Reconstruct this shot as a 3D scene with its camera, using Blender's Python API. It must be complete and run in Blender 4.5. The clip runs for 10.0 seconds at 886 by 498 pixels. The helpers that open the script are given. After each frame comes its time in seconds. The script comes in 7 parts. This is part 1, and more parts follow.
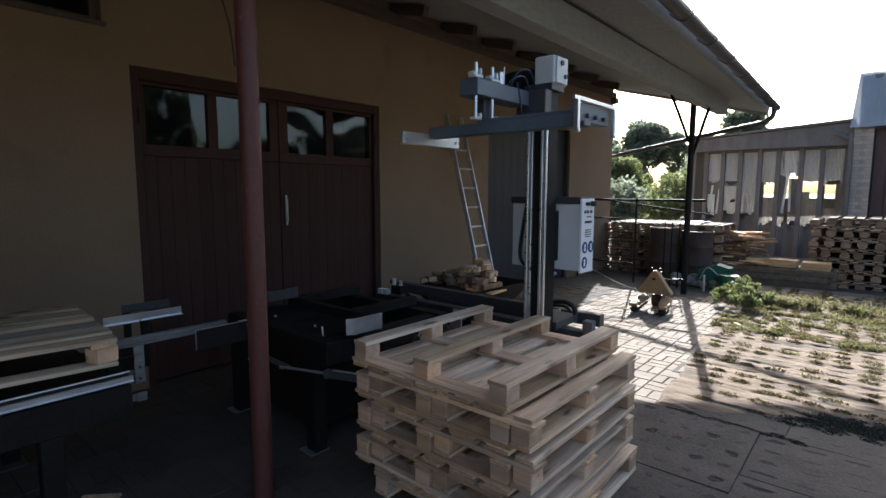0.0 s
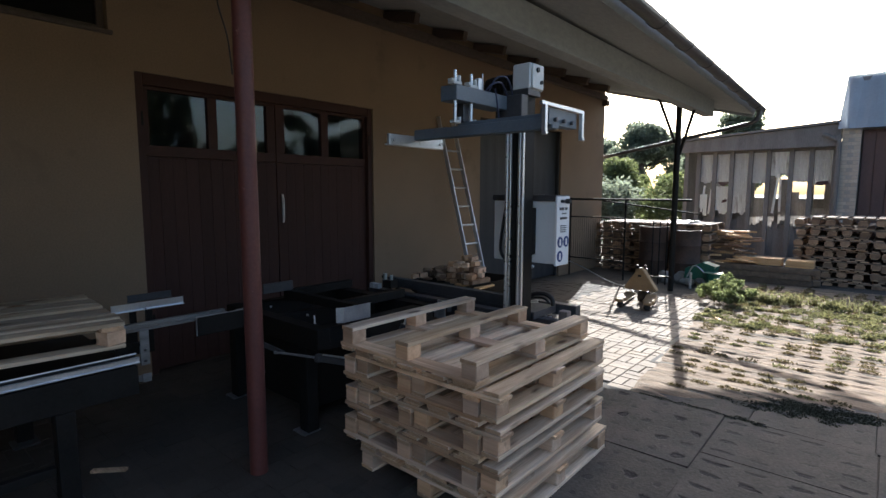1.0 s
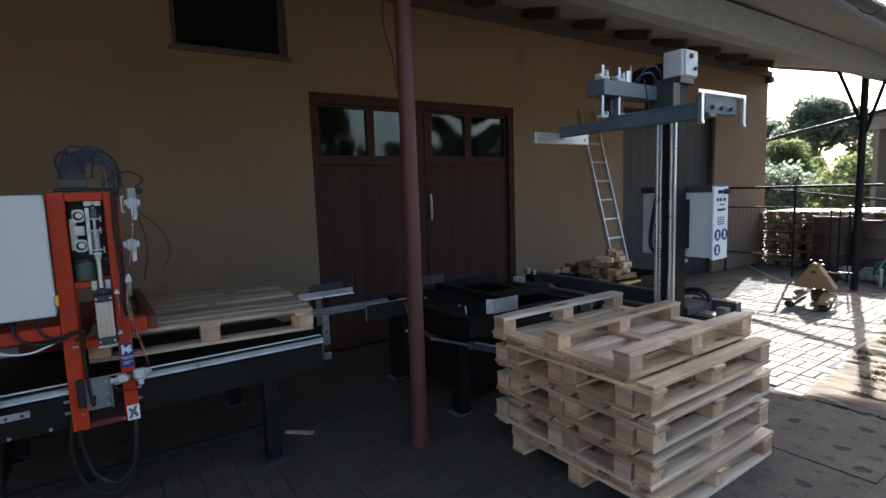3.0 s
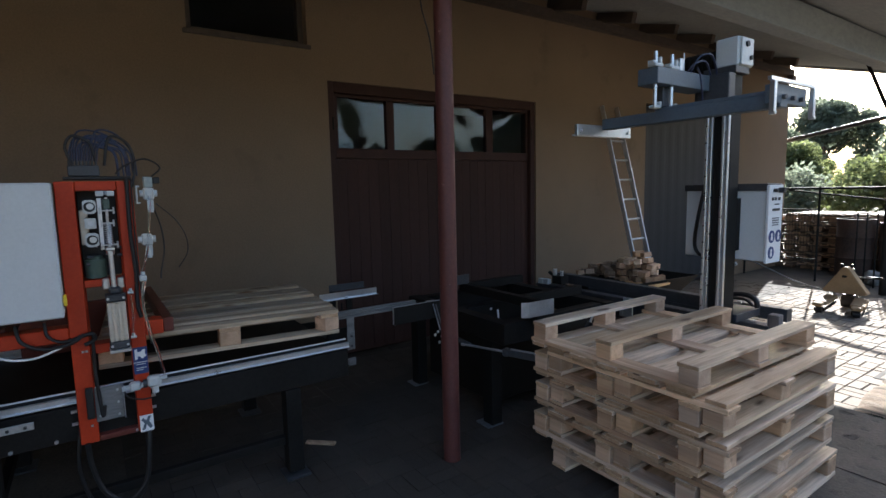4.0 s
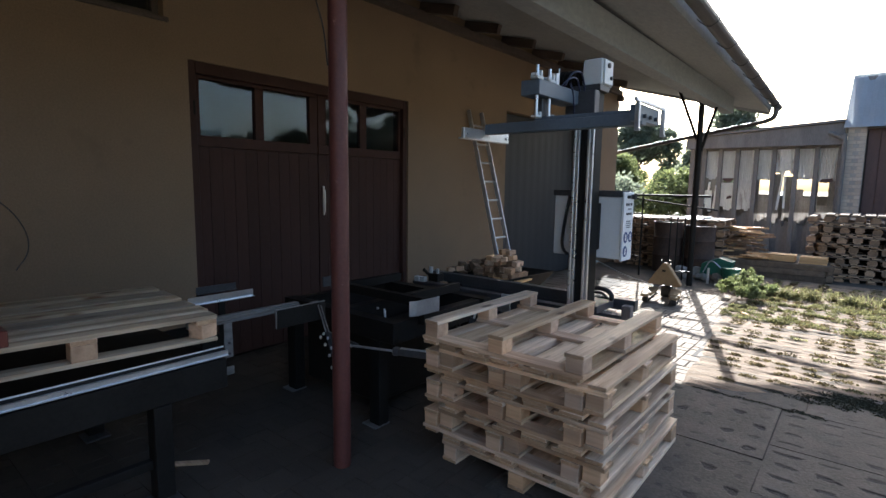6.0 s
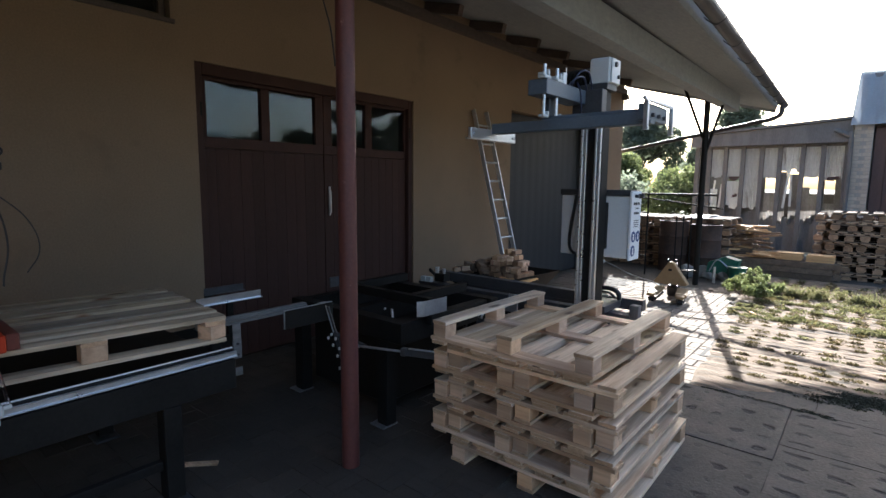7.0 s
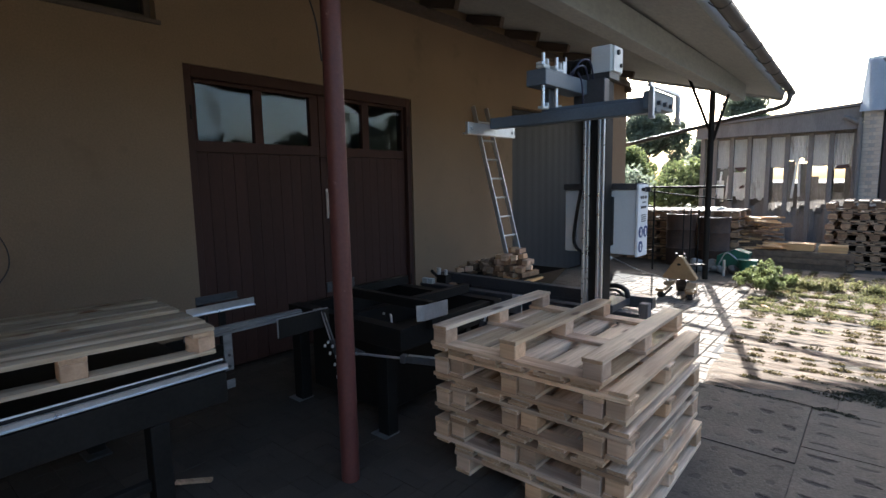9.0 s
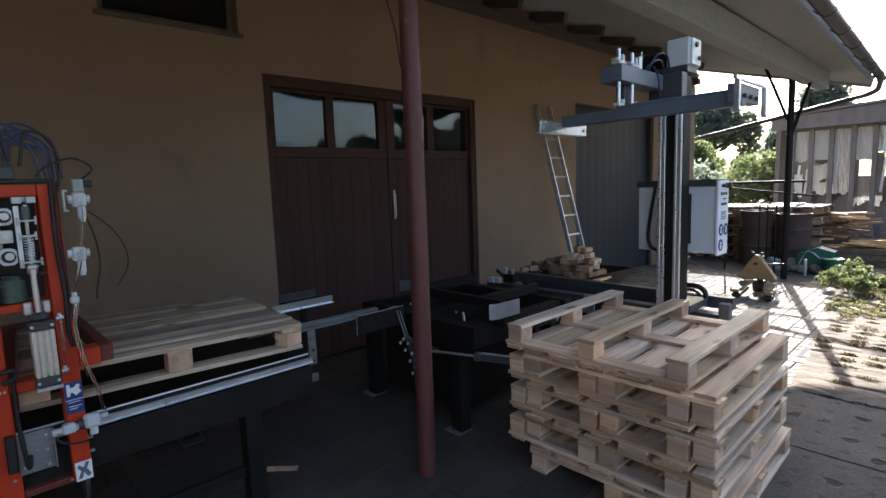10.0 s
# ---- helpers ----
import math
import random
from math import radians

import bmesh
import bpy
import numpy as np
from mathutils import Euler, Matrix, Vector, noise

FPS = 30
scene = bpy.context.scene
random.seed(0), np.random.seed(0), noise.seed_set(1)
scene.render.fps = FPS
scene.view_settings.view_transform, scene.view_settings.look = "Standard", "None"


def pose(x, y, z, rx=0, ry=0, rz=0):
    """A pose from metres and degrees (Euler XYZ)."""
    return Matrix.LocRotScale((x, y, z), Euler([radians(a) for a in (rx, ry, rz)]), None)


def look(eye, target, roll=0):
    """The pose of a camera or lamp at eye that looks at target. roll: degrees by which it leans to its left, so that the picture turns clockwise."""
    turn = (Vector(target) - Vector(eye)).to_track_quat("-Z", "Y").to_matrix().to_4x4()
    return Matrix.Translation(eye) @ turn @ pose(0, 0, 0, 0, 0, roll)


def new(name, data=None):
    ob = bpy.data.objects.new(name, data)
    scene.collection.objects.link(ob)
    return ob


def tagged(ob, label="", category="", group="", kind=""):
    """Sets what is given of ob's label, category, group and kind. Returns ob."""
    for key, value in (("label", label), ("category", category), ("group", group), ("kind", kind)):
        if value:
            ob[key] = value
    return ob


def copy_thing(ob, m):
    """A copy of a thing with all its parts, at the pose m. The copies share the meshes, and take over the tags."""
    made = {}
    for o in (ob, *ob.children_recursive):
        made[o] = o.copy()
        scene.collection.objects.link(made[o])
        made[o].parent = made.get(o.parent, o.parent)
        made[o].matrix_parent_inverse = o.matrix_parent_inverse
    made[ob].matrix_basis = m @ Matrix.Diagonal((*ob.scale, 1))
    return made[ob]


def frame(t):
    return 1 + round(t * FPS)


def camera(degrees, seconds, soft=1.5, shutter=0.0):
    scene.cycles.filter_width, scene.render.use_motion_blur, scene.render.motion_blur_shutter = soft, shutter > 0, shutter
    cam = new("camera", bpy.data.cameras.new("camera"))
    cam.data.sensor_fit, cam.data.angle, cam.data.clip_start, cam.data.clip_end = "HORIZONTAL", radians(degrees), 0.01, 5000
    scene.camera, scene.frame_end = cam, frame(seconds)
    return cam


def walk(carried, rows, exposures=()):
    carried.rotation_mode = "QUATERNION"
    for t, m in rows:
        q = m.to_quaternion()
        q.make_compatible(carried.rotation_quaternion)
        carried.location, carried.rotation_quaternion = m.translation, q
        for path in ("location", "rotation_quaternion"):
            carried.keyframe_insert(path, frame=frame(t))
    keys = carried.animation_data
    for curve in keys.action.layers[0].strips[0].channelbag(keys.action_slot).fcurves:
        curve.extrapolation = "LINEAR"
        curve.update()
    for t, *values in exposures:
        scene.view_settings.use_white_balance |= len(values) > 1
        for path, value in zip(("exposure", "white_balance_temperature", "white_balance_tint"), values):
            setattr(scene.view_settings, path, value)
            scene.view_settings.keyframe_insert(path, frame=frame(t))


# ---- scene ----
import collections

cam = camera(81.3, 10.0)
PATH = [
    (0, (0.002, 0.024, 1.685), (-1.295, 1.53, 1.462), 0.1),
    (0.5, (0.135, 0.013, 1.687), (-1.162, 1.52, 1.469), 0.1),
    (1, (0.254, -0.09, 1.665), (-1.044, 1.415, 1.446), 0.1),
    (1.5, (0.355, -0.136, 1.673), (-0.963, 1.352, 1.452), -0.1),
    (2, (0.382, -0.091, 1.684), (-1.002, 1.335, 1.459), -0.6),
    (2.5, (0.373, -0.122, 1.677), (-1.072, 1.243, 1.454), -0.8),
    (2.8, (0.329, -0.217, 1.689), (-1.235, 1.007, 1.459), -1.4),
    (3, (0.314, -0.273, 1.677), (-1.326, 0.848, 1.451), -2.0),
    (3.2, (0.273, -0.313, 1.661), (-1.402, 0.756, 1.435), -2.0),
    (4.3, (-0.078, -0.317, 1.653), (-1.66, 0.883, 1.417), -0.2),
    (4.5, (-0.095, -0.321, 1.647), (-1.602, 0.972, 1.411), 0.4),
    (5, (-0.161, -0.41, 1.655), (-1.486, 1.069, 1.415), 0.9),
    (5.5, (-0.188, -0.464, 1.666), (-1.451, 1.067, 1.419), 0.7),
    (5.7, (-0.187, -0.467, 1.668), (-1.446, 1.068, 1.422), 0.8),
    (7, (-0.21, -0.48, 1.673), (-1.481, 1.044, 1.425), 0.5),
    (7.5, (-0.237, -0.524, 1.677), (-1.504, 1.002, 1.428), 0.2),
    (8, (-0.258, -0.49, 1.68), (-1.524, 1.037, 1.429), -0.9),
    (8.5, (-0.253, -0.399, 1.677), (-1.52, 1.128, 1.429), -0.9),
    (9, (-0.27, -0.341, 1.663), (-1.558, 1.169, 1.414), -1.1),
    (9.5, (-0.312, -0.387, 1.663), (-1.682, 1.049, 1.416), -1.7),
    (10, (-0.326, -0.451, 1.669), (-1.768, 0.914, 1.425), -2.1),
]
walk(cam, [(t, look(eye, target, roll)) for t, eye, target, roll in PATH],
     exposures=((0, 1.45, 5720, 9), (2, 1.55, 5720, 9), (2.5, 1.55, 5720, 9), (3, 1.95, 5720, 9), (4.5, 1.75, 5720, 9), (5.5, 1.8, 5720, 9), (8, 1.9, 5720, 9), (9, 1.9, 5720, 9), (10, 2.05, 5720, 9)))

# ---- world and sun ----
SUN_EL, SUN_AZ = radians(25.5), math.atan2(-0.311, 0.95)
world = bpy.data.worlds.new("sky")
scene.world = world
world.use_nodes = True
wn = world.node_tree
sky = wn.nodes.new("ShaderNodeTexSky")
sky.sky_type, sky.sun_disc = "NISHITA", False
sky.sun_elevation, sky.sun_rotation = SUN_EL, SUN_AZ
sky.air_density, sky.dust_density = 1.0, 5.0
wn.links.new(sky.outputs[0], wn.nodes["Background"].inputs[0])
wn.nodes["Background"].inputs[1].default_value = 0.115
sun_data = bpy.data.lights.new("sun", "SUN")
sun_data.energy, sun_data.angle, sun_data.color = 5.0, radians(0.45), (1.0, 0.93, 0.82)
sun = new("sun", sun_data)
S_DIR = Vector((math.sin(SUN_AZ) * math.cos(SUN_EL), math.cos(SUN_AZ) * math.cos(SUN_EL), math.sin(SUN_EL)))
sun.matrix_world = look(S_DIR * 60, (0, 0, 0))

# ---- materials ----


def mat(name, a, b, rough=0.7, metal=0.0, scale=4.0, fine=40.0, bump=0.15, stretch=(1, 1, 1), vary=0.0, spots=None, spec=0.5, worldly=False):
    """Two tones mixed by a broad and a fine noise, with relief; spots: (colour, scale, threshold) stains."""
    m = bpy.data.materials.new(name)
    m.use_nodes = True
    nt = m.node_tree
    N, L = nt.nodes, nt.links
    p = N["Principled BSDF"]
    tc = N.new("ShaderNodeTexCoord")
    info = N.new("ShaderNodeObjectInfo")
    mp = N.new("ShaderNodeMapping")
    mp.inputs["Scale"].default_value = stretch
    if worldly:
        geo = N.new("ShaderNodeNewGeometry")
        L.new(geo.outputs["Position"], mp.inputs["Vector"])
    else:
        add = N.new("ShaderNodeVectorMath")
        add.operation = "MULTIPLY_ADD"
        comb = N.new("ShaderNodeCombineXYZ")
        for i in range(3):
            L.new(info.outputs["Random"], comb.inputs[i])
        add.inputs[1].default_value = (7.3, 11.9, 5.1)
        L.new(comb.outputs[0], add.inputs[0])
        L.new(tc.outputs["Object"], add.inputs[2])
        L.new(add.outputs[0], mp.inputs["Vector"])

    def noise_tex(sc, det):
        n = N.new("ShaderNodeTexNoise")
        n.inputs["Scale"].default_value, n.inputs["Detail"].default_value = sc, det
        n.inputs["Roughness"].default_value = 0.62
        L.new(mp.outputs[0], n.inputs["Vector"])
        return n
    n1, n2 = noise_tex(scale, 5), noise_tex(fine, 3)
    mixf = N.new("ShaderNodeMath")
    mixf.operation = "MULTIPLY_ADD"
    mixf.inputs[1].default_value = 0.45
    L.new(n2.outputs[0], mixf.inputs[0])
    half = N.new("ShaderNodeMath")
    half.operation = "MULTIPLY"
    half.inputs[1].default_value = 0.55
    L.new(n1.outputs[0], half.inputs[0])
    L.new(half.outputs[0], mixf.inputs[2])
    rp = N.new("ShaderNodeValToRGB")
    rp.color_ramp.elements[0].position, rp.color_ramp.elements[1].position = 0.36, 0.64
    rp.color_ramp.elements[0].color, rp.color_ramp.elements[1].color = (*a, 1), (*b, 1)
    L.new(mixf.outputs[0], rp.inputs[0])
    col = rp.outputs[0]
    if spots:
        c, sc, th = spots
        n3 = noise_tex(sc, 4)
        r3 = N.new("ShaderNodeValToRGB")
        r3.color_ramp.elements[0].position, r3.color_ramp.elements[1].position = th, min(th + 0.1, 1)
        L.new(n3.outputs[0], r3.inputs[0])
        mx = N.new("ShaderNodeMixRGB")
        mx.inputs[2].default_value = (*c, 1)
        L.new(r3.outputs[0], mx.inputs[0])
        L.new(col, mx.inputs[1])
        col = mx.outputs[0]
    if vary:
        hsv = N.new("ShaderNodeHueSaturation")
        mr = N.new("ShaderNodeMapRange")
        mr.inputs[3].default_value, mr.inputs[4].default_value = 1 - vary, 1 + vary
        L.new(info.outputs["Random"], mr.inputs[0])
        L.new(mr.outputs[0], hsv.inputs["Value"])
        L.new(col, hsv.inputs["Color"])
        col = hsv.outputs[0]
    L.new(col, p.inputs["Base Color"])
    rr = N.new("ShaderNodeMapRange")
    rr.inputs[3].default_value, rr.inputs[4].default_value = max(rough - 0.12, 0.02), min(rough + 0.12, 1)
    L.new(n1.outputs[0], rr.inputs[0])
    L.new(rr.outputs[0], p.inputs["Roughness"])
    p.inputs["Metallic"].default_value = metal
    p.inputs["Specular IOR Level"].default_value = spec
    if bump:
        bp = N.new("ShaderNodeBump")
        bp.inputs["Strength"].default_value, bp.inputs["Distance"].default_value = bump, 0.01
        L.new(mixf.outputs[0], bp.inputs["Height"])
        L.new(bp.outputs[0], p.inputs["Normal"])
    return m


def island_vary(m, lo, hi):
    """Vary the brightness piece by piece inside one joined mesh."""
    nt = m.node_tree
    p = nt.nodes["Principled BSDF"]
    link = p.inputs["Base Color"].links[0]
    src = link.from_socket
    geo = nt.nodes.new("ShaderNodeNewGeometry")
    mr = nt.nodes.new("ShaderNodeMapRange")
    mr.inputs[3].default_value, mr.inputs[4].default_value = lo, hi
    nt.links.new(geo.outputs["Random Per Island"], mr.inputs[0])
    hsv = nt.nodes.new("ShaderNodeHueSaturation")
    nt.links.new(mr.outputs[0], hsv.inputs["Value"])
    nt.links.new(src, hsv.inputs["Color"])
    nt.links.new(hsv.outputs[0], p.inputs["Base Color"])
    return m




def pine(name, pale, dark, along, rough=0.62, lines=0.5):
    """Sawn pine: long fibre streaks along one axis, board by board tone, scattered knots, grey soiling."""
    m = bpy.data.materials.new(name)
    m.use_nodes = True
    N, L = m.node_tree.nodes, m.node_tree.links
    p = N["Principled BSDF"]
    tc, info = N.new("ShaderNodeTexCoord"), N.new("ShaderNodeObjectInfo")
    comb, shift = N.new("ShaderNodeCombineXYZ"), N.new("ShaderNodeVectorMath")
    for i in range(3):
        L.new(info.outputs["Random"], comb.inputs[i])
    shift.operation = "MULTIPLY_ADD"
    shift.inputs[1].default_value = (17.3, 11.9, 23.1)
    L.new(comb.outputs[0], shift.inputs[0])
    L.new(tc.outputs["Object"], shift.inputs[2])

    def mapped(across, lengthways):
        mp = N.new("ShaderNodeMapping")
        mp.inputs["Scale"].default_value = tuple(lengthways if a == along else across for a in "xyz")
        L.new(shift.outputs[0], mp.inputs["Vector"])
        return mp.outputs[0]

    def noise_at(vec, sc, det):
        n = N.new("ShaderNodeTexNoise")
        n.inputs["Scale"].default_value, n.inputs["Detail"].default_value = sc, det
        L.new(vec, n.inputs["Vector"])
        return n.outputs[0]

    def ramp(src, a, b, ca, cb):
        r = N.new("ShaderNodeValToRGB")
        r.color_ramp.elements[0].position, r.color_ramp.elements[1].position = a, b
        r.color_ramp.elements[0].color, r.color_ramp.elements[1].color = (*ca, 1), (*cb, 1)
        L.new(src, r.inputs[0])
        return r.outputs[0]

    def blend(kind, fac, a, b):
        mx = N.new("ShaderNodeMixRGB")
        mx.blend_type = kind
        if isinstance(fac, float):
            mx.inputs[0].default_value = fac
        else:
            L.new(fac, mx.inputs[0])
        L.new(a, mx.inputs[1])
        if isinstance(b, tuple):
            mx.inputs[2].default_value = (*b, 1)
        else:
            L.new(b, mx.inputs[2])
        return mx.outputs[0]
    streak = noise_at(mapped(15, 0.9), 1.0, 6)
    fibre = noise_at(mapped(95, 4), 1.0, 3)
    col = ramp(streak, 0.37, 0.63, dark, pale)
    col = blend("MULTIPLY", lines, col, ramp(fibre, 0.34, 0.6, (0.6, 0.52, 0.44), (1.08, 1.06, 1.04)))
    knot = N.new("ShaderNodeTexVoronoi")
    knot.inputs["Scale"].default_value = 1.0
    L.new(mapped(9, 3.2), knot.inputs["Vector"])
    ring = ramp(knot.outputs["Distance"], 0.13, 0.26, (1, 1, 1), (0, 0, 0))
    pick = ramp(noise_at(mapped(4, 1.6), 1.0, 1), 0.53, 0.56, (0, 0, 0), (1, 1, 1))
    spot = N.new("ShaderNodeMath")
    spot.operation = "MULTIPLY"
    L.new(ring, spot.inputs[0])
    L.new(pick, spot.inputs[1])
    col = blend("MIX", spot.outputs[0], col, (0.13, 0.068, 0.034))
    soil = ramp(noise_at(mapped(3.0, 1.4), 1.0, 4), 0.52, 0.74, (0, 0, 0), (0.55, 0.55, 0.55))
    col = blend("MIX", soil, col, (0.27, 0.2, 0.145))
    hsv = N.new("ShaderNodeHueSaturation")
    for src, sock, lo, hi in ((info.outputs["Random"], "Value", 0.74, 1.26), (info.outputs["Random"], "Saturation", 0.85, 1.12)):
        mr = N.new("ShaderNodeMapRange")
        frac = N.new("ShaderNodeMath")
        frac.operation = "FRACT"
        mul = N.new("ShaderNodeMath")
        mul.operation = "MULTIPLY"
        mul.inputs[1].default_value = 1.0 if sock == "Value" else 37.7
        L.new(src, mul.inputs[0])
        L.new(mul.outputs[0], frac.inputs[0])
        L.new(frac.outputs[0], mr.inputs[0])
        mr.inputs[3].default_value, mr.inputs[4].default_value = lo, hi
        L.new(mr.outputs[0], hsv.inputs[sock])
    L.new(col, hsv.inputs["Color"])
    L.new(hsv.outputs[0], p.inputs["Base Color"])
    p.inputs["Roughness"].default_value = rough
    p.inputs["Specular IOR Level"].default_value = 0.35
    bp = N.new("ShaderNodeBump")
    bp.inputs["Strength"].default_value, bp.inputs["Distance"].default_value = 0.35, 0.004
    L.new(fibre, bp.inputs["Height"])
    L.new(bp.outputs[0], p.inputs["Normal"])
    return m


WOOD_Y = pine("pine_along_y", (0.8, 0.625, 0.44), (0.5, 0.345, 0.21), "y")
WOOD_GREYED = pine("greyed_pine_along_y", (0.55, 0.455, 0.325), (0.27, 0.215, 0.15), "y")
END_GRAIN = mat("sawn_pine_end_grain", (0.34, 0.21, 0.115), (0.52, 0.35, 0.21), 0.85, scale=14, fine=90, bump=0.3, vary=0.25)
WOOD_X = pine("pine_along_x", (0.76, 0.555, 0.37), (0.45, 0.29, 0.175), "x")
WOOD_BLOCK = pine("pine_block", (0.66, 0.45, 0.285), (0.5, 0.32, 0.195), "x", 0.75, 0.22)
OLD_WOOD = mat("weathered_wood", (0.1, 0.068, 0.046), (0.25, 0.17, 0.11), 0.85, scale=6, fine=50, stretch=(2, 0.6, 2), vary=0.35)
OLD_BLOCK = mat("weathered_block", (0.18, 0.105, 0.06), (0.42, 0.26, 0.15), 0.85, scale=10, fine=60, vary=0.45)
SAWN = mat("fresh_sawn_wood", (0.58, 0.33, 0.14), (0.76, 0.47, 0.22), 0.7, scale=8, fine=60, stretch=(0.4, 3, 3), vary=0.15)
PLASTER = mat("ochre_plaster", (0.208, 0.147, 0.093), (0.275, 0.195, 0.124), 0.92, scale=0.7, fine=70, bump=0.35, spots=((0.205, 0.143, 0.09), 1.7, 0.6), worldly=True)
DOOR_PAINT = mat("brown_door_paint", (0.045, 0.0235, 0.0185), (0.061, 0.031, 0.0245), 0.65, scale=3, fine=50, stretch=(2, 2, 0.3), vary=0.1, bump=0.1, spec=0.2)
GREY_DOOR = mat("grey_steel_door", (0.022, 0.025, 0.028), (0.035, 0.038, 0.041), 0.6, scale=1.5, fine=40, stretch=(1, 1, 0.3), bump=0.05)
POST_RED = mat("red_oxide_post_paint", (0.085, 0.027, 0.023), (0.125, 0.04, 0.033), 0.55, scale=5, fine=50, spots=((0.33, 0.2, 0.16), 11, 0.66), bump=0.1)
DARK_STEEL = mat("black_painted_steel", (0.0085, 0.0078, 0.007), (0.016, 0.0148, 0.0132), 0.6, scale=5, fine=60, bump=0.05, spec=0.18)
GREY_STEEL = mat("slate_blue_painted_steel", (0.085, 0.11, 0.135), (0.12, 0.15, 0.18), 0.45, scale=6, fine=60, bump=0.04)
FRAME_STEEL = mat("dark_grey_machine_steel", (0.032, 0.034, 0.037), (0.06, 0.063, 0.068), 0.5, scale=5, fine=50, bump=0.06)
ALU = mat("aluminium_profile", (0.62, 0.64, 0.67), (0.8, 0.82, 0.85), 0.3, 0.9, scale=8, fine=120, stretch=(1, 1, 1), bump=0.03)
# near-white, hardly metallic: holds the sky's glint on the rail lip
GLINT_EDGE = mat("sky_glint_edge", (0.78, 0.8, 0.82), (0.86, 0.87, 0.88), 0.35, 0.2, scale=8, fine=90, bump=0.02)
DULL_STEEL = mat("dull_bare_steel", (0.17, 0.175, 0.18), (0.3, 0.305, 0.31), 0.42, 0.5, scale=9, fine=70, stretch=(2, 0.4, 2), bump=0.05)
ZINC = mat("zinc_plated_steel", (0.5, 0.52, 0.54), (0.68, 0.7, 0.72), 0.38, 0.85, scale=12, fine=80, bump=0.05)
ORANGE = mat("orange_red_machine_paint", (0.39, 0.035, 0.009), (0.49, 0.047, 0.012), 0.45, scale=5, fine=60, bump=0.06, spec=0.3)
ORANGE_DARK = mat("dull_red_brown_paint", (0.1, 0.021, 0.013), (0.14, 0.03, 0.018), 0.5, scale=5, fine=60, bump=0.06)
CAB_GREY = mat("light_grey_cabinet_paint", (0.55, 0.58, 0.58), (0.62, 0.65, 0.65), 0.45, scale=2, fine=80, bump=0.03)
WHITE = mat("white_paint", (0.74, 0.75, 0.75), (0.82, 0.82, 0.81), 0.5, scale=6, fine=80, bump=0.03)
# warm reflection on the aluminium put into its base colour
WARM_ALU = mat("warm_reflection_aluminium", (0.5, 0.45, 0.37), (0.62, 0.57, 0.48), 0.4, 0.35, scale=8, fine=80, bump=0.03)
PLASTIC_W = mat("white_plastic", (0.5, 0.525, 0.515), (0.61, 0.635, 0.625), 0.4, scale=10, fine=80, bump=0.03)
BLACK_RUBBER = mat("black_rubber", (0.006, 0.006, 0.006), (0.014, 0.0135, 0.0135), 0.55, scale=20, fine=90, bump=0.05)
BLUE_TUBE = mat("blue_air_tube", (0.009, 0.014, 0.04), (0.016, 0.024, 0.065), 0.4, scale=10, fine=60, bump=0)
BLUE_SIGN = mat("blue_sign", (0.012, 0.034, 0.14), (0.02, 0.046, 0.175), 0.45, scale=10, fine=60, bump=0)
SIGN_YELLOW = mat("yellow_sign", (0.75, 0.5, 0.02), (0.8, 0.56, 0.03), 0.5, scale=8, fine=60, bump=0)
SIGN_BLACK = mat("black_print", (0.015, 0.015, 0.015), (0.03, 0.03, 0.03), 0.6, bump=0)
YELLOW_STEEL = mat("worn_yellow_paint", (0.235, 0.15, 0.072), (0.32, 0.212, 0.105), 0.75, scale=7, fine=50, spots=((0.2, 0.13, 0.07), 8, 0.64), bump=0.1)
GREEN_PLASTIC = mat("dark_green_plastic", (0.01, 0.1, 0.065), (0.02, 0.14, 0.09), 0.45, scale=6, fine=50, bump=0.05)
SOFFIT = mat("grey_roof_underside", (0.24, 0.26, 0.27), (0.34, 0.36, 0.37), 0.75, scale=1.2, fine=30, stretch=(1, 0.4, 1), bump=0.1)
RAFTER = mat("dark_stained_timber", (0.07, 0.055, 0.045), (0.13, 0.1, 0.08), 0.8, scale=5, fine=50, stretch=(0.4, 3, 3))
ROOF_TOP = mat("brown_roof_sheet", (0.1, 0.055, 0.045), (0.15, 0.08, 0.065), 0.55, scale=2, fine=40)
GUTTER = mat("dark_gutter_sheet", (0.06, 0.055, 0.055), (0.1, 0.095, 0.095), 0.45, scale=4, fine=40, metal=0.3)
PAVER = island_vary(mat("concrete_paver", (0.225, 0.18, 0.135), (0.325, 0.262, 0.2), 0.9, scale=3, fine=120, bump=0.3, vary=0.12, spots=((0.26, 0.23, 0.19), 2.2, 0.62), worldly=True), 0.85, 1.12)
# darker copy of PAVER with the canopy's shade put into its colour
PAVER_SHADE = island_vary(mat("shaded_paver", (0.042, 0.033, 0.025), (0.074, 0.06, 0.046), 0.95, scale=2, fine=110, bump=0.3, spots=((0.04, 0.033, 0.026), 1.5, 0.6), worldly=True), 0.9, 1.1)
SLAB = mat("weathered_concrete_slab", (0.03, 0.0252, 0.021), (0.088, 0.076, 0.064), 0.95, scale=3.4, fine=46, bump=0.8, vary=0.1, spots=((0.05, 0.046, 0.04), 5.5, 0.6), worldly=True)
SOIL = mat("dark_soil", (0.045, 0.038, 0.03), (0.12, 0.1, 0.075), 1.0, scale=3, fine=60, bump=0.6, worldly=True)
HOLE_SOIL = mat("damp_soil", (0.009, 0.008, 0.007), (0.024, 0.021, 0.017), 1.0, scale=14, fine=90, bump=0.9, worldly=True)
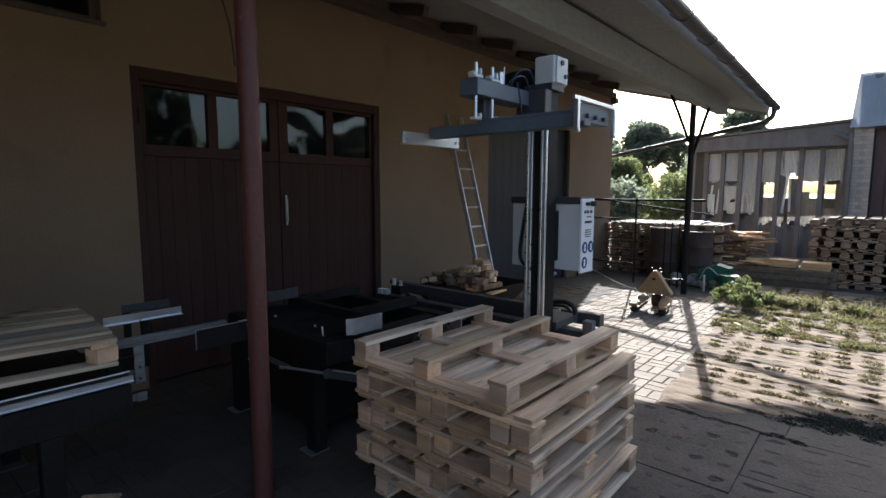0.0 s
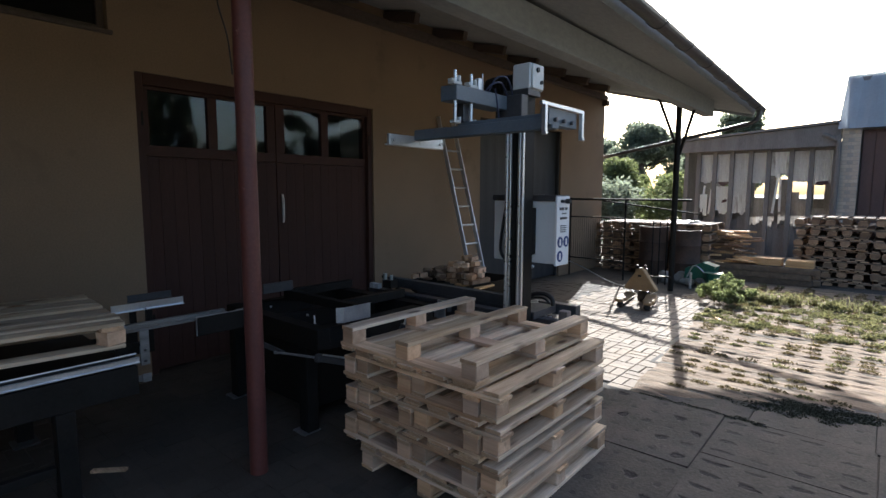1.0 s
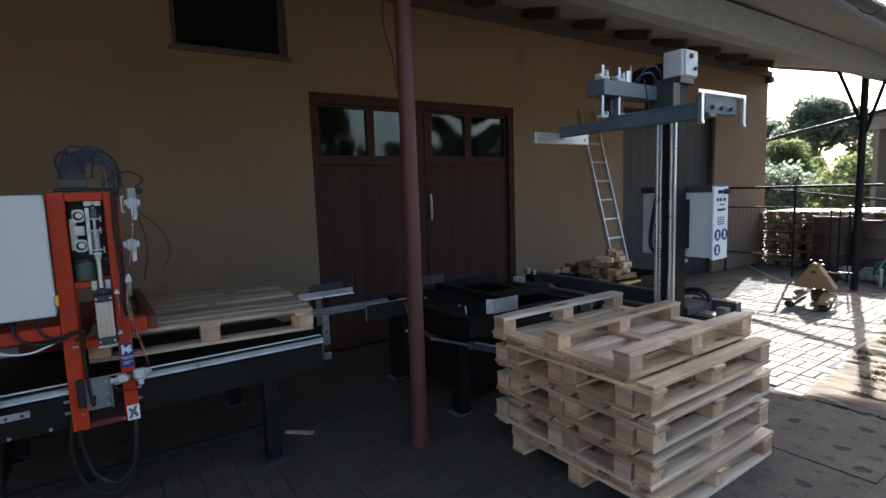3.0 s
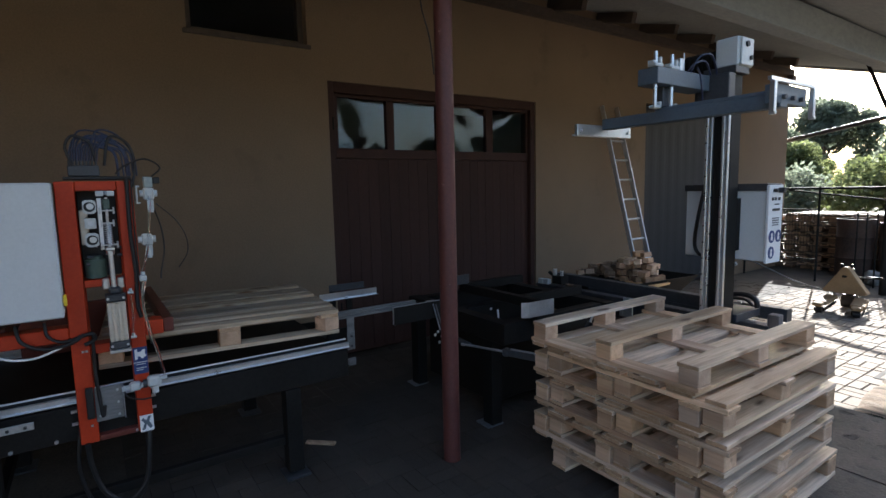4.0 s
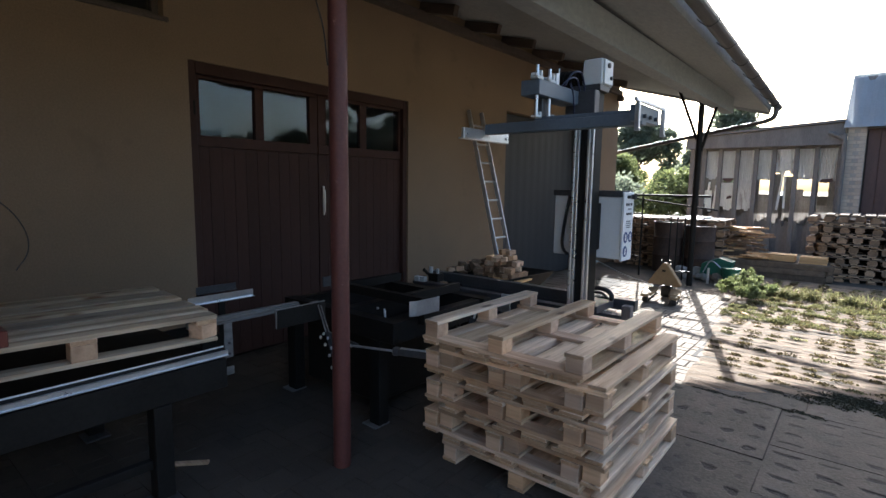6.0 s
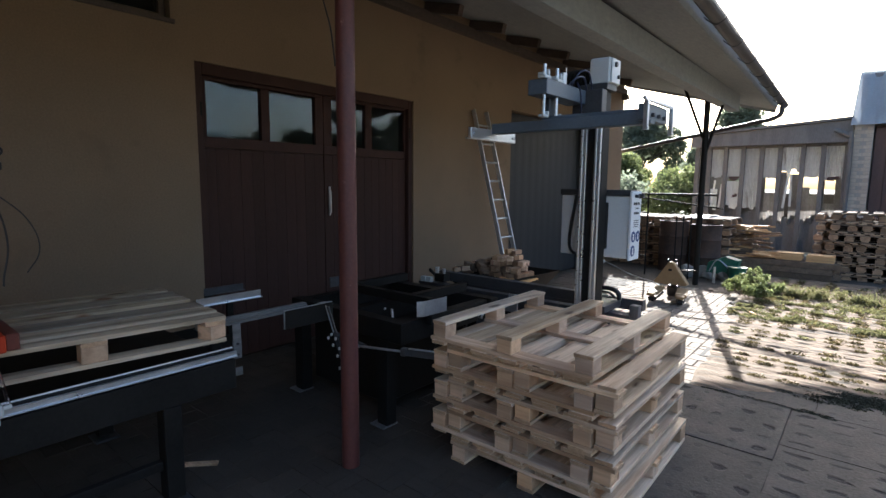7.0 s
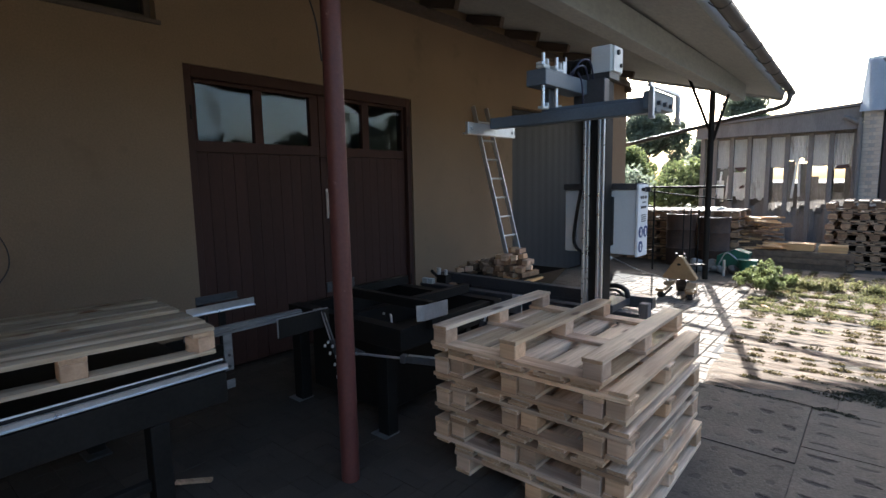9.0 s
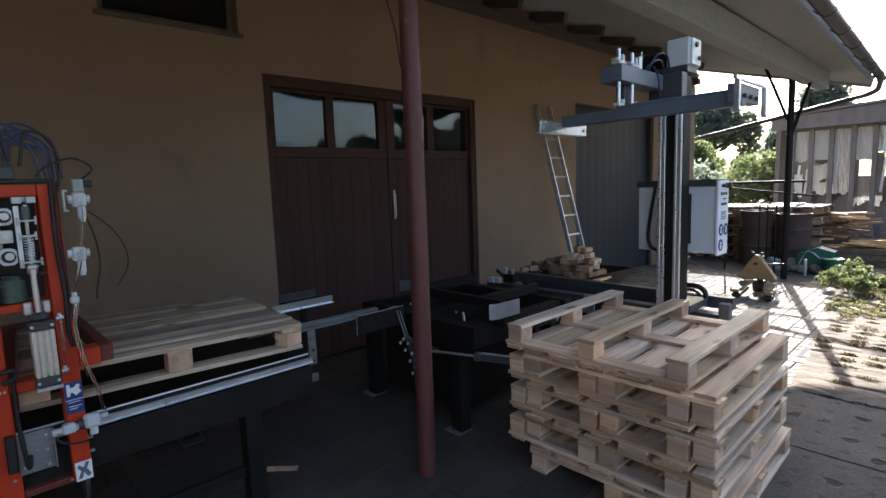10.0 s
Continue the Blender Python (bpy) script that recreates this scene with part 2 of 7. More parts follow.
PACKED_SOIL = mat("packed_soil", (0.015, 0.0133, 0.0115), (0.046, 0.04, 0.034), 1.0, scale=16, fine=70, bump=0.7, worldly=True)
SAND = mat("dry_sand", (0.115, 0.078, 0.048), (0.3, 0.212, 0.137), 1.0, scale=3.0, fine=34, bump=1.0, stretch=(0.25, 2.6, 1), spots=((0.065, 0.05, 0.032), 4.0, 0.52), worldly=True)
YARD = mat("dry_yard_ground", (0.13, 0.11, 0.075), (0.24, 0.2, 0.14), 1.0, scale=0.5, fine=25, bump=0.5, spots=((0.07, 0.1, 0.03), 0.35, 0.5), worldly=True)
MOSS = mat("dark_moss", (0.034, 0.034, 0.019), (0.062, 0.06, 0.034), 1.0, scale=20, fine=80, bump=0.6, worldly=True)
LEAF = island_vary(mat("tree_leaf", (0.1, 0.122, 0.085), (0.16, 0.18, 0.13), 0.6, scale=0.8, fine=12, bump=0), 0.7, 1.3)
DARK_LEAF = island_vary(mat("dark_evergreen_leaf", (0.018, 0.03, 0.018), (0.035, 0.05, 0.03), 0.7, scale=0.8, fine=12, bump=0), 0.7, 1.3)
LEAF_LIGHT = island_vary(mat("bright_shrub_leaf", (0.125, 0.15, 0.055), (0.2, 0.225, 0.1), 0.6, scale=1.5, fine=12, bump=0), 0.7, 1.3)
WEED = island_vary(mat("weed_blade", (0.125, 0.125, 0.05), (0.215, 0.205, 0.1), 0.65, scale=2, fine=12, bump=0), 0.65, 1.35)
DRY_WEED = island_vary(mat("dry_weed_blade", (0.1, 0.082, 0.036), (0.19, 0.15, 0.068), 0.75, scale=2, fine=12, bump=0), 0.7, 1.3)
BARK = mat("bark", (0.06, 0.045, 0.035), (0.12, 0.09, 0.07), 0.95, scale=8, fine=40, stretch=(2, 2, 0.4), bump=0.6)
RUST = mat("rusty_drum_steel", (0.045, 0.03, 0.024), (0.11, 0.065, 0.045), 0.8, scale=4, fine=40, bump=0.2)
BRICK = mat("old_pale_brick", (0.36, 0.3, 0.24), (0.48, 0.41, 0.33), 0.9, scale=6, fine=60, bump=0.4, vary=0.12)
MORTAR = mat("grey_mortar", (0.25, 0.235, 0.21), (0.33, 0.31, 0.28), 0.95, scale=4, fine=80, bump=0.4)
SHEET_BLUE = mat("pale_grey_roof_sheet", (0.42, 0.45, 0.48), (0.52, 0.55, 0.57), 0.5, scale=1, fine=30, bump=0.05)
GREY_TIMBER = mat("grey_shed_timber", (0.11, 0.1, 0.092), (0.185, 0.17, 0.158), 0.9, scale=3, fine=40, stretch=(2, 2, 0.3), bump=0.3)
FILM = mat("pale_glint_sheet", (0.5, 0.5, 0.5), (0.62, 0.62, 0.62), 0.55, scale=3, fine=20, bump=0.3)
DARK_DOOR = mat("dark_red_plank", (0.06, 0.035, 0.03), (0.1, 0.06, 0.05), 0.8, scale=3, fine=40, stretch=(2, 2, 0.3), bump=0.2)


def translucent_panel(name, a, b):
    """Weathered corrugated plastic that lets some light through."""
    m = mat(name, a, b, 0.6, scale=1.6, fine=20, stretch=(3, 3, 0.6), bump=0.1, vary=0.15, spots=((0.22, 0.19, 0.16), 1.4, 0.58))
    nt = m.node_tree
    p, out = nt.nodes["Principled BSDF"], nt.nodes["Material Output"]
    tr = nt.nodes.new("ShaderNodeBsdfTranslucent")
    mx = nt.nodes.new("ShaderNodeMixShader")
    mx.inputs[0].default_value = 0.5
    nt.links.new(p.inputs["Base Color"].links[0].from_socket, tr.inputs[0])
    nt.links.new(p.outputs[0], mx.inputs[1])
    nt.links.new(tr.outputs[0], mx.inputs[2])
    nt.links.new(mx.outputs[0], out.inputs[0])
    return m


PANEL_STAINED = translucent_panel("rust_stained_plastic_panel", (0.2, 0.183, 0.17), (0.44, 0.415, 0.395))
PANEL = translucent_panel("weathered_plastic_panel", (0.5, 0.505, 0.5), (0.7, 0.705, 0.7))
FILM_T = translucent_panel("pale_plastic_film", (0.78, 0.78, 0.76), (0.86, 0.86, 0.84))
for leafy, glow in ((LEAF, 1.6), (LEAF_LIGHT, 1.1), (WEED, 1.0), (DRY_WEED, 0.8)):
    nt_ = leafy.node_tree
    tr_ = nt_.nodes.new("ShaderNodeBsdfTranslucent")
    mx_ = nt_.nodes.new("ShaderNodeMixShader")
    mx_.inputs[0].default_value = 0.65
    p_ = nt_.nodes["Principled BSDF"]
    hs_ = nt_.nodes.new("ShaderNodeHueSaturation")
    hs_.inputs["Value"].default_value = glow
    nt_.links.new(p_.inputs["Base Color"].links[0].from_socket, hs_.inputs["Color"])
    nt_.links.new(hs_.outputs[0], tr_.inputs[0])
    nt_.links.new(p_.outputs[0], mx_.inputs[1])
    nt_.links.new(tr_.outputs[0], mx_.inputs[2])
    nt_.links.new(mx_.outputs[0], nt_.nodes["Material Output"].inputs[0])


def glass(name, tint, rough=0.02):
    m = bpy.data.materials.new(name)
    m.use_nodes = True
    p = m.node_tree.nodes["Principled BSDF"]
    p.inputs["Base Color"].default_value = (*tint, 1)
    p.inputs["Roughness"].default_value = rough
    p.inputs["Transmission Weight"].default_value = 1.0
    p.inputs["IOR"].default_value = 1.52
    return m


PANE = glass("window_glass", (0.8, 0.88, 0.88))
# old sheet glass is slightly wavy
wave = PANE.node_tree.nodes.new("ShaderNodeTexNoise")
wave.inputs["Scale"].default_value, wave.inputs["Detail"].default_value = 2.2, 0.0
wave_bump = PANE.node_tree.nodes.new("ShaderNodeBump")
wave_bump.inputs["Strength"].default_value, wave_bump.inputs["Distance"].default_value = 0.6, 0.02
wave_at = PANE.node_tree.nodes.new("ShaderNodeTexCoord")
PANE.node_tree.links.new(wave_at.outputs["Object"], wave.inputs["Vector"])
PANE.node_tree.links.new(wave.outputs[0], wave_bump.inputs["Height"])
PANE.node_tree.links.new(wave_bump.outputs[0], PANE.node_tree.nodes["Principled BSDF"].inputs["Normal"])
CLEAR = glass("clear_tube", (0.85, 0.9, 0.95), 0.1)

# ---- mesh helpers ----
ORIGIN = {}


def thing(name, at, label, category, group="", kind=""):
    ob = new(name)
    ob.empty_display_size = 0.1
    ob.location = at
    ORIGIN[ob.name] = Vector(at)
    return tagged(ob, label, category, group, kind)


def smooth_by_angle(me, deg=35):
    for f in me.polygons:
        f.use_smooth = True
    me.set_sharp_from_angle(angle=radians(deg))


def part(name, bm, material, parent=None, label="", smooth=False):
    """Link a bmesh, built in world metres, as one mesh under a thing or a part."""
    o = ORIGIN[parent.name] if parent else Vector((0, 0, 0))
    bmesh.ops.recalc_face_normals(bm, faces=bm.faces)
    me = bpy.data.meshes.new(name)
    bm.to_mesh(me)
    bm.free()
    me.transform(Matrix.Translation(-o))
    me.materials.append(material)
    if smooth:
        smooth_by_angle(me)
    ob = new(name, me)
    ob.parent = parent
    ORIGIN[ob.name] = o
    if label:
        ob["label"] = label
    return ob


def solo(name, bm, material, label, category, group="", kind="", smooth=False):
    """A thing that is one mesh, its origin at the middle of its foot."""
    lo = [min(v.co[i] for v in bm.verts) for i in range(3)]
    hi = [max(v.co[i] for v in bm.verts) for i in range(3)]
    o = Vector(((lo[0] + hi[0]) / 2, (lo[1] + hi[1]) / 2, lo[2]))
    bmesh.ops.recalc_face_normals(bm, faces=bm.faces)
    me = bpy.data.meshes.new(name)
    bm.to_mesh(me)
    bm.free()
    me.transform(Matrix.Translation(-o))
    me.materials.append(material)
    if smooth:
        smooth_by_angle(me)
    ob = new(name, me)
    ob.location = o
    ORIGIN[ob.name] = o
    return tagged(ob, label, category, group, kind)


def B():
    return bmesh.new()


def box(bm, x0, x1, y0, y1, z0, z1, bev=0.0, m=None):
    r = bmesh.ops.create_cube(bm, size=1)
    vs = r["verts"]
    mm = Matrix.LocRotScale(((x0 + x1) / 2, (y0 + y1) / 2, (z0 + z1) / 2), None, (abs(x1 - x0), abs(y1 - y0), abs(z1 - z0)))
    if m is not None:
        mm = m @ mm
    bmesh.ops.transform(bm, matrix=mm, verts=vs)
    if bev:
        es = {e for v in vs for e in v.link_edges}
        bmesh.ops.bevel(bm, geom=list(es), offset=bev, segments=1, affect="EDGES")
    return bm


def rod(bm, p0, p1, r, seg=12, r2=None):
    p0, p1 = Vector(p0), Vector(p1)
    d = p1 - p0
    q = d.to_track_quat("Z", "Y").to_matrix().to_4x4()
    bmesh.ops.create_cone(bm, cap_ends=True, segments=seg, radius1=r, radius2=r if r2 is None else r2, depth=d.length, matrix=Matrix.Translation((p0 + p1) / 2) @ q)
    return bm


def bar(bm, p0, p1, w, h, bev=0.0, up=(0, 0, 1)):
    """A square bar from p0 to p1, w wide and h high."""
    p0, p1 = Vector(p0), Vector(p1)
    d = (p1 - p0).normalized()
    side = d.cross(Vector(up))
    if side.length < 1e-4:
        side = Vector((1, 0, 0))
    side.normalize()
    u = side.cross(d)
    m = Matrix((side, d, u)).transposed().to_4x4()
    m.translation = (p0 + p1) / 2
    return box(bm, -w / 2, w / 2, -(p1 - p0).length / 2, (p1 - p0).length / 2, -h / 2, h / 2, bev, m)


def curve_pts(pts, n=10):
    """A smooth line through the points."""
    P = [Vector(p) for p in pts]
    P = [2 * P[0] - P[1]] + P + [2 * P[-1] - P[-2]]
    out = []
    for i in range(1, len(P) - 2):
        for k in range(n):
            t = k / n
            a, b, c, d = P[i - 1], P[i], P[i + 1], P[i + 2]
            out.append(0.5 * (2 * b + (c - a) * t + (2 * a - 5 * b + 4 * c - d) * t * t + (3 * b - a - 3 * c + d) * t ** 3))
    out.append(P[-2])
    return out


def tube(bm, pts, r, seg=7, n=8):
    P = curve_pts(pts, n)
    rings = []
    ref = Vector((0.31, 0.17, 0.93)).normalized()
    for i, p in enumerate(P):
        d = (P[min(i + 1, len(P) - 1)] - P[max(i - 1, 0)]).normalized()
        a = d.cross(ref)
        if a.length < 1e-3:
            a = d.cross(Vector((1, 0, 0)))
        a.normalize()
        b = d.cross(a)
        rings.append([bm.verts.new(p + r * (a * math.cos(2 * math.pi * k / seg) + b * math.sin(2 * math.pi * k / seg))) for k in range(seg)])
    for r0, r1 in zip(rings, rings[1:]):
        for k in range(seg):
            bm.faces.new((r0[k], r0[(k + 1) % seg], r1[(k + 1) % seg], r1[k]))
    bm.faces.new(rings[0][::-1])
    bm.faces.new(rings[-1])
    return bm


def prism(bm, poly, axis, a, b):
    """Push a closed outline in two axes through from a to b along the third ('x', 'y' or 'z')."""
    def at(u, v, w):
        return {"x": (w, u, v), "y": (u, w, v), "z": (u, v, w)}[axis]
    lo = [bm.verts.new(at(u, v, a)) for u, v in poly]
    hi = [bm.verts.new(at(u, v, b)) for u, v in poly]
    bm.faces.new(lo)
    bm.faces.new(hi[::-1])
    n = len(poly)
    for i in range(n):
        bm.faces.new((lo[i], hi[i], hi[(i + 1) % n], lo[(i + 1) % n]))
    return bm

# ---- ground ----
g = B()
for x0, x1, y0, y1 in ((-300, 300, -300, -9), (-300, 300, 14, 600), (-300, -5.2, -9, 14), (5.6, 300, -9, 14), (-5.2, 5.6, -9, 14)):
    vs = [g.verts.new((x, y, -0.1)) for x, y in ((x0, y0), (x1, y0), (x1, y1), (x0, y1))]
    g.faces.new(vs)
bmesh.ops.remove_doubles(g, verts=g.verts, dist=0.001)
ground = part("ground", g, YARD)
tagged(ground, "dry earth yard with sparse green patches", "ground", kind="structure")
bed = B()
vs = [bed.verts.new(p) for p in ((-5.1, -8, -0.017), (5.5, -8, -0.017), (5.5, 13.5, -0.017), (-5.1, 13.5, -0.017))]
bed.faces.new(vs)
part("pavement_bed", bed, SOIL)
tagged(bpy.data.objects["pavement_bed"], "dark soil between pavers and slabs", "soil", kind="structure")

# ---- the building: long plastered wall ----
WX = -4.7
D0, D1, DZ = 1.62, 4.31, 2.69
G0, G1, GZ = 6.55, 9.21, 2.84
W0, W1, WZ0, WZ1 = 0.45, 1.445, 2.98, 3.72
Y_END = 11.17


def wall_run(bm, ya, yb, za, zb):
    box(bm, WX - 0.32, WX, ya, yb, za, zb)


w = B()
wall_run(w, -7.5, W0, -0.1, 4.0)
wall_run(w, W0, W1, -0.1, WZ0)
wall_run(w, W0, W1, WZ1, 4.0)
wall_run(w, W1, D0, -0.1, 4.0)
wall_run(w, D0, D1, DZ, 4.0)
wall_run(w, D1, G0, -0.1, 4.0)
wall_run(w, G0, G1, GZ, 4.0)
wall_run(w, G1, Y_END, -0.1, 4.0)
box(w, WX - 9, WX - 0.32, Y_END - 0.32, Y_END, -0.1, 4.6)
box(w, WX - 9, WX - 0.32, -7.5, -7.18, -0.1, 4.6)
box(w, WX - 9.3, WX - 9, -7.5, Y_END, -0.1, 4.6)
bmesh.ops.remove_doubles(w, verts=w.verts, dist=0.0005)
tagged(part("wall_west", w, PLASTER), "long ochre plastered workshop wall", "wall", kind="structure")
# unseen wall, added to keep sky light off the left end
ws_ = B()
box(ws_, WX, 0.6, -4.1, -3.8, -0.1, 3.9)
tagged(part("wall_south", ws_, PLASTER), "unseen plain cross wall added to block light under the canopy", "wall", kind="structure")
# dark room behind the gate and window, so that the glass has depth behind it
rm = B()
box(rm, WX - 4.4, WX - 4.3, -1.0, 6.0, 0, 4)
# unseen ceiling slab added to stop light leaking in under the roof
box(rm, WX - 9, WX - 0.33, -7.1, Y_END - 0.33, 4.02, 4.1)
tagged(part("wall_inside", rm, PLASTER), "dim inner wall behind the gate glazing, with an unseen light-blocking ceiling", "wall", kind="structure")

# ---- double gate with glazed upper row ----
gate = thing("door_1", (WX, (D0 + D1) / 2, 0), "dark red-brown double plank gate, closed, with small glazed lights along the top", "gate", kind="structure")
fr = B()
box(fr, WX - 0.2, WX - 0.02, D0, D0 + 0.07, 0, DZ, 0.004)
box(fr, WX - 0.2, WX - 0.02, D1 - 0.07, D1, 0, DZ, 0.004)
box(fr, WX - 0.2, WX - 0.02, D0 + 0.07, D1 - 0.07, DZ - 0.1, DZ, 0.004)
part("gate_frame", fr, DOOR_PAINT, gate)
PANES = ((1.74, 2.27), (2.36, 2.89), (3.10, 3.58), (3.68, 4.21))
PZ0, PZ1 = 2.075, 2.56
for a, b in ((D0 + 0.07, 2.985), (2.995, D1 - 0.07)):
    leaf = B()
    panes = [p for p in PANES if a < p[0] < b]
    box(leaf, WX - 0.13, WX - 0.07, a, b, PZ1, DZ - 0.1, 0.003)
    edges = [a] + [v for p in panes for v in p] + [b]
    for i in range(0, len(edges), 2):
        box(leaf, WX - 0.13, WX - 0.07, edges[i], edges[i + 1], PZ0, PZ1, 0.003)
    box(leaf, WX - 0.13, WX - 0.07, a, b, 1.98, PZ0, 0.003)
    lf = part("leaf", leaf, DOOR_PAINT, gate)
    n = 11
    for i in range(n):
        ya = a + (b - a) * i / n
        pl = B()
        box(pl, WX - 0.12, WX - 0.075 + 0.001 * (i % 2), ya + 0.0008, a + (b - a) * (i + 1) / n - 0.0008, 0.02, 1.975, 0.0015)
        part("plank", pl, DOOR_PAINT, lf)
    for p0, p1 in panes:
        gl = B()
        box(gl, WX - 0.102, WX - 0.098, p0 - 0.005, p1 + 0.005, PZ0 - 0.005, PZ1 + 0.005)
        ob = part("pane", gl, PANE, lf, "window glass reflecting the sky")
        ob.visible_shadow = False
hd = B()
box(hd, WX - 0.07, WX - 0.05, 3.039, 3.056, 1.33, 1.64, 0.003)
box(hd, WX - 0.05, WX - 0.03, 3.042, 3.053, 1.36, 1.6, 0.004)
part("handle", hd, ZINC, gate, "bright metal pull handle")
hg = B()
for y in (D0 + 0.05, D1 - 0.05):
    for z in (0.5, 2.3):
        rod(hg, (WX - 0.03, y, z - 0.06), (WX - 0.03, y, z + 0.06), 0.014)
part("hinge", hg, DARK_STEEL, gate)

# ---- grey sheet door ----
gd = thing("door_2", (WX, (G0 + G1) / 2, 0), "dark grey ribbed steel sheet door, closed", "door", kind="structure")
sh = B()
n = 44
prof = []
for i in range(n + 1):
    y = G0 + 0.04 + (G1 - G0 - 0.08) * i / n
    prof.append((y, WX - 0.1 + (0.0025 if i % 4 in (1, 2) else 0)))
prof += [(G1 - 0.04, WX - 0.14), (G0 + 0.04, WX - 0.14)]
prism(sh, [(x, y) for y, x in prof], "z", 0.02, GZ - 0.02)
part("sheet", sh, GREY_DOOR, gd)
df = B()
box(df, WX - 0.2, WX - 0.04, G0, G0 + 0.04, 0, GZ)
box(df, WX - 0.2, WX - 0.04, G1 - 0.04, G1, 0, GZ)
part("door_frame", df, GREY_DOOR, gd)

# ---- upper window ----
win = thing("window_1", (WX, (W0 + W1) / 2, WZ0), "small dark upper window in the plaster wall", "window", kind="structure")
wf = B()
for a, b, c, d in ((W0, W0 + 0.05, WZ0, WZ1), (W1 - 0.05, W1, WZ0, WZ1), (W0 + 0.05, W1 - 0.05, WZ0, WZ0 + 0.05), (W0 + 0.05, W1 - 0.05, WZ1 - 0.05, WZ1)):
    box(wf, WX - 0.16, WX - 0.09, a, b, c, d, 0.004)
part("window_frame", wf, RAFTER, win)
gl = B()
box(gl, WX - 0.13, WX - 0.125, W0 + 0.045, W1 - 0.045, WZ0 + 0.045, WZ1 - 0.045)
part("pane", gl, PANE, win).visible_shadow = False
sill = B()
box(sill, WX - 0.2, WX + 0.025, W0 - 0.03, W1 + 0.03, WZ0 - 0.035, WZ0, 0.005)
part("window_sill", sill, RAFTER, win)

# ---- canopy roof ----
EX, EZ, WZT = -1.64, 3.13, 3.92     # eave line and height at the wall


def roof_z(x):
    return EZ + (x - EX) * (WZT - EZ) / (WX - EX)


def verge_y(x):
    return 11.32 + (x - EX) * (11.25 - 11.32) / (WX - EX)


EAVE_TURN = math.atan(0.0351)       # the eave runs slightly off the wall's line


def eave_x(y):
    return -1.477 - 0.0351 * (y - 2)


deck = B()
ys = -7.8
under, over = [], []
RIDGE = -10.0
for x in (EX, WX, RIDGE):
    for y in (ys, verge_y(max(x, WX))):
        px, pz = (eave_x(y), EZ) if x == EX else (x, roof_z(x))
        under.append(deck.verts.new((px, y, pz)))
        over.append(deck.verts.new((px, y, pz + 0.13)))
for i in (0, 2):
    deck.faces.new((under[i], under[i + 1], under[i + 3], under[i + 2]))
    deck.faces.new((over[i], over[i + 2], over[i + 3], over[i + 1]))
    deck.faces.new((under[i], under[i + 2], over[i + 2], over[i]))
    deck.faces.new((under[i + 1], over[i + 1], over[i + 3], under[i + 3]))
deck.faces.new((under[0], over[0], over[1], under[1]))
deck.faces.new((under[4], under[5], over[5], over[4]))
tagged(part("ceiling", deck, SOFFIT), "grey boarded underside of the canopy roof", "ceiling", kind="structure")
# corrugated sheet on top, standing proud of the deck
top = B()
n = 120
for k in range(n):
    f0, f1 = k / n, (k + 1) / n
    dz0, dz1 = 0.148 + 0.012 * math.cos(k * math.pi), 0.148 + 0.012 * math.cos((k + 1) * math.pi)
    q = []
    for x, f, dz in ((EX + 0.07, f0, dz0), (EX + 0.07, f1, dz1), (RIDGE, f1, dz1), (RIDGE, f0, dz0)):
        y1 = verge_y(max(x, WX)) + 0.04
        yy = ys + (y1 - ys) * f
        q.append(top.verts.new((x, yy, roof_z(x) + dz) if x < EX else (eave_x(yy) + 0.075, yy, EZ + dz)))
    top.faces.new(q)
bmesh.ops.remove_doubles(top, verts=top.verts, dist=0.0005)
tagged(part("roof", top, ROOF_TOP), "brown corrugated roof sheet over the canopy", "roof", kind="structure")
# timbers
raf = B()
y = -6.5
while y < 10.6:
    xa = WX + 0.002
    bar(raf, (xa, y, roof_z(xa) - 0.065), (WX + 0.55, y, roof_z(WX + 0.55) - 0.065), 0.08, 0.12)
    y += 0.92
box(raf, WX + 0.003, WX + 0.1, -7.4, 11.1, WZT - 0.24, WZT - 0.14)
tagged(part("rafter", raf, RAFTER), "dark rafter ends along the wall under the canopy", "rafter", kind="structure")
PUR_Z = roof_z(-2.45) - 0.24
pur = B()
box(pur, -2.54, -2.36, -7.4, 9.95, PUR_Z, roof_z(-2.36) - 0.004, 0.004)
box(pur, -2.345, -2.18, -7.4, 9.95, roof_z(-2.25) - 0.3, roof_z(-2.18) - 0.004, 0.004)
tagged(part("purlin", pur, SOFFIT), "grey purlin carried by the canopy posts", "beam", kind="structure")
bx = B()
box(bx, WX + 0.002, WX + 0.12, Y_END - 0.16, Y_END - 0.02, 3.56, 3.68, 0.005)
tagged(part("trim", bx, RAFTER), "small timber bracket at the wall corner", "bracket", kind="structure")
# fascia along the verge and gutter along the eave
va = B()
p0, p1 = Vector((eave_x(11.32), verge_y(EX) + 0.012, EZ)), Vector((WX, verge_y(WX) + 0.012, roof_z(WX)))
bar(va, p0 + Vector((0, 0, 0.05)), p1 + Vector((0, 0, 0.05)), 0.022, 0.2)
tagged(part("verge_board", va, SOFFIT), "grey verge board on the canopy end", "trim", kind="structure")
gut = thing("gutter", (EX + 0.07, 1, EZ), "dark half-round gutter along the eave with an end cap", "gutter", kind="structure")
SWING = Matrix.Translation((-1.477, 2, 0)) @ Matrix.Rotation(EAVE_TURN, 4, "Z") @ Matrix.Translation((1.477, -2, 0))
E0 = -1.477
gb = B()
seg = 8
outer = []
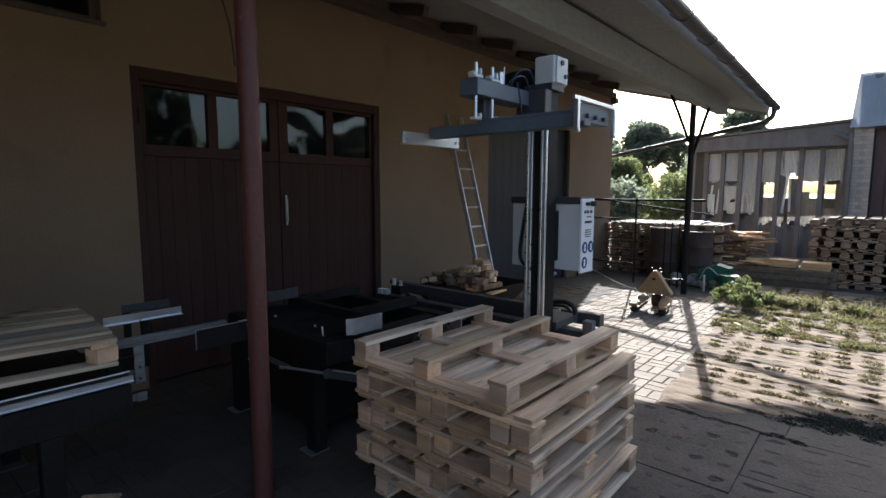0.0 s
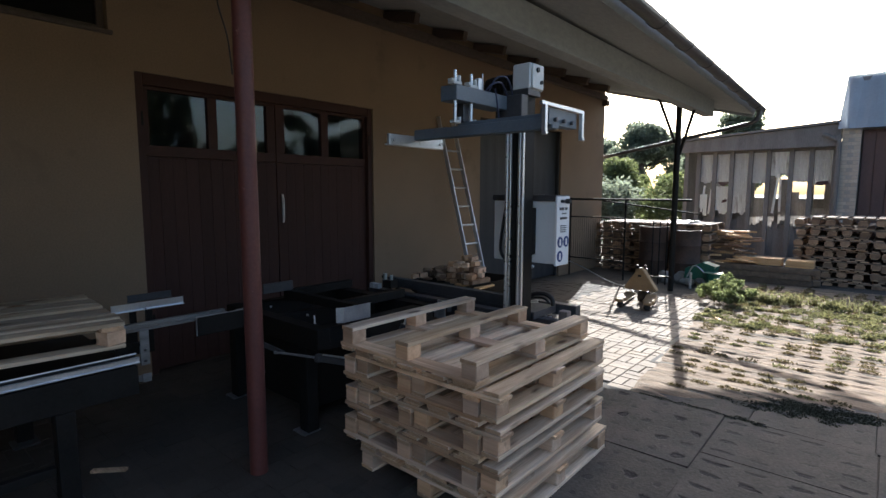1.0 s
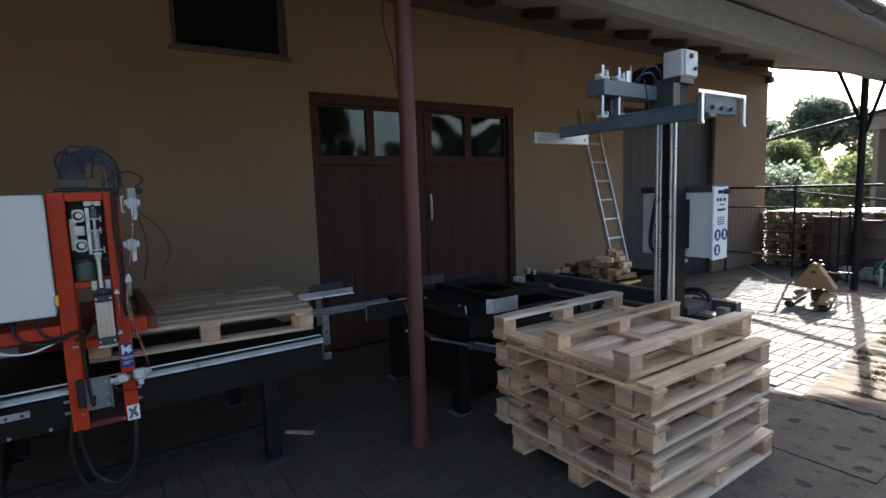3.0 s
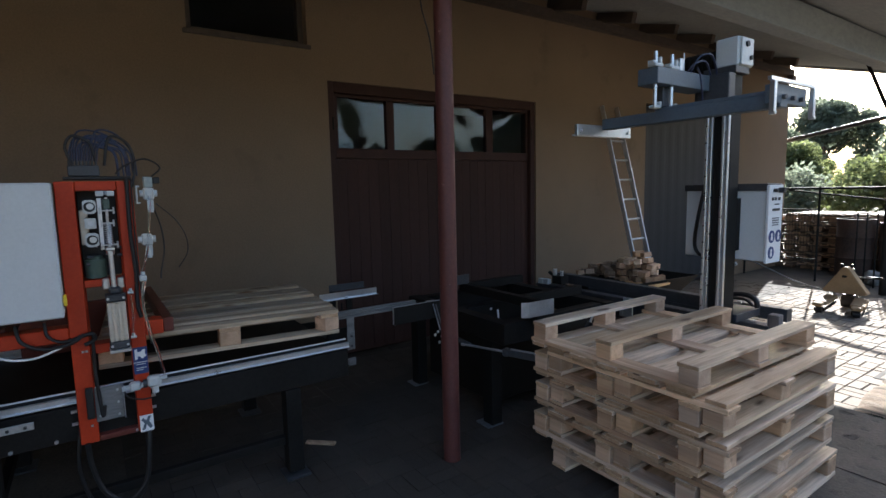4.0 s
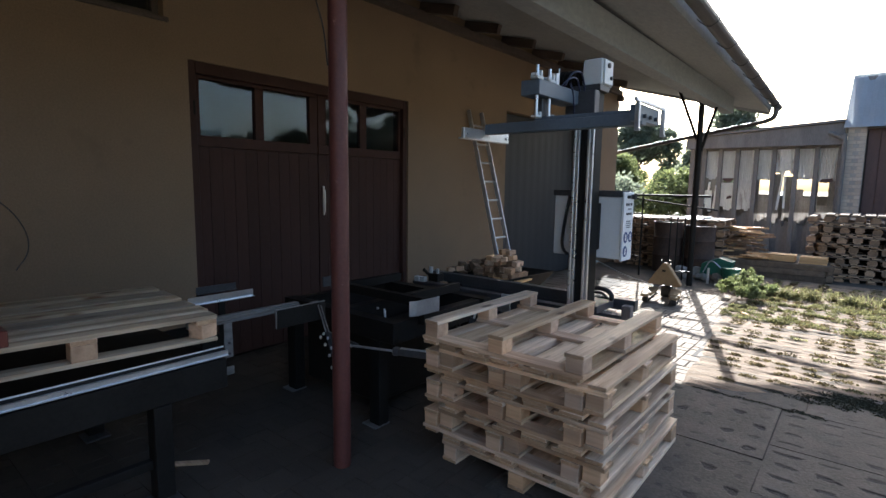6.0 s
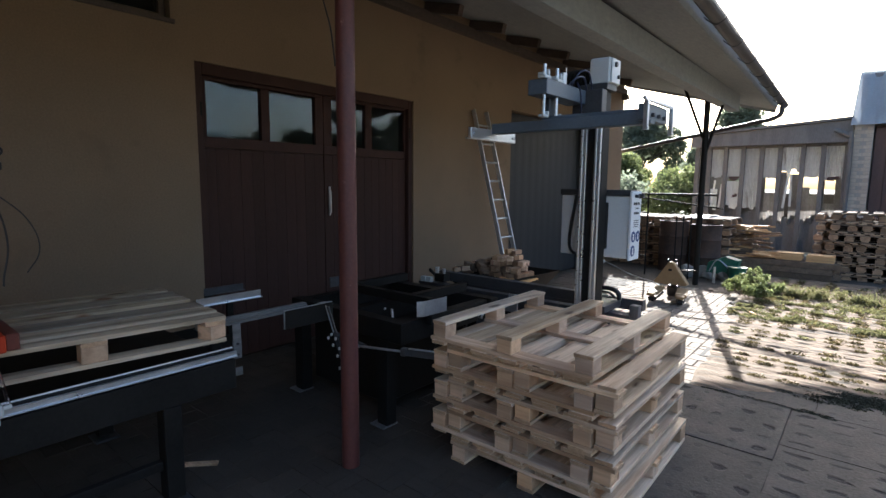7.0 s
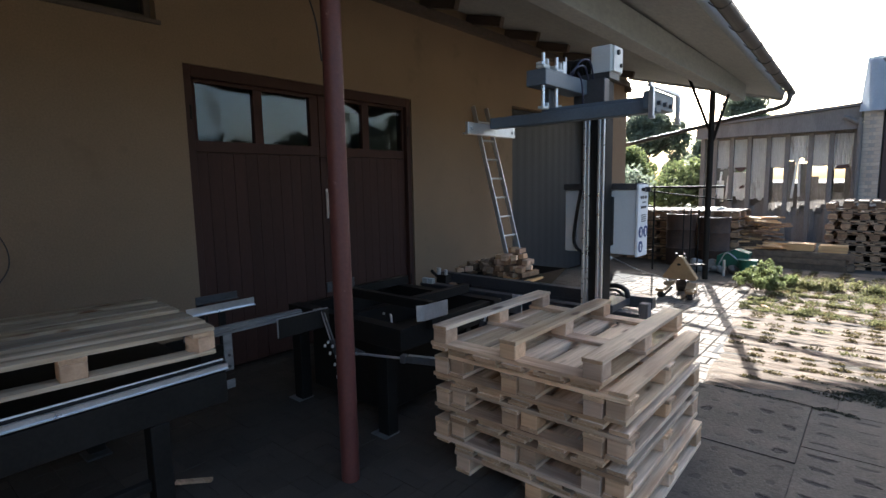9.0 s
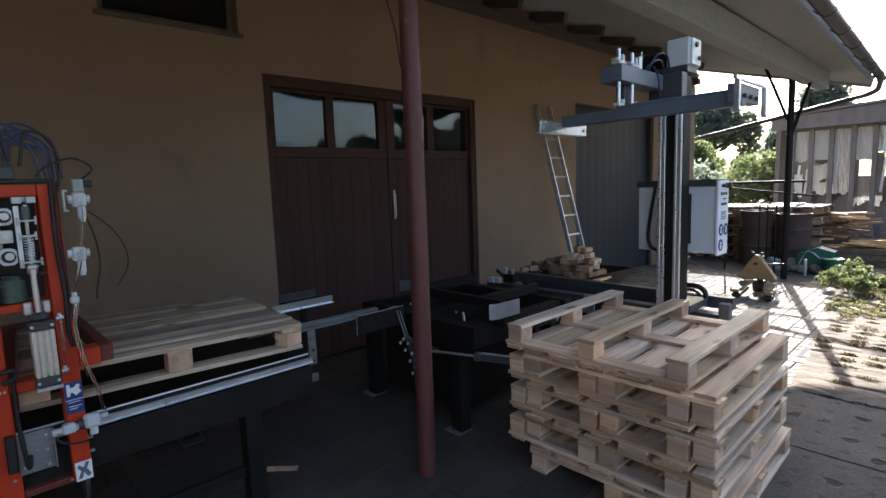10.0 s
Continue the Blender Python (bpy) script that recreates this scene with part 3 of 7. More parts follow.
for r in (0.07, 0.064):
    ring = []
    for k in range(seg + 1):
        a = math.pi + math.pi * k / seg
        ring.append((E0 + 0.115 + r * math.cos(a), EZ + 0.095 + r * math.sin(a)))
    outer.append(ring)
poly = outer[0] + outer[1][::-1]
prism(gb, poly, "y", ys, 11.36)
bmesh.ops.transform(gb, matrix=SWING, verts=gb.verts)
part("trough", gb, GUTTER, gut)
cp = B()
prism(cp, outer[0], "y", 11.36, 11.37)
bmesh.ops.transform(cp, matrix=SWING, verts=cp.verts)
part("end_cap", cp, GUTTER, gut)
hk = B()
for k in range(19):
    yy = -6.5 + k * 0.95
    tube(hk, [(E0 + 0.002, yy, EZ + 0.1), (E0 + 0.042, yy, EZ + 0.06), (E0 + 0.115, yy, EZ + 0.018), (E0 + 0.188, yy, EZ + 0.06), (E0 + 0.192, yy, EZ + 0.105)], 0.006, 5, 4)
bmesh.ops.transform(hk, matrix=SWING, verts=hk.verts)
part("gutter_bracket", hk, GUTTER, gut)
dp = B()
GX = eave_x(11.02) + 0.115
tube(dp, [(GX, 11.02, EZ + 0.03), (GX, 11.02, EZ - 0.05), (GX - 0.04, 11.02, EZ - 0.14), (GX - 0.18, 11.04, EZ - 0.2)], 0.042, 10, 6)
rod(dp, (GX - 0.16, 11.04, EZ - 0.195), (-5.05, 11.33, 2.41), 0.04, 12)
part("drain_pipe", dp, GUTTER, gut, "dark sloping drain pipe from gutter to wall")

# ---- posts of the canopy ----


def canopy_post(x, y, material, label, r):
    z1 = PUR_Z
    ob = thing("canopy_post", (x, y, 0), label, "post", "posts of the canopy")
    bm = B()
    rod(bm, (x, y, 0.0), (x, y, z1), r, 20)
    part("shaft", bm, material, ob, smooth=True)
    bm = B()
    box(bm, x - 0.08, x + 0.08, y - 0.08, y + 0.08, z1 - 0.012, z1, 0.002)
    part("top_plate", bm, material, ob)
    return ob


red_post = canopy_post(-2.49, 1.41, POST_RED, "round steel post in worn red oxide paint", 0.052)
cbl = B()
tube(cbl, [(-2.5, 1.36, 3.15), (-2.53, 1.31, 2.9), (-2.56, 1.31, 2.7), (-2.53, 1.345, 2.5), (-2.505, 1.352, 2.3)], 0.004, 6, 6)
part("cable", cbl, BLACK_RUBBER, red_post, "thin black cable hanging beside the post")
for z in (2.86, 2.92):
    clip = B()
    rod(clip, (-2.53, 1.345, z), (-2.545, 1.33, z), 0.006)
    part("screw", clip, ZINC, red_post)
far_post = canopy_post(-2.47, 9.0, DARK_STEEL, "dark round steel post with two slanted braces", 0.046)
for p0, p1 in (((-2.51, 9.0, 2.48), (-2.83, 9.0, 3.3)), ((-2.44, 9.0, 2.28), (-2.24, 9.0, 3.0))):
    bm = B()
    bar(bm, p0, p1, 0.04, 0.04)
    part("brace", bm, DARK_STEEL, far_post)

# ---- pallets ----
PH = 0.144
DECK_X = ((-0.52, -0.39), (-0.32, -0.17), (-0.13, -0.015), (0.06, 0.21), (0.24, 0.37), (0.42, 0.515))


def pallet(name, label, wy, wx, wb, seed, group, half=0.048, askew=False, deck=DECK_X):
    """Upright pallet about its own origin: skids, blocks, cross boards, deck boards."""
    rnd = random.Random(seed)
    ob = thing(name, (0, 0, 0), label, "pallet", group)

    def plank(nm, x0, x1, y0, y1, z0, z1, m, ch=0.0025):
        bm = B()
        box(bm, x0, x1, y0, y1, z0, z1, ch)
        for v in bm.verts:
            v.co += Vector((rnd.uniform(-1, 1), rnd.uniform(-1, 1), rnd.uniform(-0.4, 0.4))) * 0.0012
        o = part(nm, bm, m, ob)
        long_axis = 0 if x1 - x0 > y1 - y0 else 1
        if nm != "block":
            o.data.materials.append(END_GRAIN)
            for f in o.data.polygons:
                if abs(f.normal[long_axis]) > 0.9:
                    f.material_index = 1
        return o
    xs, ysb = (-0.465, 0.0, 0.465), (-0.543, 0.0, 0.547)
    for x in xs:
        e = rnd.uniform(-0.006, 0.006)
        plank("skid", x - 0.052, x + 0.052, -0.6 + e, 0.6 + e, 0.0, 0.022, wy)
        for yb in ysb:
            f = rnd.uniform(-0.008, 0.008)
            blk = plank("block", x - half + f * 0.3, x + half + f * 0.3, yb - 0.055, yb + 0.05, 0.0225, 0.0995, wb, 0.004)
            if askew and x > 0.4 and yb > 0.5:
                blk.data.transform(Matrix.Translation((x, yb, 0)) @ Matrix.Rotation(math.radians(24), 4, "Z") @ Matrix.Translation((-x, -yb, 0)))
    for yb in ysb:
        plank("cross_board", -0.515 - rnd.uniform(0, 0.012), 0.515 + rnd.uniform(0.0, 0.018), yb - 0.056, yb + 0.05, 0.1, 0.1215, wx)
    for x0, x1 in deck:
        e = rnd.uniform(-0.016, 0.016)
        plank("deck_board", x0, x1, -0.6 + e, 0.6 + e, 0.122, 0.144, wy)
    return ob


FLIP = pose(0, 0, PH, 0, 180, 0)
first = pallet("pallet", "new pine pallet, deck upward, lying on the paving", WOOD_Y, WOOD_X, WOOD_BLOCK, 5, "stack of new pallets")
second = pallet("pallet", "new pine pallet turned upside down, nested in the stack", WOOD_Y, WOOD_X, WOOD_BLOCK, 9, "stack of new pallets")
BX, BY, AX = -1.595, 2.45, -1.705
first.matrix_basis = pose(BX + 0.035, BY, 0.0, rz=0.3)
rnd = random.Random(3)
z = 0.145
for k in range(3):
    j = rnd.uniform(-0.012, 0.012)
    m_a = pose(AX + (-0.004, 0.003, 0.0)[k], BY + j, z, rz=(0.15, -0.1, 0.1)[k]) @ FLIP
    if k == 0:
        second.matrix_basis = m_a
    else:
        copy_thing(second, m_a)
    m_b = pose(BX + (0.004, 0.004, 0.0)[k], BY + (0.0, 0.01, 0.0)[k], z + 0.045, rz=(-0.1, 0.1, 0.0)[k])
    tagged(copy_thing(first, m_b), "new pine pallet, deck upward, nested over an inverted one")
    z += 0.1895
last = pallet("pallet", "new pine pallet upside down on the stack, three skids upward", WOOD_Y, WOOD_X, WOOD_BLOCK, 14, "stack of new pallets", deck=((-0.5, -0.35), (-0.31, -0.155), (-0.087, 0.03), (0.07, 0.225), (0.29, 0.41), (0.42, 0.52)))
last.matrix_basis = pose(-1.697, 2.43, z, rz=-0.3) @ FLIP
# pallet on the assembly line
line_pallet = pallet("pallet", "dull grey-brown pine pallet lying deck upward on the assembly line", WOOD_GREYED, WOOD_X, WOOD_BLOCK, 31, "pallet on the line", askew=True)
line_pallet.matrix_basis = pose(-3.406, 0.293, 0.826, rx=-0.6, ry=0.2, rz=-4.0)

# ---- assembly line table along the wall ----
line = thing("assembly_table", (-3.4, -0.7, 0), "long black steel assembly table with bright aluminium guide rails", "machine table")
TX0, TX1, TY0, TY1 = -3.98, -2.92, -2.6, 0.92
for x in (TX0, TX1):
    bm = B()
    box(bm, x - 0.04, x + 0.04, TY0, TY1, 0.53, 0.695, 0.004)
    part("side_beam", bm, DARK_STEEL, line)
for y in (-2.5, -1.6, -0.7, 0.1, 0.86):
    bm = B()
    box(bm, TX0 + 0.041, TX1 - 0.041, y - 0.04, y + 0.04, 0.56, 0.69, 0.003)
    part("cross_beam", bm, DARK_STEEL, line)
for x in (TX0, TX1):
    for y in (-2.2, -0.78, 0.57):
        bm = B()
        box(bm, x - 0.045, x + 0.045, y - 0.045, y + 0.045, 0.03, 0.529, 0.004)
        leg = part("leg", bm, DARK_STEEL, line)
        bm = B()
        box(bm, x - 0.08, x + 0.08, y - 0.07, y + 0.07, 0.0, 0.014, 0.003)
        rod(bm, (x, y, 0.014), (x, y, 0.03), 0.02)
        part("foot_plate", bm, FRAME_STEEL, leg, "dark metal foot plate")
bm = B()
box(bm, TX0, TX1, -0.8, -0.76, 0.2, 0.26, 0.003)
box(bm, TX1 - 0.02, TX1 + 0.02, -0.73, 0.52, 0.2, 0.25, 0.003)
part("stretcher", bm, DARK_STEEL, line)


def profile_rail(x, y0, y1, z, parent, w=0.045, h=0.055, m=ALU):
    """Slotted aluminium profile along y."""
    bm = B()
    a = w / 2
    poly = [(x - a, z - h / 2), (x + a, z - h / 2), (x + a, z - h * 0.28), (x + a * 0.55, z - h * 0.2), (x + a * 0.55, z - h * 0.05), (x + a, z + h * 0.03), (x + a, z + h * 0.2), (x + a * 0.6, z + h * 0.28), (x + a * 0.6, z + h / 2), (x - a, z + h / 2)]
    prism(bm, poly, "y", y0, y1)
    return part("guide_rail", bm, m, parent, "slotted guide rail")


bm = B()
prism(bm, [(-2.902, 0.7), (-2.878, 0.708), (-2.874, 0.708), (-2.874, 0.712), (-2.885, 0.715), (-2.885, 0.72), (-2.882, 0.722), (-2.882, 0.737), (-2.886, 0.739), (-2.894, 0.739), (-2.894, 0.724), (-2.902, 0.724)], "y", TY0, 0.93)
gr = part("guide_rail", bm, ALU, line, "slotted aluminium guide rail")
bm = B()
box(bm, -2.938, -2.93, TY0, 0.93, 0.745, 0.752)
part("guide_lip", bm, GLINT_EDGE, gr, "upper lip with its glint put into the colour")
# black strips fill the slot in place of its shade
bm = B()
box(bm, -2.93, -2.903, TY0, 0.925, 0.698, 0.722)
box(bm, -2.938, -2.9305, TY0, 0.925, 0.698, 0.7445)
part("slot", bm, BLACK_RUBBER, gr, "black strips darkening the slot of the rail")
# plate added so the table reads dark under the pallet
bm = B()
box(bm, TX0 + 0.042, TX1 - 0.042, TY0 + 0.02, TY1 - 0.02, 0.691, 0.697)
part("bed_plate", bm, DARK_STEEL, line)
profile_rail(-4.0, TY0, 0.93, 0.725, line)
profile_rail(-3.07, 0.8, 1.52, 0.866, line, 0.05, 0.042, DULL_STEEL)
for x, y0, y1, m in ((-3.42, 0.96, 1.4, ALU), (-3.72, 1.15, 1.44, FRAME_STEEL)):
    bm = B()
    prism(bm, [(x, 0.895), (x + 0.03, 0.895), (x + 0.03, 0.899), (x + 0.006, 0.899), (x + 0.006, 0.944), (x, 0.944)], "y", y0, y1)
    part("angle_rail", bm, m, line, "thin angle rail reaching past the pallet")
for x, y, z in ((-3.07, 0.9, 0.868),):
    bm = B()
    box(bm, x - 0.012, x + 0.012, y - 0.03, y + 0.03, 0.698, z - 0.02)
    part("rail_support", bm, DARK_STEEL, line)
for x in (-3.42, -3.72):
    bm = B()
    box(bm, x - 0.015, x + 0.004, 0.88, 1.2, 0.60, 0.68)
    box(bm, x - 0.015, x + 0.004, 1.16, 1.2, 0.68, 0.894)
    part("rail_support", bm, DARK_STEEL, line)
bm = B()
box(bm, -3.03, -3.024, 0.985, 1.035, 0.72, 0.85, 0.002)
box(bm, -3.0235, -3.012, 0.98, 1.03, 0.645, 0.76, 0.002)
box(bm, -3.03, -3.0245, 0.93, 1.0, 0.655, 0.69, 0.002)
stb = part("stop_bracket", bm, DULL_STEEL, line, "grey upright stop bracket")
bm = B()
rod(bm, (-3.012, 1.005, 0.67), (-3.004, 1.005, 0.67), 0.008, 6)
rod(bm, (-3.012, 1.005, 0.735), (-3.004, 1.005, 0.735), 0.008, 6)
part("bolt", bm, FRAME_STEEL, stb)
bm = B()
box(bm, -3.024, -3.016, 0.985, 1.035, 0.54, 0.59, 0.002)
box(bm, -3.03, -3.0245, 0.93, 1.03, 0.545, 0.585, 0.002)
part("lower_plate", bm, DULL_STEEL, line, "small grey plate")
for y0, y1, z0, z1 in ((-1.02, -0.724, 0.7, 0.81), (-0.86, -0.59, 0.66, 0.692)):
    bm = B()
    box(bm, -2.8, -2.79, y0, y1, z0, z1, 0.002)
    brk = part("side_bracket", bm, ZINC, line, "bolted pale grey bracket plate")
    for yy in (y1 - 0.03, y1 - 0.09):
        bm = B()
        rod(bm, (-2.79, yy, (z0 + z1) / 2), (-2.783, yy, (z0 + z1) / 2), 0.007, 6)
        part("bolt", bm, FRAME_STEEL, brk)
bm = B()
box(bm, -2.878, -2.8, -0.98, -0.74, 0.70, 0.79)
part("bracket_block", bm, DARK_STEEL, line)
bm = B()
box(bm, -2.87, -2.79, -1.1, -0.735, 0.815, 0.985, 0.006)
latch_box = part("switch_box", bm, DARK_STEEL, line, "black switch box")
bm = B()
tube(bm, [(-2.785, -0.765, 0.835), (-2.775, -0.765, 0.85), (-2.775, -0.74, 0.855), (-2.775, -0.74, 0.825), (-2.785, -0.765, 0.825)], 0.004, 6)
part("latch", bm, ZINC, latch_box)
for y in (-0.689, -0.526):
    bm = B()
    rod(bm, (-2.88, y, 0.545), (-2.872, y, 0.545), 0.009, 6)
    part("bolt", bm, ZINC, line)

# ---- orange nailing unit ----
unit = thing("nailing_unit", (-2.88, -0.3, 0.53), "orange-red steel pneumatic nailing unit with hoses and cylinders", "machine")
FX = -2.84


def fbar(name, y0, y1, z0, z1, x0=FX - 0.09, x1=FX, m=ORANGE, lab=""):
    bm = B()
    box(bm, x0, x1, y0, y1, z0, z1, 0.004)
    return part(name, bm, m, unit, lab)


fbar("upright", -0.435, -0.362, 0.515, 1.728)
fbar("upright", -0.203, -0.138, 0.515, 1.728)
fbar("rail", -0.361, -0.204, 1.685, 1.728)
fbar("rail", -0.361, -0.204, 1.246, 1.28)
fbar("rail", -0.361, -0.204, 0.935, 0.978)
fbar("rail", -0.361, -0.204, 0.515, 0.542, m=ORANGE_DARK)
fbar("rear_upright", -0.42, -0.36, 0.9, 1.72, FX - 0.4, FX - 0.34)
fbar("rear_upright", -0.2, -0.145, 0.9, 1.72, FX - 0.4, FX - 0.34)
fbar("top_rail", -0.435, -0.375, 1.68, 1.73, FX - 0.34, FX - 0.091)
fbar("top_rail", -0.205, -0.15, 1.68, 1.73, FX - 0.34, FX - 0.091)
fbar("side_arm", -0.72, -0.436, 1.01, 1.075)
fbar("side_arm", -0.137, -0.06, 0.985, 1.056)
fbar("gantry_beam", -0.059, -0.012, 0.985, 1.055, FX - 1.1, FX - 0.02, ORANGE_DARK, "dull red-brown cross beam over the line")
fbar("gantry_beam", -0.72, -0.66, 1.0, 1.09, FX - 1.1, FX - 0.091, ORANGE_DARK)
fbar("gantry_post", -0.72, -0.04, 0.70, 1.0, FX - 1.14, FX - 1.08, ORANGE_DARK)
fbar("mounting_plate", -0.43, -0.15, 0.6, 0.70, FX - 0.095, FX - 0.09, DARK_STEEL)
for y in (-0.45, -0.13):
    for z in (0.61, 0.67, 0.73):
        bm = B()
        rod(bm, (FX - 0.04, y - 0.012, z), (FX - 0.04, y + 0.012, z), 0.008, 6)
        part("bolt", bm, ZINC, unit)
# black box added behind the opening to make the inside dark
bm = B()
box(bm, FX - 0.33, FX - 0.095, -0.359, -0.206, 1.285, 1.684, 0.003)
part("housing", bm, BLACK_RUBBER, unit, "black box darkening the frame opening")
# pneumatic cylinder
bm = B()
box(bm, FX, FX + 0.07, -0.285, -0.21, 0.995, 1.178, 0.008)
for y in (-0.276, -0.258, -0.237, -0.219):
    box(bm, FX + 0.0701, FX + 0.0745, y - 0.0065, y + 0.0065, 0.996, 1.177, 0.001)
cylp = part("cylinder", bm, WARM_ALU, unit, "ribbed pale aluminium air cylinder")
bm = B()
box(bm, FX, FX + 0.074, -0.287, -0.207, 1.179, 1.212, 0.006)
box(bm, FX + 0.012, FX + 0.062, -0.272, -0.222, 1.2125, 1.246, 0.01)
part("end_cap", bm, FRAME_STEEL, cylp)
bm = B()
box(bm, FX, FX + 0.074, -0.287, -0.207, 0.958, 0.994, 0.006)
part("end_cap", bm, FRAME_STEEL, cylp)
bm = B()
box(bm, FX + 0.002, FX + 0.078, -0.289, -0.205, 0.942, 0.957, 0.002)
part("end_plate", bm, ZINC, cylp)
for y in (-0.278, -0.217):
    for z in (0.976, 1.196):
        bm = B()
        rod(bm, (FX + 0.074, y, z), (FX + 0.08, y, z), 0.006, 6)
        part("bolt", bm, ZINC, cylp)
for y0, y1 in ((-0.292, -0.264), (-0.234, -0.206)):
    bm = B()
    box(bm, FX + 0.002, FX + 0.014, y0, y1, 1.232, 1.284, 0.005)
    rod(bm, (FX + 0.014, (y0 + y1) / 2, 1.26), (FX + 0.022, (y0 + y1) / 2, 1.26), 0.008, 6)
    part("mounting_flange", bm, ZINC, cylp)
bm = B()
rod(bm, (FX + 0.04, -0.249, 1.246), (FX + 0.04, -0.25, 1.395), 0.0105, 14)
part("piston_rod", bm, ZINC, unit, "bright piston rod", True)
bm = B()
rod(bm, (FX + 0.04, -0.25, 1.395), (FX + 0.04, -0.25, 1.412), 0.017, 6)
box(bm, FX + 0.02, FX + 0.06, -0.268, -0.232, 1.4125, 1.43, 0.004)
rod(bm, (FX + 0.04, -0.251, 1.43), (FX + 0.04, -0.248, 1.655), 0.006, 10)
part("lock_nut", bm, ZINC, unit, "bright lock nut and spindle")
for z, w in ((1.437, 0.034), (1.535, 0.026), (1.592, 0.03)):
    bm = B()
    box(bm, FX + 0.018, FX + 0.062, -0.25 - w, -0.25 + w, z, z + 0.006, 0.001)
    for y in (-w, w - 0.007):
        rod(bm, (FX + 0.05, -0.25 + y + 0.004, z - 0.012), (FX + 0.05, -0.25 + y + 0.004, z + 0.018), 0.004, 6)
    part("guide_washer", bm, ZINC, unit)
bm = B()
box(bm, FX + 0.02, FX + 0.05, -0.262, -0.236, 1.6, 1.648, 0.004)
part("spindle_nut", bm, mat("green_grey_cast_metal", (0.05, 0.075, 0.06), (0.085, 0.12, 0.1), 0.5), unit, "dull green spindle nut")
bm = B()
tube(bm, [(FX + 0.04 + 0.0145 * math.cos(k * 0.7), -0.25 + 0.0145 * math.sin(k * 0.7), 1.445 + 0.00108 * k) for k in range(84)], 0.0026, 5, 2)
part("spring", bm, ZINC, unit, "thin steel spring")
bm = B()
prism(bm, [(-0.284, 1.419), (-0.27, 1.419), (-0.267, 1.651), (-0.283, 1.651)], "x", FX + 0.03, FX + 0.036)
part("guide_plate", bm, WHITE, unit, "white guide plate")
bm = B()
box(bm, FX + 0.01, FX + 0.055, -0.286, -0.256, 1.66, 1.684, 0.003)
box(bm, FX + 0.01, FX + 0.055, -0.244, -0.215, 1.66, 1.684, 0.003)
box(bm, FX + 0.01, FX + 0.016, -0.256, -0.244, 1.666, 1.684)
part("top_clip", bm, PLASTIC_W, unit, "white split clip")
for z in (1.613, 1.464):
    bm = B()
    prism(bm, [(-0.338, z - 0.022), (-0.328, z - 0.031), (-0.3, z - 0.031), (-0.288, z - 0.022), (-0.288, z + 0.022), (-0.3, z + 0.031), (-0.328, z + 0.031), (-0.338, z + 0.022)], "x", FX - 0.01, FX + 0.03)
    br = part("bearing_block", bm, PLASTIC_W, unit, "white bearing block")
    bm = B()
    rod(bm, (FX + 0.0302, -0.313, z), (FX + 0.033, -0.313, z), 0.022, 20)
    rg_ = part("bore", bm, BLACK_RUBBER, br)
    bm = B()
    rod(bm, (FX + 0.0332, -0.31, z + 0.002), (FX + 0.036, -0.31, z + 0.002), 0.014, 16)
    part("shaft_end", bm, ZINC, br)
bm = B()
box(bm, FX - 0.01, FX + 0.03, -0.337, -0.292, 1.515, 1.562, 0.004)
br = part("bearing_block", bm, PLASTIC_W, unit, "white bearing block")
bm = B()
rod(bm, (FX + 0.0302, -0.313, 1.54), (FX + 0.038, -0.313, 1.54), 0.012, 6)
part("bolt", bm, ZINC, br)
bm = B()
box(bm, FX - 0.06, FX - 0.02, -0.355, -0.322, 1.44, 1.6, 0.004)
part("rear_cylinder", bm, WARM_ALU, unit, "pale rear cylinder")
bm = B()
rod(bm, (FX - 0.05, -0.31, 1.285), (FX - 0.05, -0.31, 1.37), 0.042, 18)
rod(bm, (FX - 0.05, -0.31, 1.37), (FX - 0.05, -0.31, 1.385), 0.03, 18)
part("motor_body", bm, mat("green_grey_paint", (0.05, 0.085, 0.065), (0.08, 0.125, 0.095), 0.5), unit, "grey-green motor body", True)
for y, z in ((-0.225, 1.42), (-0.222, 1.385), (-0.34, 1.385), (-0.345, 1.35)):
    bm = B()
    rod(bm, (FX - 0.02, y, z), (FX - 0.02, y + 0.028, z), 0.008, 8)
    part("push_fitting", bm, FRAME_STEEL, unit)
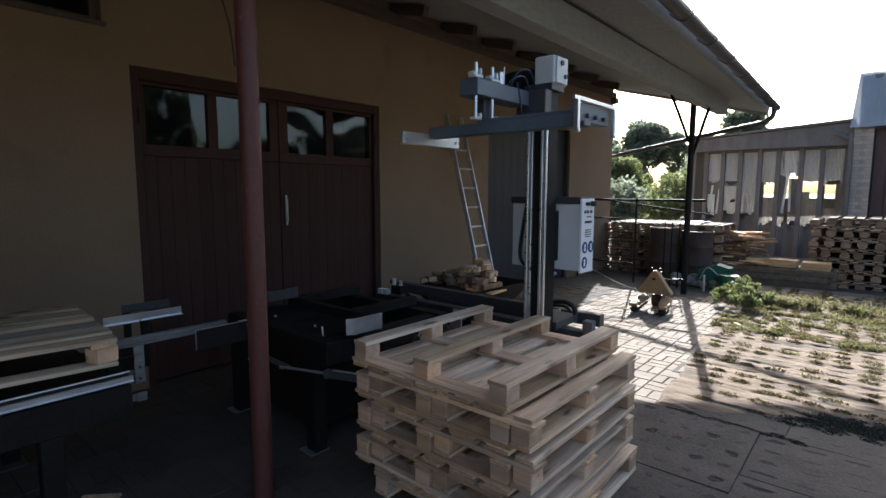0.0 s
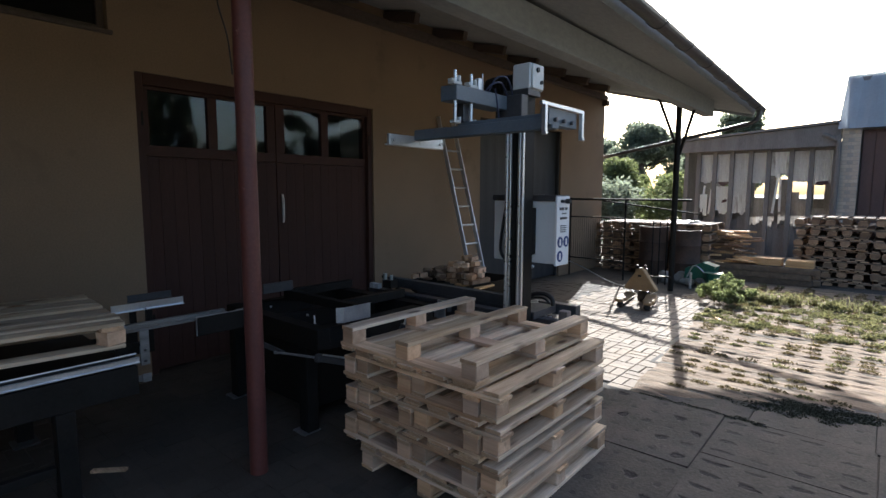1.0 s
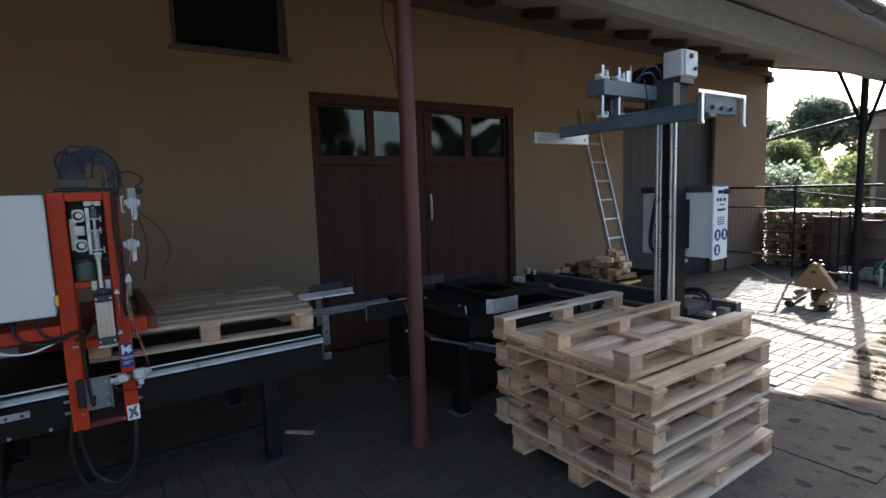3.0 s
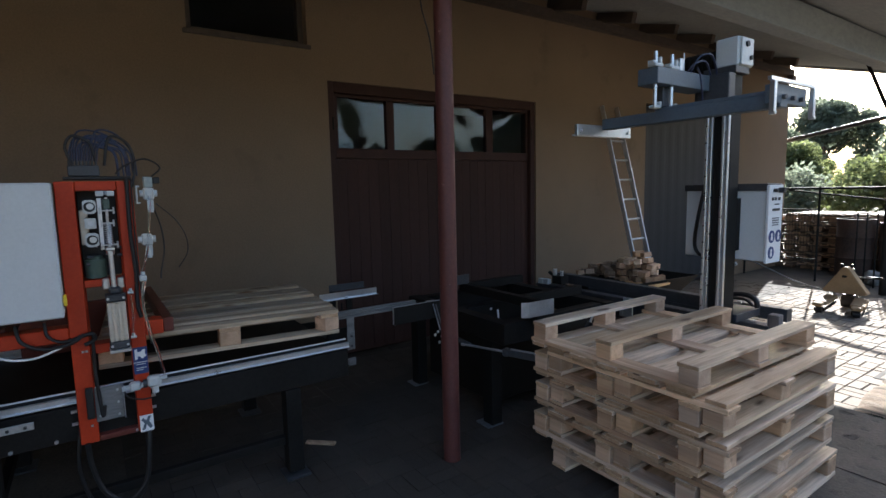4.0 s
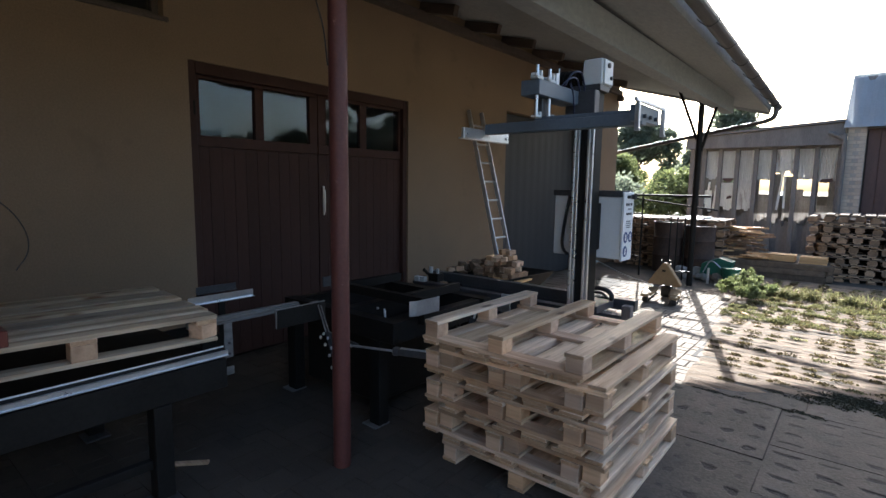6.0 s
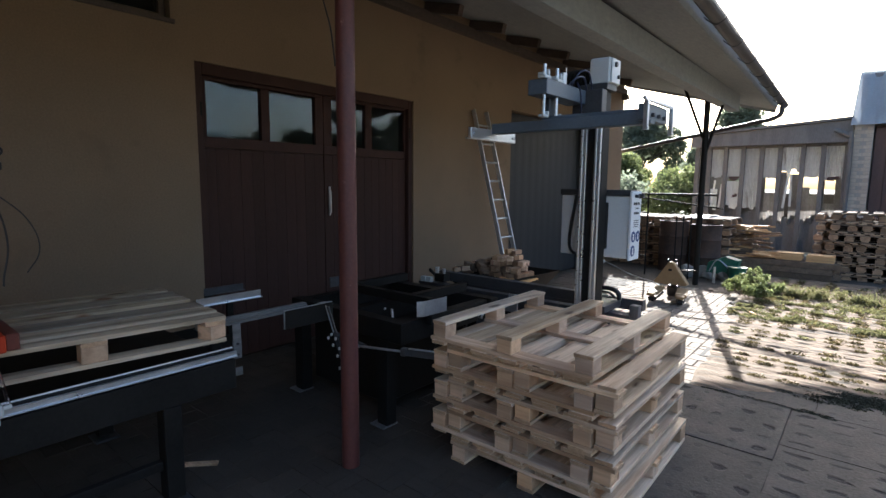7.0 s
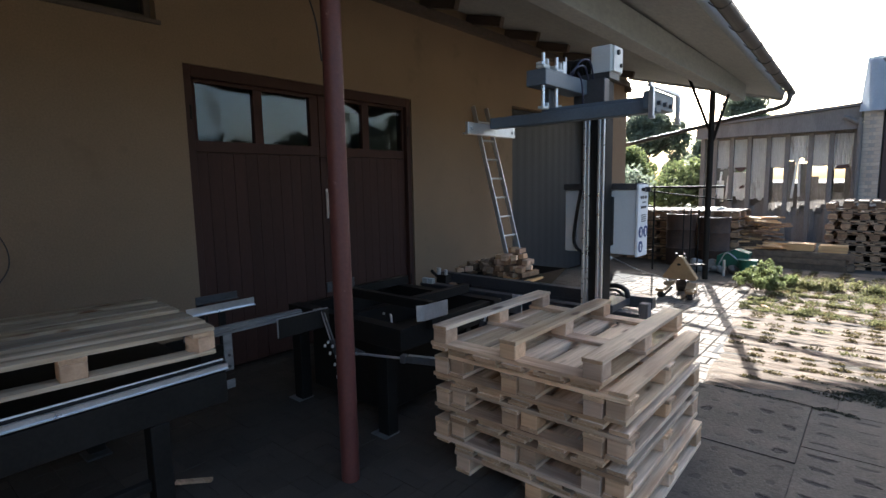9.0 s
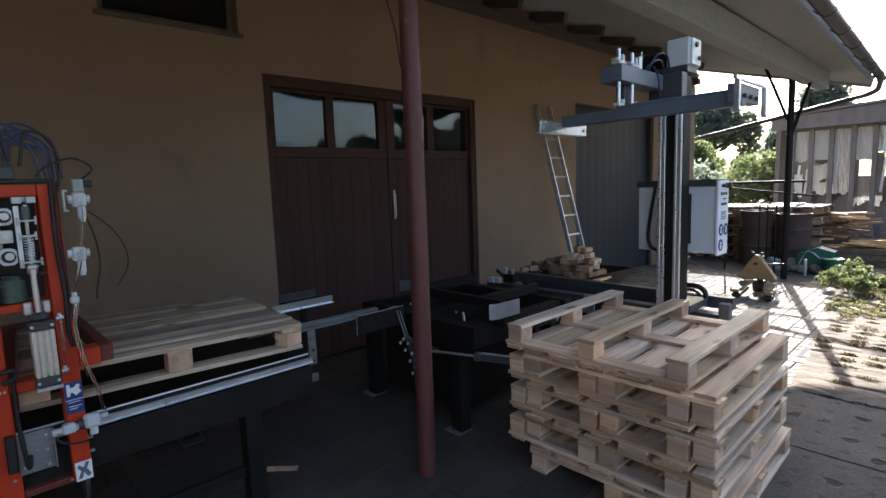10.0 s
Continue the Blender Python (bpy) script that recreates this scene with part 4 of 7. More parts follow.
# two air valves one above the other, their clear tube and the fitting below
for yc, zc, cap in ((-0.078, 1.664, True), (-0.099, 1.45, False)):
    bm = B()
    box(bm, FX + 0.005, FX + 0.05, yc - 0.022, yc + 0.022, zc - 0.026, zc + 0.03, 0.006)
    rod(bm, (FX + 0.028, yc - 0.036, zc + 0.004), (FX + 0.028, yc + 0.036, zc + 0.004), 0.016, 12)
    rod(bm, (FX + 0.05, yc, zc + 0.004), (FX + 0.062, yc, zc + 0.004), 0.011, 10)
    vlv = part("air_valve", bm, PLASTIC_W, unit, "white plastic air valve")
    bm = B()
    rod(bm, (FX + 0.028, yc + 0.006, zc - 0.075), (FX + 0.028, yc + 0.006, zc - 0.027), 0.014, 12)
    rod(bm, (FX + 0.028, yc + 0.006, zc - 0.085), (FX + 0.028, yc + 0.006, zc - 0.0755), 0.01, 10)
    part("valve_neck", bm, CAB_GREY, vlv)
    if cap:
        bm = B()
        box(bm, FX + 0.01, FX + 0.046, yc - 0.018, yc + 0.02, zc + 0.031, zc + 0.082, 0.004)
        part("valve_coil", bm, mat("dull_green_grey_plastic", (0.25, 0.29, 0.27), (0.33, 0.37, 0.35), 0.5), vlv, "grey coil cap")
        bm = B()
        box(bm, FX + 0.012, FX + 0.044, yc + 0.021, yc + 0.05, zc + 0.05, zc + 0.08, 0.003)
        part("plug", bm, BLACK_RUBBER, vlv, "black cable plug")
bm = B()
box(bm, FX + 0.004, FX + 0.03, -0.128, -0.122, 1.62, 1.706, 0.001)
box(bm, FX + 0.004, FX + 0.03, -0.122, -0.112, 1.698, 1.706, 0.001)
box(bm, FX + 0.004, FX + 0.03, -0.122, -0.112, 1.62, 1.628, 0.001)
part("valve_bracket", bm, PLASTIC_W, unit, "white C bracket")
bm = B()
box(bm, FX + 0.01, FX + 0.04, -0.145, -0.115, 1.256, 1.284, 0.005)
rod(bm, (FX + 0.025, -0.13, 1.284), (FX + 0.025, -0.129, 1.3), 0.009, 10)
part("tube_fitting", bm, PLASTIC_W, unit, "white tube fitting")
for y, z in ((-0.186, 1.209), (-0.19, 0.996)):
    bm = B()
    rod(bm, (FX + 0.03, y - 0.012, z), (FX + 0.03, y + 0.012, z), 0.007, 8)
    rod(bm, (FX + 0.03, y, z), (FX + 0.03, y, z + 0.018), 0.007, 8)
    part("elbow_fitting", bm, PLASTIC_W, unit)
for pts, r in (
    ([(FX + 0.064, -0.078, 1.66), (FX + 0.07, -0.084, 1.58), (FX + 0.066, -0.096, 1.46), (FX + 0.05, -0.115, 1.36), (FX + 0.025, -0.129, 1.3)], 0.006),
    ([(FX + 0.03, -0.125, 1.255), (FX + 0.035, -0.14, 1.16), (FX + 0.04, -0.125, 1.03), (FX + 0.05, -0.095, 0.9), (FX + 0.05, -0.078, 0.79)], 0.0065),
    ([(FX + 0.03, -0.186, 1.2), (FX + 0.035, -0.185, 1.12), (FX + 0.03, -0.182, 1.06)], 0.004),
    ([(FX + 0.03, -0.19, 1.02), (FX + 0.035, -0.188, 1.08), (FX + 0.03, -0.17, 1.1)], 0.004),
):
    bm = B()
    tube(bm, pts, r, 8, 8)
    part("clear_tube", bm, CLEAR, unit, "clear plastic tube")
# air regulator across the lower upright
bm = B()
box(bm, FX + 0.002, FX + 0.046, -0.226, -0.178, 0.735, 0.774, 0.008)
rod(bm, (FX + 0.024, -0.236, 0.752), (FX + 0.024, -0.17, 0.752), 0.013, 12)
reg = part("air_regulator", bm, PLASTIC_W, unit, "white air regulator with fittings")
bm = B()
rod(bm, (FX + 0.024, -0.1695, 0.757), (FX + 0.024, -0.152, 0.757), 0.02, 14)
part("collar", bm, FRAME_STEEL, reg)
bm = B()
box(bm, FX + 0.002, FX + 0.05, -0.151, -0.093, 0.738, 0.79, 0.009)
rod(bm, (FX + 0.026, -0.12, 0.705), (FX + 0.026, -0.12, 0.738), 0.015, 12)
rod(bm, (FX + 0.026, -0.093, 0.768), (FX + 0.026, -0.066, 0.77), 0.011, 10)
part("filter_body", bm, PLASTIC_W, reg)
bm = B()
rod(bm, (FX + 0.024, -0.256, 0.752), (FX + 0.024, -0.2365, 0.752), 0.009, 8)
rod(bm, (FX + 0.024, -0.25, 0.74), (FX + 0.024, -0.25, 0.764), 0.008, 8)
part("elbow_fitting", bm, PLASTIC_W, reg)
bm = B()
box(bm, FX + 0.001, FX + 0.03, -0.4, -0.369, 0.64, 0.785, 0.004)
part("junction_box", bm, BLACK_RUBBER, unit)
bm = B()
box(bm, FX + 0.001, FX + 0.007, -0.366, -0.25, 0.612, 0.775, 0.002)
box(bm, FX + 0.001, FX + 0.03, -0.256, -0.2495, 0.612, 0.775, 0.002)
cvp = part("cover_plate", bm, DULL_STEEL, unit, "grey cover plate")
for yy, zz in ((-0.35, 0.64), (-0.35, 0.745), (-0.275, 0.63), (-0.275, 0.69), (-0.275, 0.75)):
    bm = B()
    rod(bm, (FX + 0.0072, yy, zz), (FX + 0.012, yy, zz), 0.006, 6)
    part("bolt", bm, ZINC, cvp)
for y, z in ((-0.378, 0.955), (-0.392, 0.955), (-0.374, 0.7), (-0.39, 0.7), (-0.21, 0.53), (-0.385, 0.6)):
    bm = B()
    box(bm, FX + 0.0005, FX + 0.008, y - 0.005, y + 0.005, z - 0.005, z + 0.005, 0.001)
    part("bolt", bm, ZINC, unit)
# manifold with its tubes
bm = B()
box(bm, FX - 0.11, FX - 0.01, -0.4, -0.14, 1.736, 1.75, 0.003)
part("top_cover", bm, BLACK_RUBBER, unit)
bm = B()
box(bm, FX - 0.1, FX - 0.03, -0.38, -0.26, 1.751, 1.8, 0.004)
for k in range(8):
    rod(bm, (FX - 0.045, -0.372 + 0.0145 * k, 1.8), (FX - 0.045, -0.372 + 0.0145 * k, 1.822), 0.005, 8)
part("valve_manifold", bm, FRAME_STEEL, unit, "dark grey valve manifold")
rt = random.Random(11)
for k in range(12):
    y = -0.372 + 0.0095 * k
    bm = B()
    hgt = 1.93 + rt.uniform(-0.04, 0.03)
    ey = -0.2 + rt.uniform(0, 0.08)
    tube(bm, [(FX - 0.045, y, 1.82), (FX - 0.045, y + 0.01, 1.88), (FX - 0.05, y + 0.04, hgt), (FX - 0.05, ey - 0.06, hgt - 0.015), (FX - 0.045, ey, 1.86), (FX - 0.03, ey + 0.01, 1.752)], 0.0042, 6, 7)
    part("air_tube", bm, BLUE_TUBE, unit, "thin dark blue air tube")
for pts, r in (
    ([(FX - 0.03, -0.36, 1.8), (FX - 0.03, -0.38, 1.88), (FX - 0.03, -0.35, 1.93), (FX - 0.03, -0.29, 1.9), (FX - 0.03, -0.27, 1.82)], 0.006),
    ([(FX - 0.05, -0.24, 1.8), (FX - 0.04, -0.21, 1.93), (FX - 0.03, -0.14, 1.9), (FX - 0.02, -0.12, 1.8), (FX + 0.0, -0.14, 1.7)], 0.006),
    ([(FX + 0.02, -0.06, 1.745), (FX + 0.02, -0.02, 1.79), (FX + 0.0, -0.08, 1.83), (FX - 0.02, -0.16, 1.8), (FX - 0.02, -0.2, 1.76)], 0.004),
    ([(FX + 0.03, -0.06, 1.6), (FX + 0.02, -0.035, 1.5), (FX + 0.02, -0.03, 1.4), (FX + 0.025, -0.05, 1.3), (FX + 0.03, -0.055, 1.26)], 0.0035),
    ([(FX + 0.03, -0.05, 1.62), (FX + 0.0, 0.03, 1.54), (FX - 0.02, 0.075, 1.45), (FX - 0.02, 0.075, 1.37), (FX - 0.01, 0.03, 1.3)], 0.0025),
    ([(FX + 0.008, -0.16, 1.74), (FX + 0.009, -0.164, 1.5), (FX + 0.01, -0.156, 1.3), (FX + 0.011, -0.16, 1.15), (FX + 0.006, -0.15, 1.08)], 0.009),
    ([(FX + 0.012, -0.143, 1.74), (FX + 0.014, -0.147, 1.5), (FX + 0.016, -0.143, 1.25), (FX + 0.02, -0.135, 1.1), (FX + 0.03, -0.12, 0.95)], 0.0035),
    ([(FX + 0.024, -0.25, 0.74), (FX + 0.03, -0.23, 0.705), (FX + 0.03, -0.18, 0.685), (FX + 0.02, -0.14, 0.68)], 0.004),
    ([(FX + 0.01, -0.35, 1.0), (FX + 0.012, -0.352, 0.85), (FX + 0.015, -0.345, 0.7), (FX + 0.022, -0.338, 0.64), (FX + 0.024, -0.33, 0.69)], 0.008),
    ([(FX + 0.01, -0.41, 0.52), (FX + 0.0, -0.4, 0.4), (FX + 0.0, -0.36, 0.26), (FX + 0.01, -0.27, 0.19), (FX + 0.01, -0.19, 0.27), (FX + 0.0, -0.165, 0.44), (FX - 0.02, -0.16, 0.53)], 0.012),
    ([(FX - 0.02, -0.43, 0.6), (FX - 0.02, -0.45, 0.4), (FX - 0.02, -0.4, 0.2), (FX + 0.0, -0.28, 0.14), (FX + 0.0, -0.2, 0.22), (FX - 0.02, -0.17, 0.38), (FX - 0.03, -0.17, 0.53)], 0.009),
):
    bm = B()
    tube(bm, pts, r, 8, 8)
    part("hose", bm, BLACK_RUBBER, unit, "black hose")
# stickers
bm = B()
box(bm, FX + 0.0005, FX + 0.0015, -0.2, -0.139, 0.802, 0.934)
stk = part("blue_sticker", bm, BLUE_SIGN, unit, "dark blue sticker with a white emblem")
bm = B()
prism(bm, [(-0.192, 0.925), (-0.181, 0.925), (-0.179, 0.91), (-0.168, 0.91), (-0.156, 0.922), (-0.146, 0.918), (-0.15, 0.903), (-0.143, 0.889), (-0.153, 0.882), (-0.163, 0.875), (-0.172, 0.889), (-0.18, 0.889), (-0.181, 0.875), (-0.192, 0.875)], "x", FX + 0.0016, FX + 0.0024)
part("emblem", bm, WHITE, stk)
for z, y1 in ((0.85, -0.15), (0.832, -0.147), (0.822, -0.16)):
    bm = B()
    box(bm, FX + 0.0016, FX + 0.0024, -0.19, y1, z - 0.002, z + 0.0015)
    part("text_bar", bm, CAB_GREY, stk)
bm = B()
box(bm, FX + 0.0016, FX + 0.0022, -0.199, -0.14, 0.858, 0.861)
part("divider", bm, WHITE, stk)
bm = B()
box(bm, FX + 0.0005, FX + 0.0015, -0.196, -0.138, 0.51, 0.592)
stk = part("white_sticker", bm, WHITE, unit, "small white sticker with a grey-blue emblem")
bm = B()
prism(bm, [(-0.19, 0.52), (-0.176, 0.52), (-0.168, 0.545), (-0.155, 0.52), (-0.143, 0.53), (-0.157, 0.558), (-0.147, 0.585), (-0.16, 0.585), (-0.168, 0.565), (-0.182, 0.58), (-0.19, 0.57), (-0.177, 0.552)], "x", FX + 0.0016, FX + 0.0024)
part("emblem", bm, GREY_STEEL, stk)

# ---- electric cabinet on the nailing unit ----
cab = thing("electric_cabinet", (-2.86, -0.78, 1.12), "light grey electric cabinet with a yellow high voltage warning sign", "cabinet")
CX = -2.745
bm = B()
box(bm, CX - 0.22, CX - 0.022, -1.12, -0.44, 1.14, 1.721, 0.006)
part("body", bm, CAB_GREY, cab)
bm = B()
box(bm, CX - 0.02, CX, -1.12, -0.44, 1.14, 1.721, 0.006)
dr = part("cabinet_door", bm, CAB_GREY, cab)
bm = B()
box(bm, CX - 0.02, CX + 0.004, -0.439, -0.426, 1.19, 1.24, 0.003)
rod(bm, (CX - 0.01, -0.432, 1.215), (CX + 0.01, -0.432, 1.215), 0.008)
part("latch", bm, SIGN_YELLOW, dr, "yellow latch plate")
bm = B()
rod(bm, (CX - 0.1, -0.9, 1.12), (CX - 0.1, -0.9, 1.14), 0.018, 12)
rod(bm, (CX - 0.1, -0.52, 1.12), (CX - 0.1, -0.52, 1.14), 0.018, 12)
rod(bm, (CX - 0.1, -0.7, 1.12), (CX - 0.1, -0.7, 1.14), 0.018, 12)
part("cable_gland", bm, FRAME_STEEL, cab)
for pts, m, r, lb in (
    ([(CX - 0.1, -0.7, 1.11), (CX - 0.06, -0.7, 1.04), (CX - 0.05, -0.66, 0.985), (CX - 0.05, -0.56, 0.97), (CX - 0.06, -0.46, 1.0), (CX - 0.07, -0.4, 1.02)], WHITE, 0.005, "white cable"),
    ([(CX - 0.1, -0.62, 1.11), (CX - 0.07, -0.6, 1.04), (CX - 0.06, -0.52, 1.0), (CX - 0.06, -0.43, 1.01), (CX - 0.07, -0.38, 1.04)], BLACK_RUBBER, 0.008, "black cable"),
    ([(CX - 0.1, -0.52, 1.11), (CX - 0.08, -0.51, 1.05), (CX - 0.07, -0.46, 1.02), (CX - 0.08, -0.39, 1.03)], BLACK_RUBBER, 0.007, "black cable"),
    ([(CX - 0.075, -0.4, 1.03), (CX - 0.06, -0.35, 1.04), (CX - 0.065, -0.345, 1.01), (CX - 0.075, -0.38, 0.99)], BLACK_RUBBER, 0.009, "black cable"),
):
    bm = B()
    tube(bm, pts, r, 8, 8)
    part("cable", bm, m, cab, lb)
bm = B()
box(bm, CX + 0.0004, CX + 0.0012, -0.79, -0.645, 1.535, 1.69)
ws = part("warning_sign", bm, WHITE, cab, "white panel with a yellow lightning triangle")
bm = B()
prism(bm, [(-0.785, 1.552), (-0.65, 1.552), (-0.7175, 1.675)], "x", CX + 0.0013, CX + 0.002)
part("triangle_border", bm, SIGN_BLACK, ws)
bm = B()
prism(bm, [(-0.771, 1.56), (-0.664, 1.56), (-0.7175, 1.659)], "x", CX + 0.0021, CX + 0.0028)
part("triangle_field", bm, SIGN_YELLOW, ws)
bm = B()
prism(bm, [(-0.712, 1.632), (-0.702, 1.634), (-0.714, 1.605), (-0.700, 1.609), (-0.712, 1.575), (-0.706, 1.577), (-0.716, 1.564), (-0.720, 1.58), (-0.7155, 1.577), (-0.7115, 1.598), (-0.727, 1.594)], "x", CX + 0.0029, CX + 0.0035)
part("lightning_bolt", bm, SIGN_BLACK, ws)
bm = B()
box(bm, CX + 0.0004, CX + 0.0012, -0.80, -0.635, 1.485, 1.532)
wl = part("warning_label", bm, SIGN_YELLOW, cab, "yellow label with black lettering")
tx = bpy.data.curves.new("warning_text", "FONT")
tx.body, tx.size, tx.extrude = "NIE DOTYKAĆ !", 0.0205, 0.0004
tx.align_x, tx.align_y = "CENTER", "CENTER"
txo = new("lettering", tx)
txo.data.materials.append(SIGN_BLACK)
bpy.context.view_layer.update()
tme = bpy.data.meshes.new_from_object(txo.evaluated_get(bpy.context.evaluated_depsgraph_get()))
bpy.data.objects.remove(txo)
tme.transform(Matrix(((0, 0, 1, CX + 0.0016), (1, 0, 0, -0.7175), (0, 1, 0, 1.515), (0, 0, 0, 1))))
tme.transform(Matrix.Translation(-ORIGIN[wl.name]))
lt = new("lettering", tme)
lt.parent = wl
bm = B()
box(bm, CX + 0.0013, CX + 0.002, -0.785, -0.65, 1.492, 1.498)
part("text_bar", bm, SIGN_BLACK, wl)
bm = B()
box(bm, CX + 0.0004, CX + 0.0012, -0.755, -0.7, 1.7, 1.718)
part("name_plate", bm, WHITE, cab)

# ---- black pallet turning frame between line and stack ----
turn = thing("turning_frame", (-3.0, 2.3, 0), "low black steel pallet turning frame with pale stop plates", "machine frame")


def tpart(name, m, *boxes, lab="", parent=None, bev=0.003):
    bm = B()
    for b in boxes:
        box(bm, *b, bev)
    return part(name, bm, m, parent or turn, lab)


for y in (1.92, 2.95):
    tpart("cross_beam", DARK_STEEL, (-3.75, -2.52, y - 0.05, y + 0.05, 0.62, 0.76))
for x in (-3.7, -3.15, -2.6):
    tpart("long_beam", DARK_STEEL, (x - 0.045, x + 0.045, 1.975, 2.895, 0.6, 0.75))
for x, y in ((-2.71, 1.92), (-3.68, 1.92), (-2.71, 2.95), (-3.68, 2.95)):
    lg = tpart("leg", DARK_STEEL, (x - 0.05, x + 0.05, y - 0.045, y + 0.045, 0.012, 0.619))
    tpart("foot_plate", DULL_STEEL, (x - 0.09, x + 0.05, y - 0.08, y + 0.06, 0.0, 0.0115), lab="dull metal foot plate", parent=lg)
# black box added so the legs sink into the dark underside
tpart("gear_housing", DARK_STEEL, (-3.62, -2.78, 1.98, 2.89, 0.1, 0.595), bev=0.02)
tpart("upper_frame", DARK_STEEL, (-3.6, -2.66, 2.3, 2.36, 0.77, 0.84), (-3.6, -3.54, 2.36, 3.0, 0.77, 0.84), (-2.9, -2.84, 2.36, 3.0, 0.77, 0.84))
bm = B()
prism(bm, [(-2.53, 2.03), (-2.526, 2.028), (-2.496, 2.072), (-2.489, 2.3), (-2.493, 2.3), (-2.5, 2.073)], "z", 0.78, 0.885)
part("stop_plate", bm, ZINC, turn, "bent pale steel stop plate")
tpart("stop_arm", DARK_STEEL, (-2.6, -2.5, 2.15, 2.2, 0.7, 0.8))
tpart("paddle_plate", DARK_STEEL, (-2.97, -2.955, 1.29, 1.66, 0.765, 0.885), lab="black paddle plate with bright edge strips")
tpart("worn_edge", ZINC, (-2.9695, -2.9555, 1.29, 1.655, 0.8852, 0.888), (-2.969, -2.956, 1.2875, 1.2898, 0.77, 0.885), lab="thin bright strip along the edge", bev=0.0)
tpart("edge_clip", ZINC, (-2.975, -2.95, 1.55, 1.61, 0.8883, 0.893), bev=0.001)
for x, y, z in ((-2.79, 1.98, 0.8), (-2.75, 1.972, 0.63), (-2.76, 1.972, 0.58), (-3.3, 2.0, 0.78)):
    tpart("bolt", ZINC, (x, x + 0.014, y - 0.01, y + 0.004, z, z + 0.014), bev=0.002)
tpart("paddle_plate", FRAME_STEEL, (-3.5, -3.485, 2.05, 2.32, 0.85, 0.93), lab="dark grey paddle plate")
tpart("stop_plate", ZINC, (-2.28, -2.2, 2.78, 2.79, 0.72, 0.86), (-2.31, -2.281, 2.78, 2.79, 0.72, 0.77), lab="pale steel angle bracket")
bm = B()
bar(bm, (-2.955, 1.61, 0.86), (-2.83, 1.655, 0.46), 0.012, 0.028)
bar(bm, (-2.9, 1.63, 0.68), (-2.72, 1.74, 0.6), 0.016, 0.03)
part("link_arm", bm, FRAME_STEEL, turn, "slanted steel link arm")
bm = B()
bar(bm, (-2.955, 1.598, 0.868), (-2.9, 1.618, 0.69), 0.004, 0.006)
part("link_edge", bm, ZINC, turn, "thin bright strip along the edge")
for p in ((-2.9, 1.6, 0.685), (-2.92, 1.59, 0.66), (-2.87, 1.61, 0.66), (-2.885, 1.6, 0.615), (-2.845, 1.62, 0.595), (-2.855, 1.61, 0.545), (-2.83, 1.63, 0.5), (-2.825, 1.63, 0.46), (-2.845, 1.62, 0.462)):
    bm = B()
    rod(bm, p, (p[0] + 0.018, p[1] - 0.014, p[2]), 0.009, 6)
    part("bolt", bm, ZINC, turn)
bm = B()
rod(bm, (-2.77, 1.71, 0.605), (-2.45, 1.826, 0.605), 0.008, 10)
rod(bm, (-2.775, 1.708, 0.605), (-2.755, 1.718, 0.605), 0.014, 10)
part("piston_rod", bm, ZINC, turn, "bright piston rod")
bm = B()
bar(bm, (-2.46, 1.823, 0.605), (-2.24, 1.9, 0.605), 0.04, 0.04, 0.004)
bar(bm, (-2.47, 1.82, 0.605), (-2.43, 1.834, 0.605), 0.05, 0.05, 0.006)
part("air_cylinder", bm, FRAME_STEEL, turn, "dark grey air cylinder")
bm = B()
bar(bm, (-2.42, 1.837, 0.63), (-2.24, 1.9, 0.63), 0.012, 0.008)
part("tie_rod", bm, ZINC, turn)
bm = B()
rod(bm, (-2.3, 2.38, 0.60), (-2.27, 2.42, 0.74), 0.026, 10)
part("air_cylinder", bm, FRAME_STEEL, turn, "small upright air cylinder")
bm = B()
rod(bm, (-2.27, 2.42, 0.74), (-2.255, 2.44, 0.81), 0.008, 8)
rod(bm, (-2.27, 2.425, 0.81), (-2.235, 2.455, 0.81), 0.012, 8)
part("piston_rod", bm, ZINC, turn)
tpart("cylinder_mount", DARK_STEEL, (-2.6, -2.28, 2.34, 2.4, 0.56, 0.62))
bm = B()
tube(bm, [(-2.75, 2.02, 0.7), (-2.74, 2.0, 0.8), (-2.72, 1.99, 0.77), (-2.71, 1.98, 0.68)], 0.006, 6)
part("hose", bm, ZINC, turn)

# ---- pallet lift: rail, mast, arm with gripper ----
lift = thing("pallet_lift", (-1.8, 3.4, 0), "pallet stacking lift with aluminium mast and raised gripper beam", "lift")


def lpart(name, m, *boxes, lab="", parent=None, bev=0.003):
    bm = B()
    for b in boxes:
        box(bm, *b, bev)
    return part(name, bm, m, parent or lift, lab)


lpart("base_rail", FRAME_STEEL, (-3.72, -1.56, 3.36, 3.44, 0.60, 0.70), (-3.72, -1.56, 3.345, 3.36, 0.675, 0.70), lab="dark grey travel rail across the yard")
lpart("base_rail", FRAME_STEEL, (-3.72, -1.56, 3.62, 3.70, 0.68, 0.77), (-3.3, -1.95, 3.63, 3.69, 0.44, 0.679), lab="dark grey travel rail across the yard")
for x in (-3.6, -2.6, -1.75):
    for y in (3.4, 3.66):
        lpart("rail_leg", DARK_STEEL, (x - 0.04, x + 0.04, y - 0.035, y + 0.035, 0.0, 0.56))
lpart("end_block", GREY_TIMBER, (-1.572, -1.502, 3.355, 3.425, 0.0, 0.78), lab="grey weathered end post beside the rail", bev=0.005)
for x, y, z in ((-3.66, 3.34, 0.73), (-3.58, 3.33, 0.735)):
    lpart("clamp", PLASTIC_W, (x - 0.03, x + 0.03, y, y + 0.05, z - 0.03, z + 0.02))
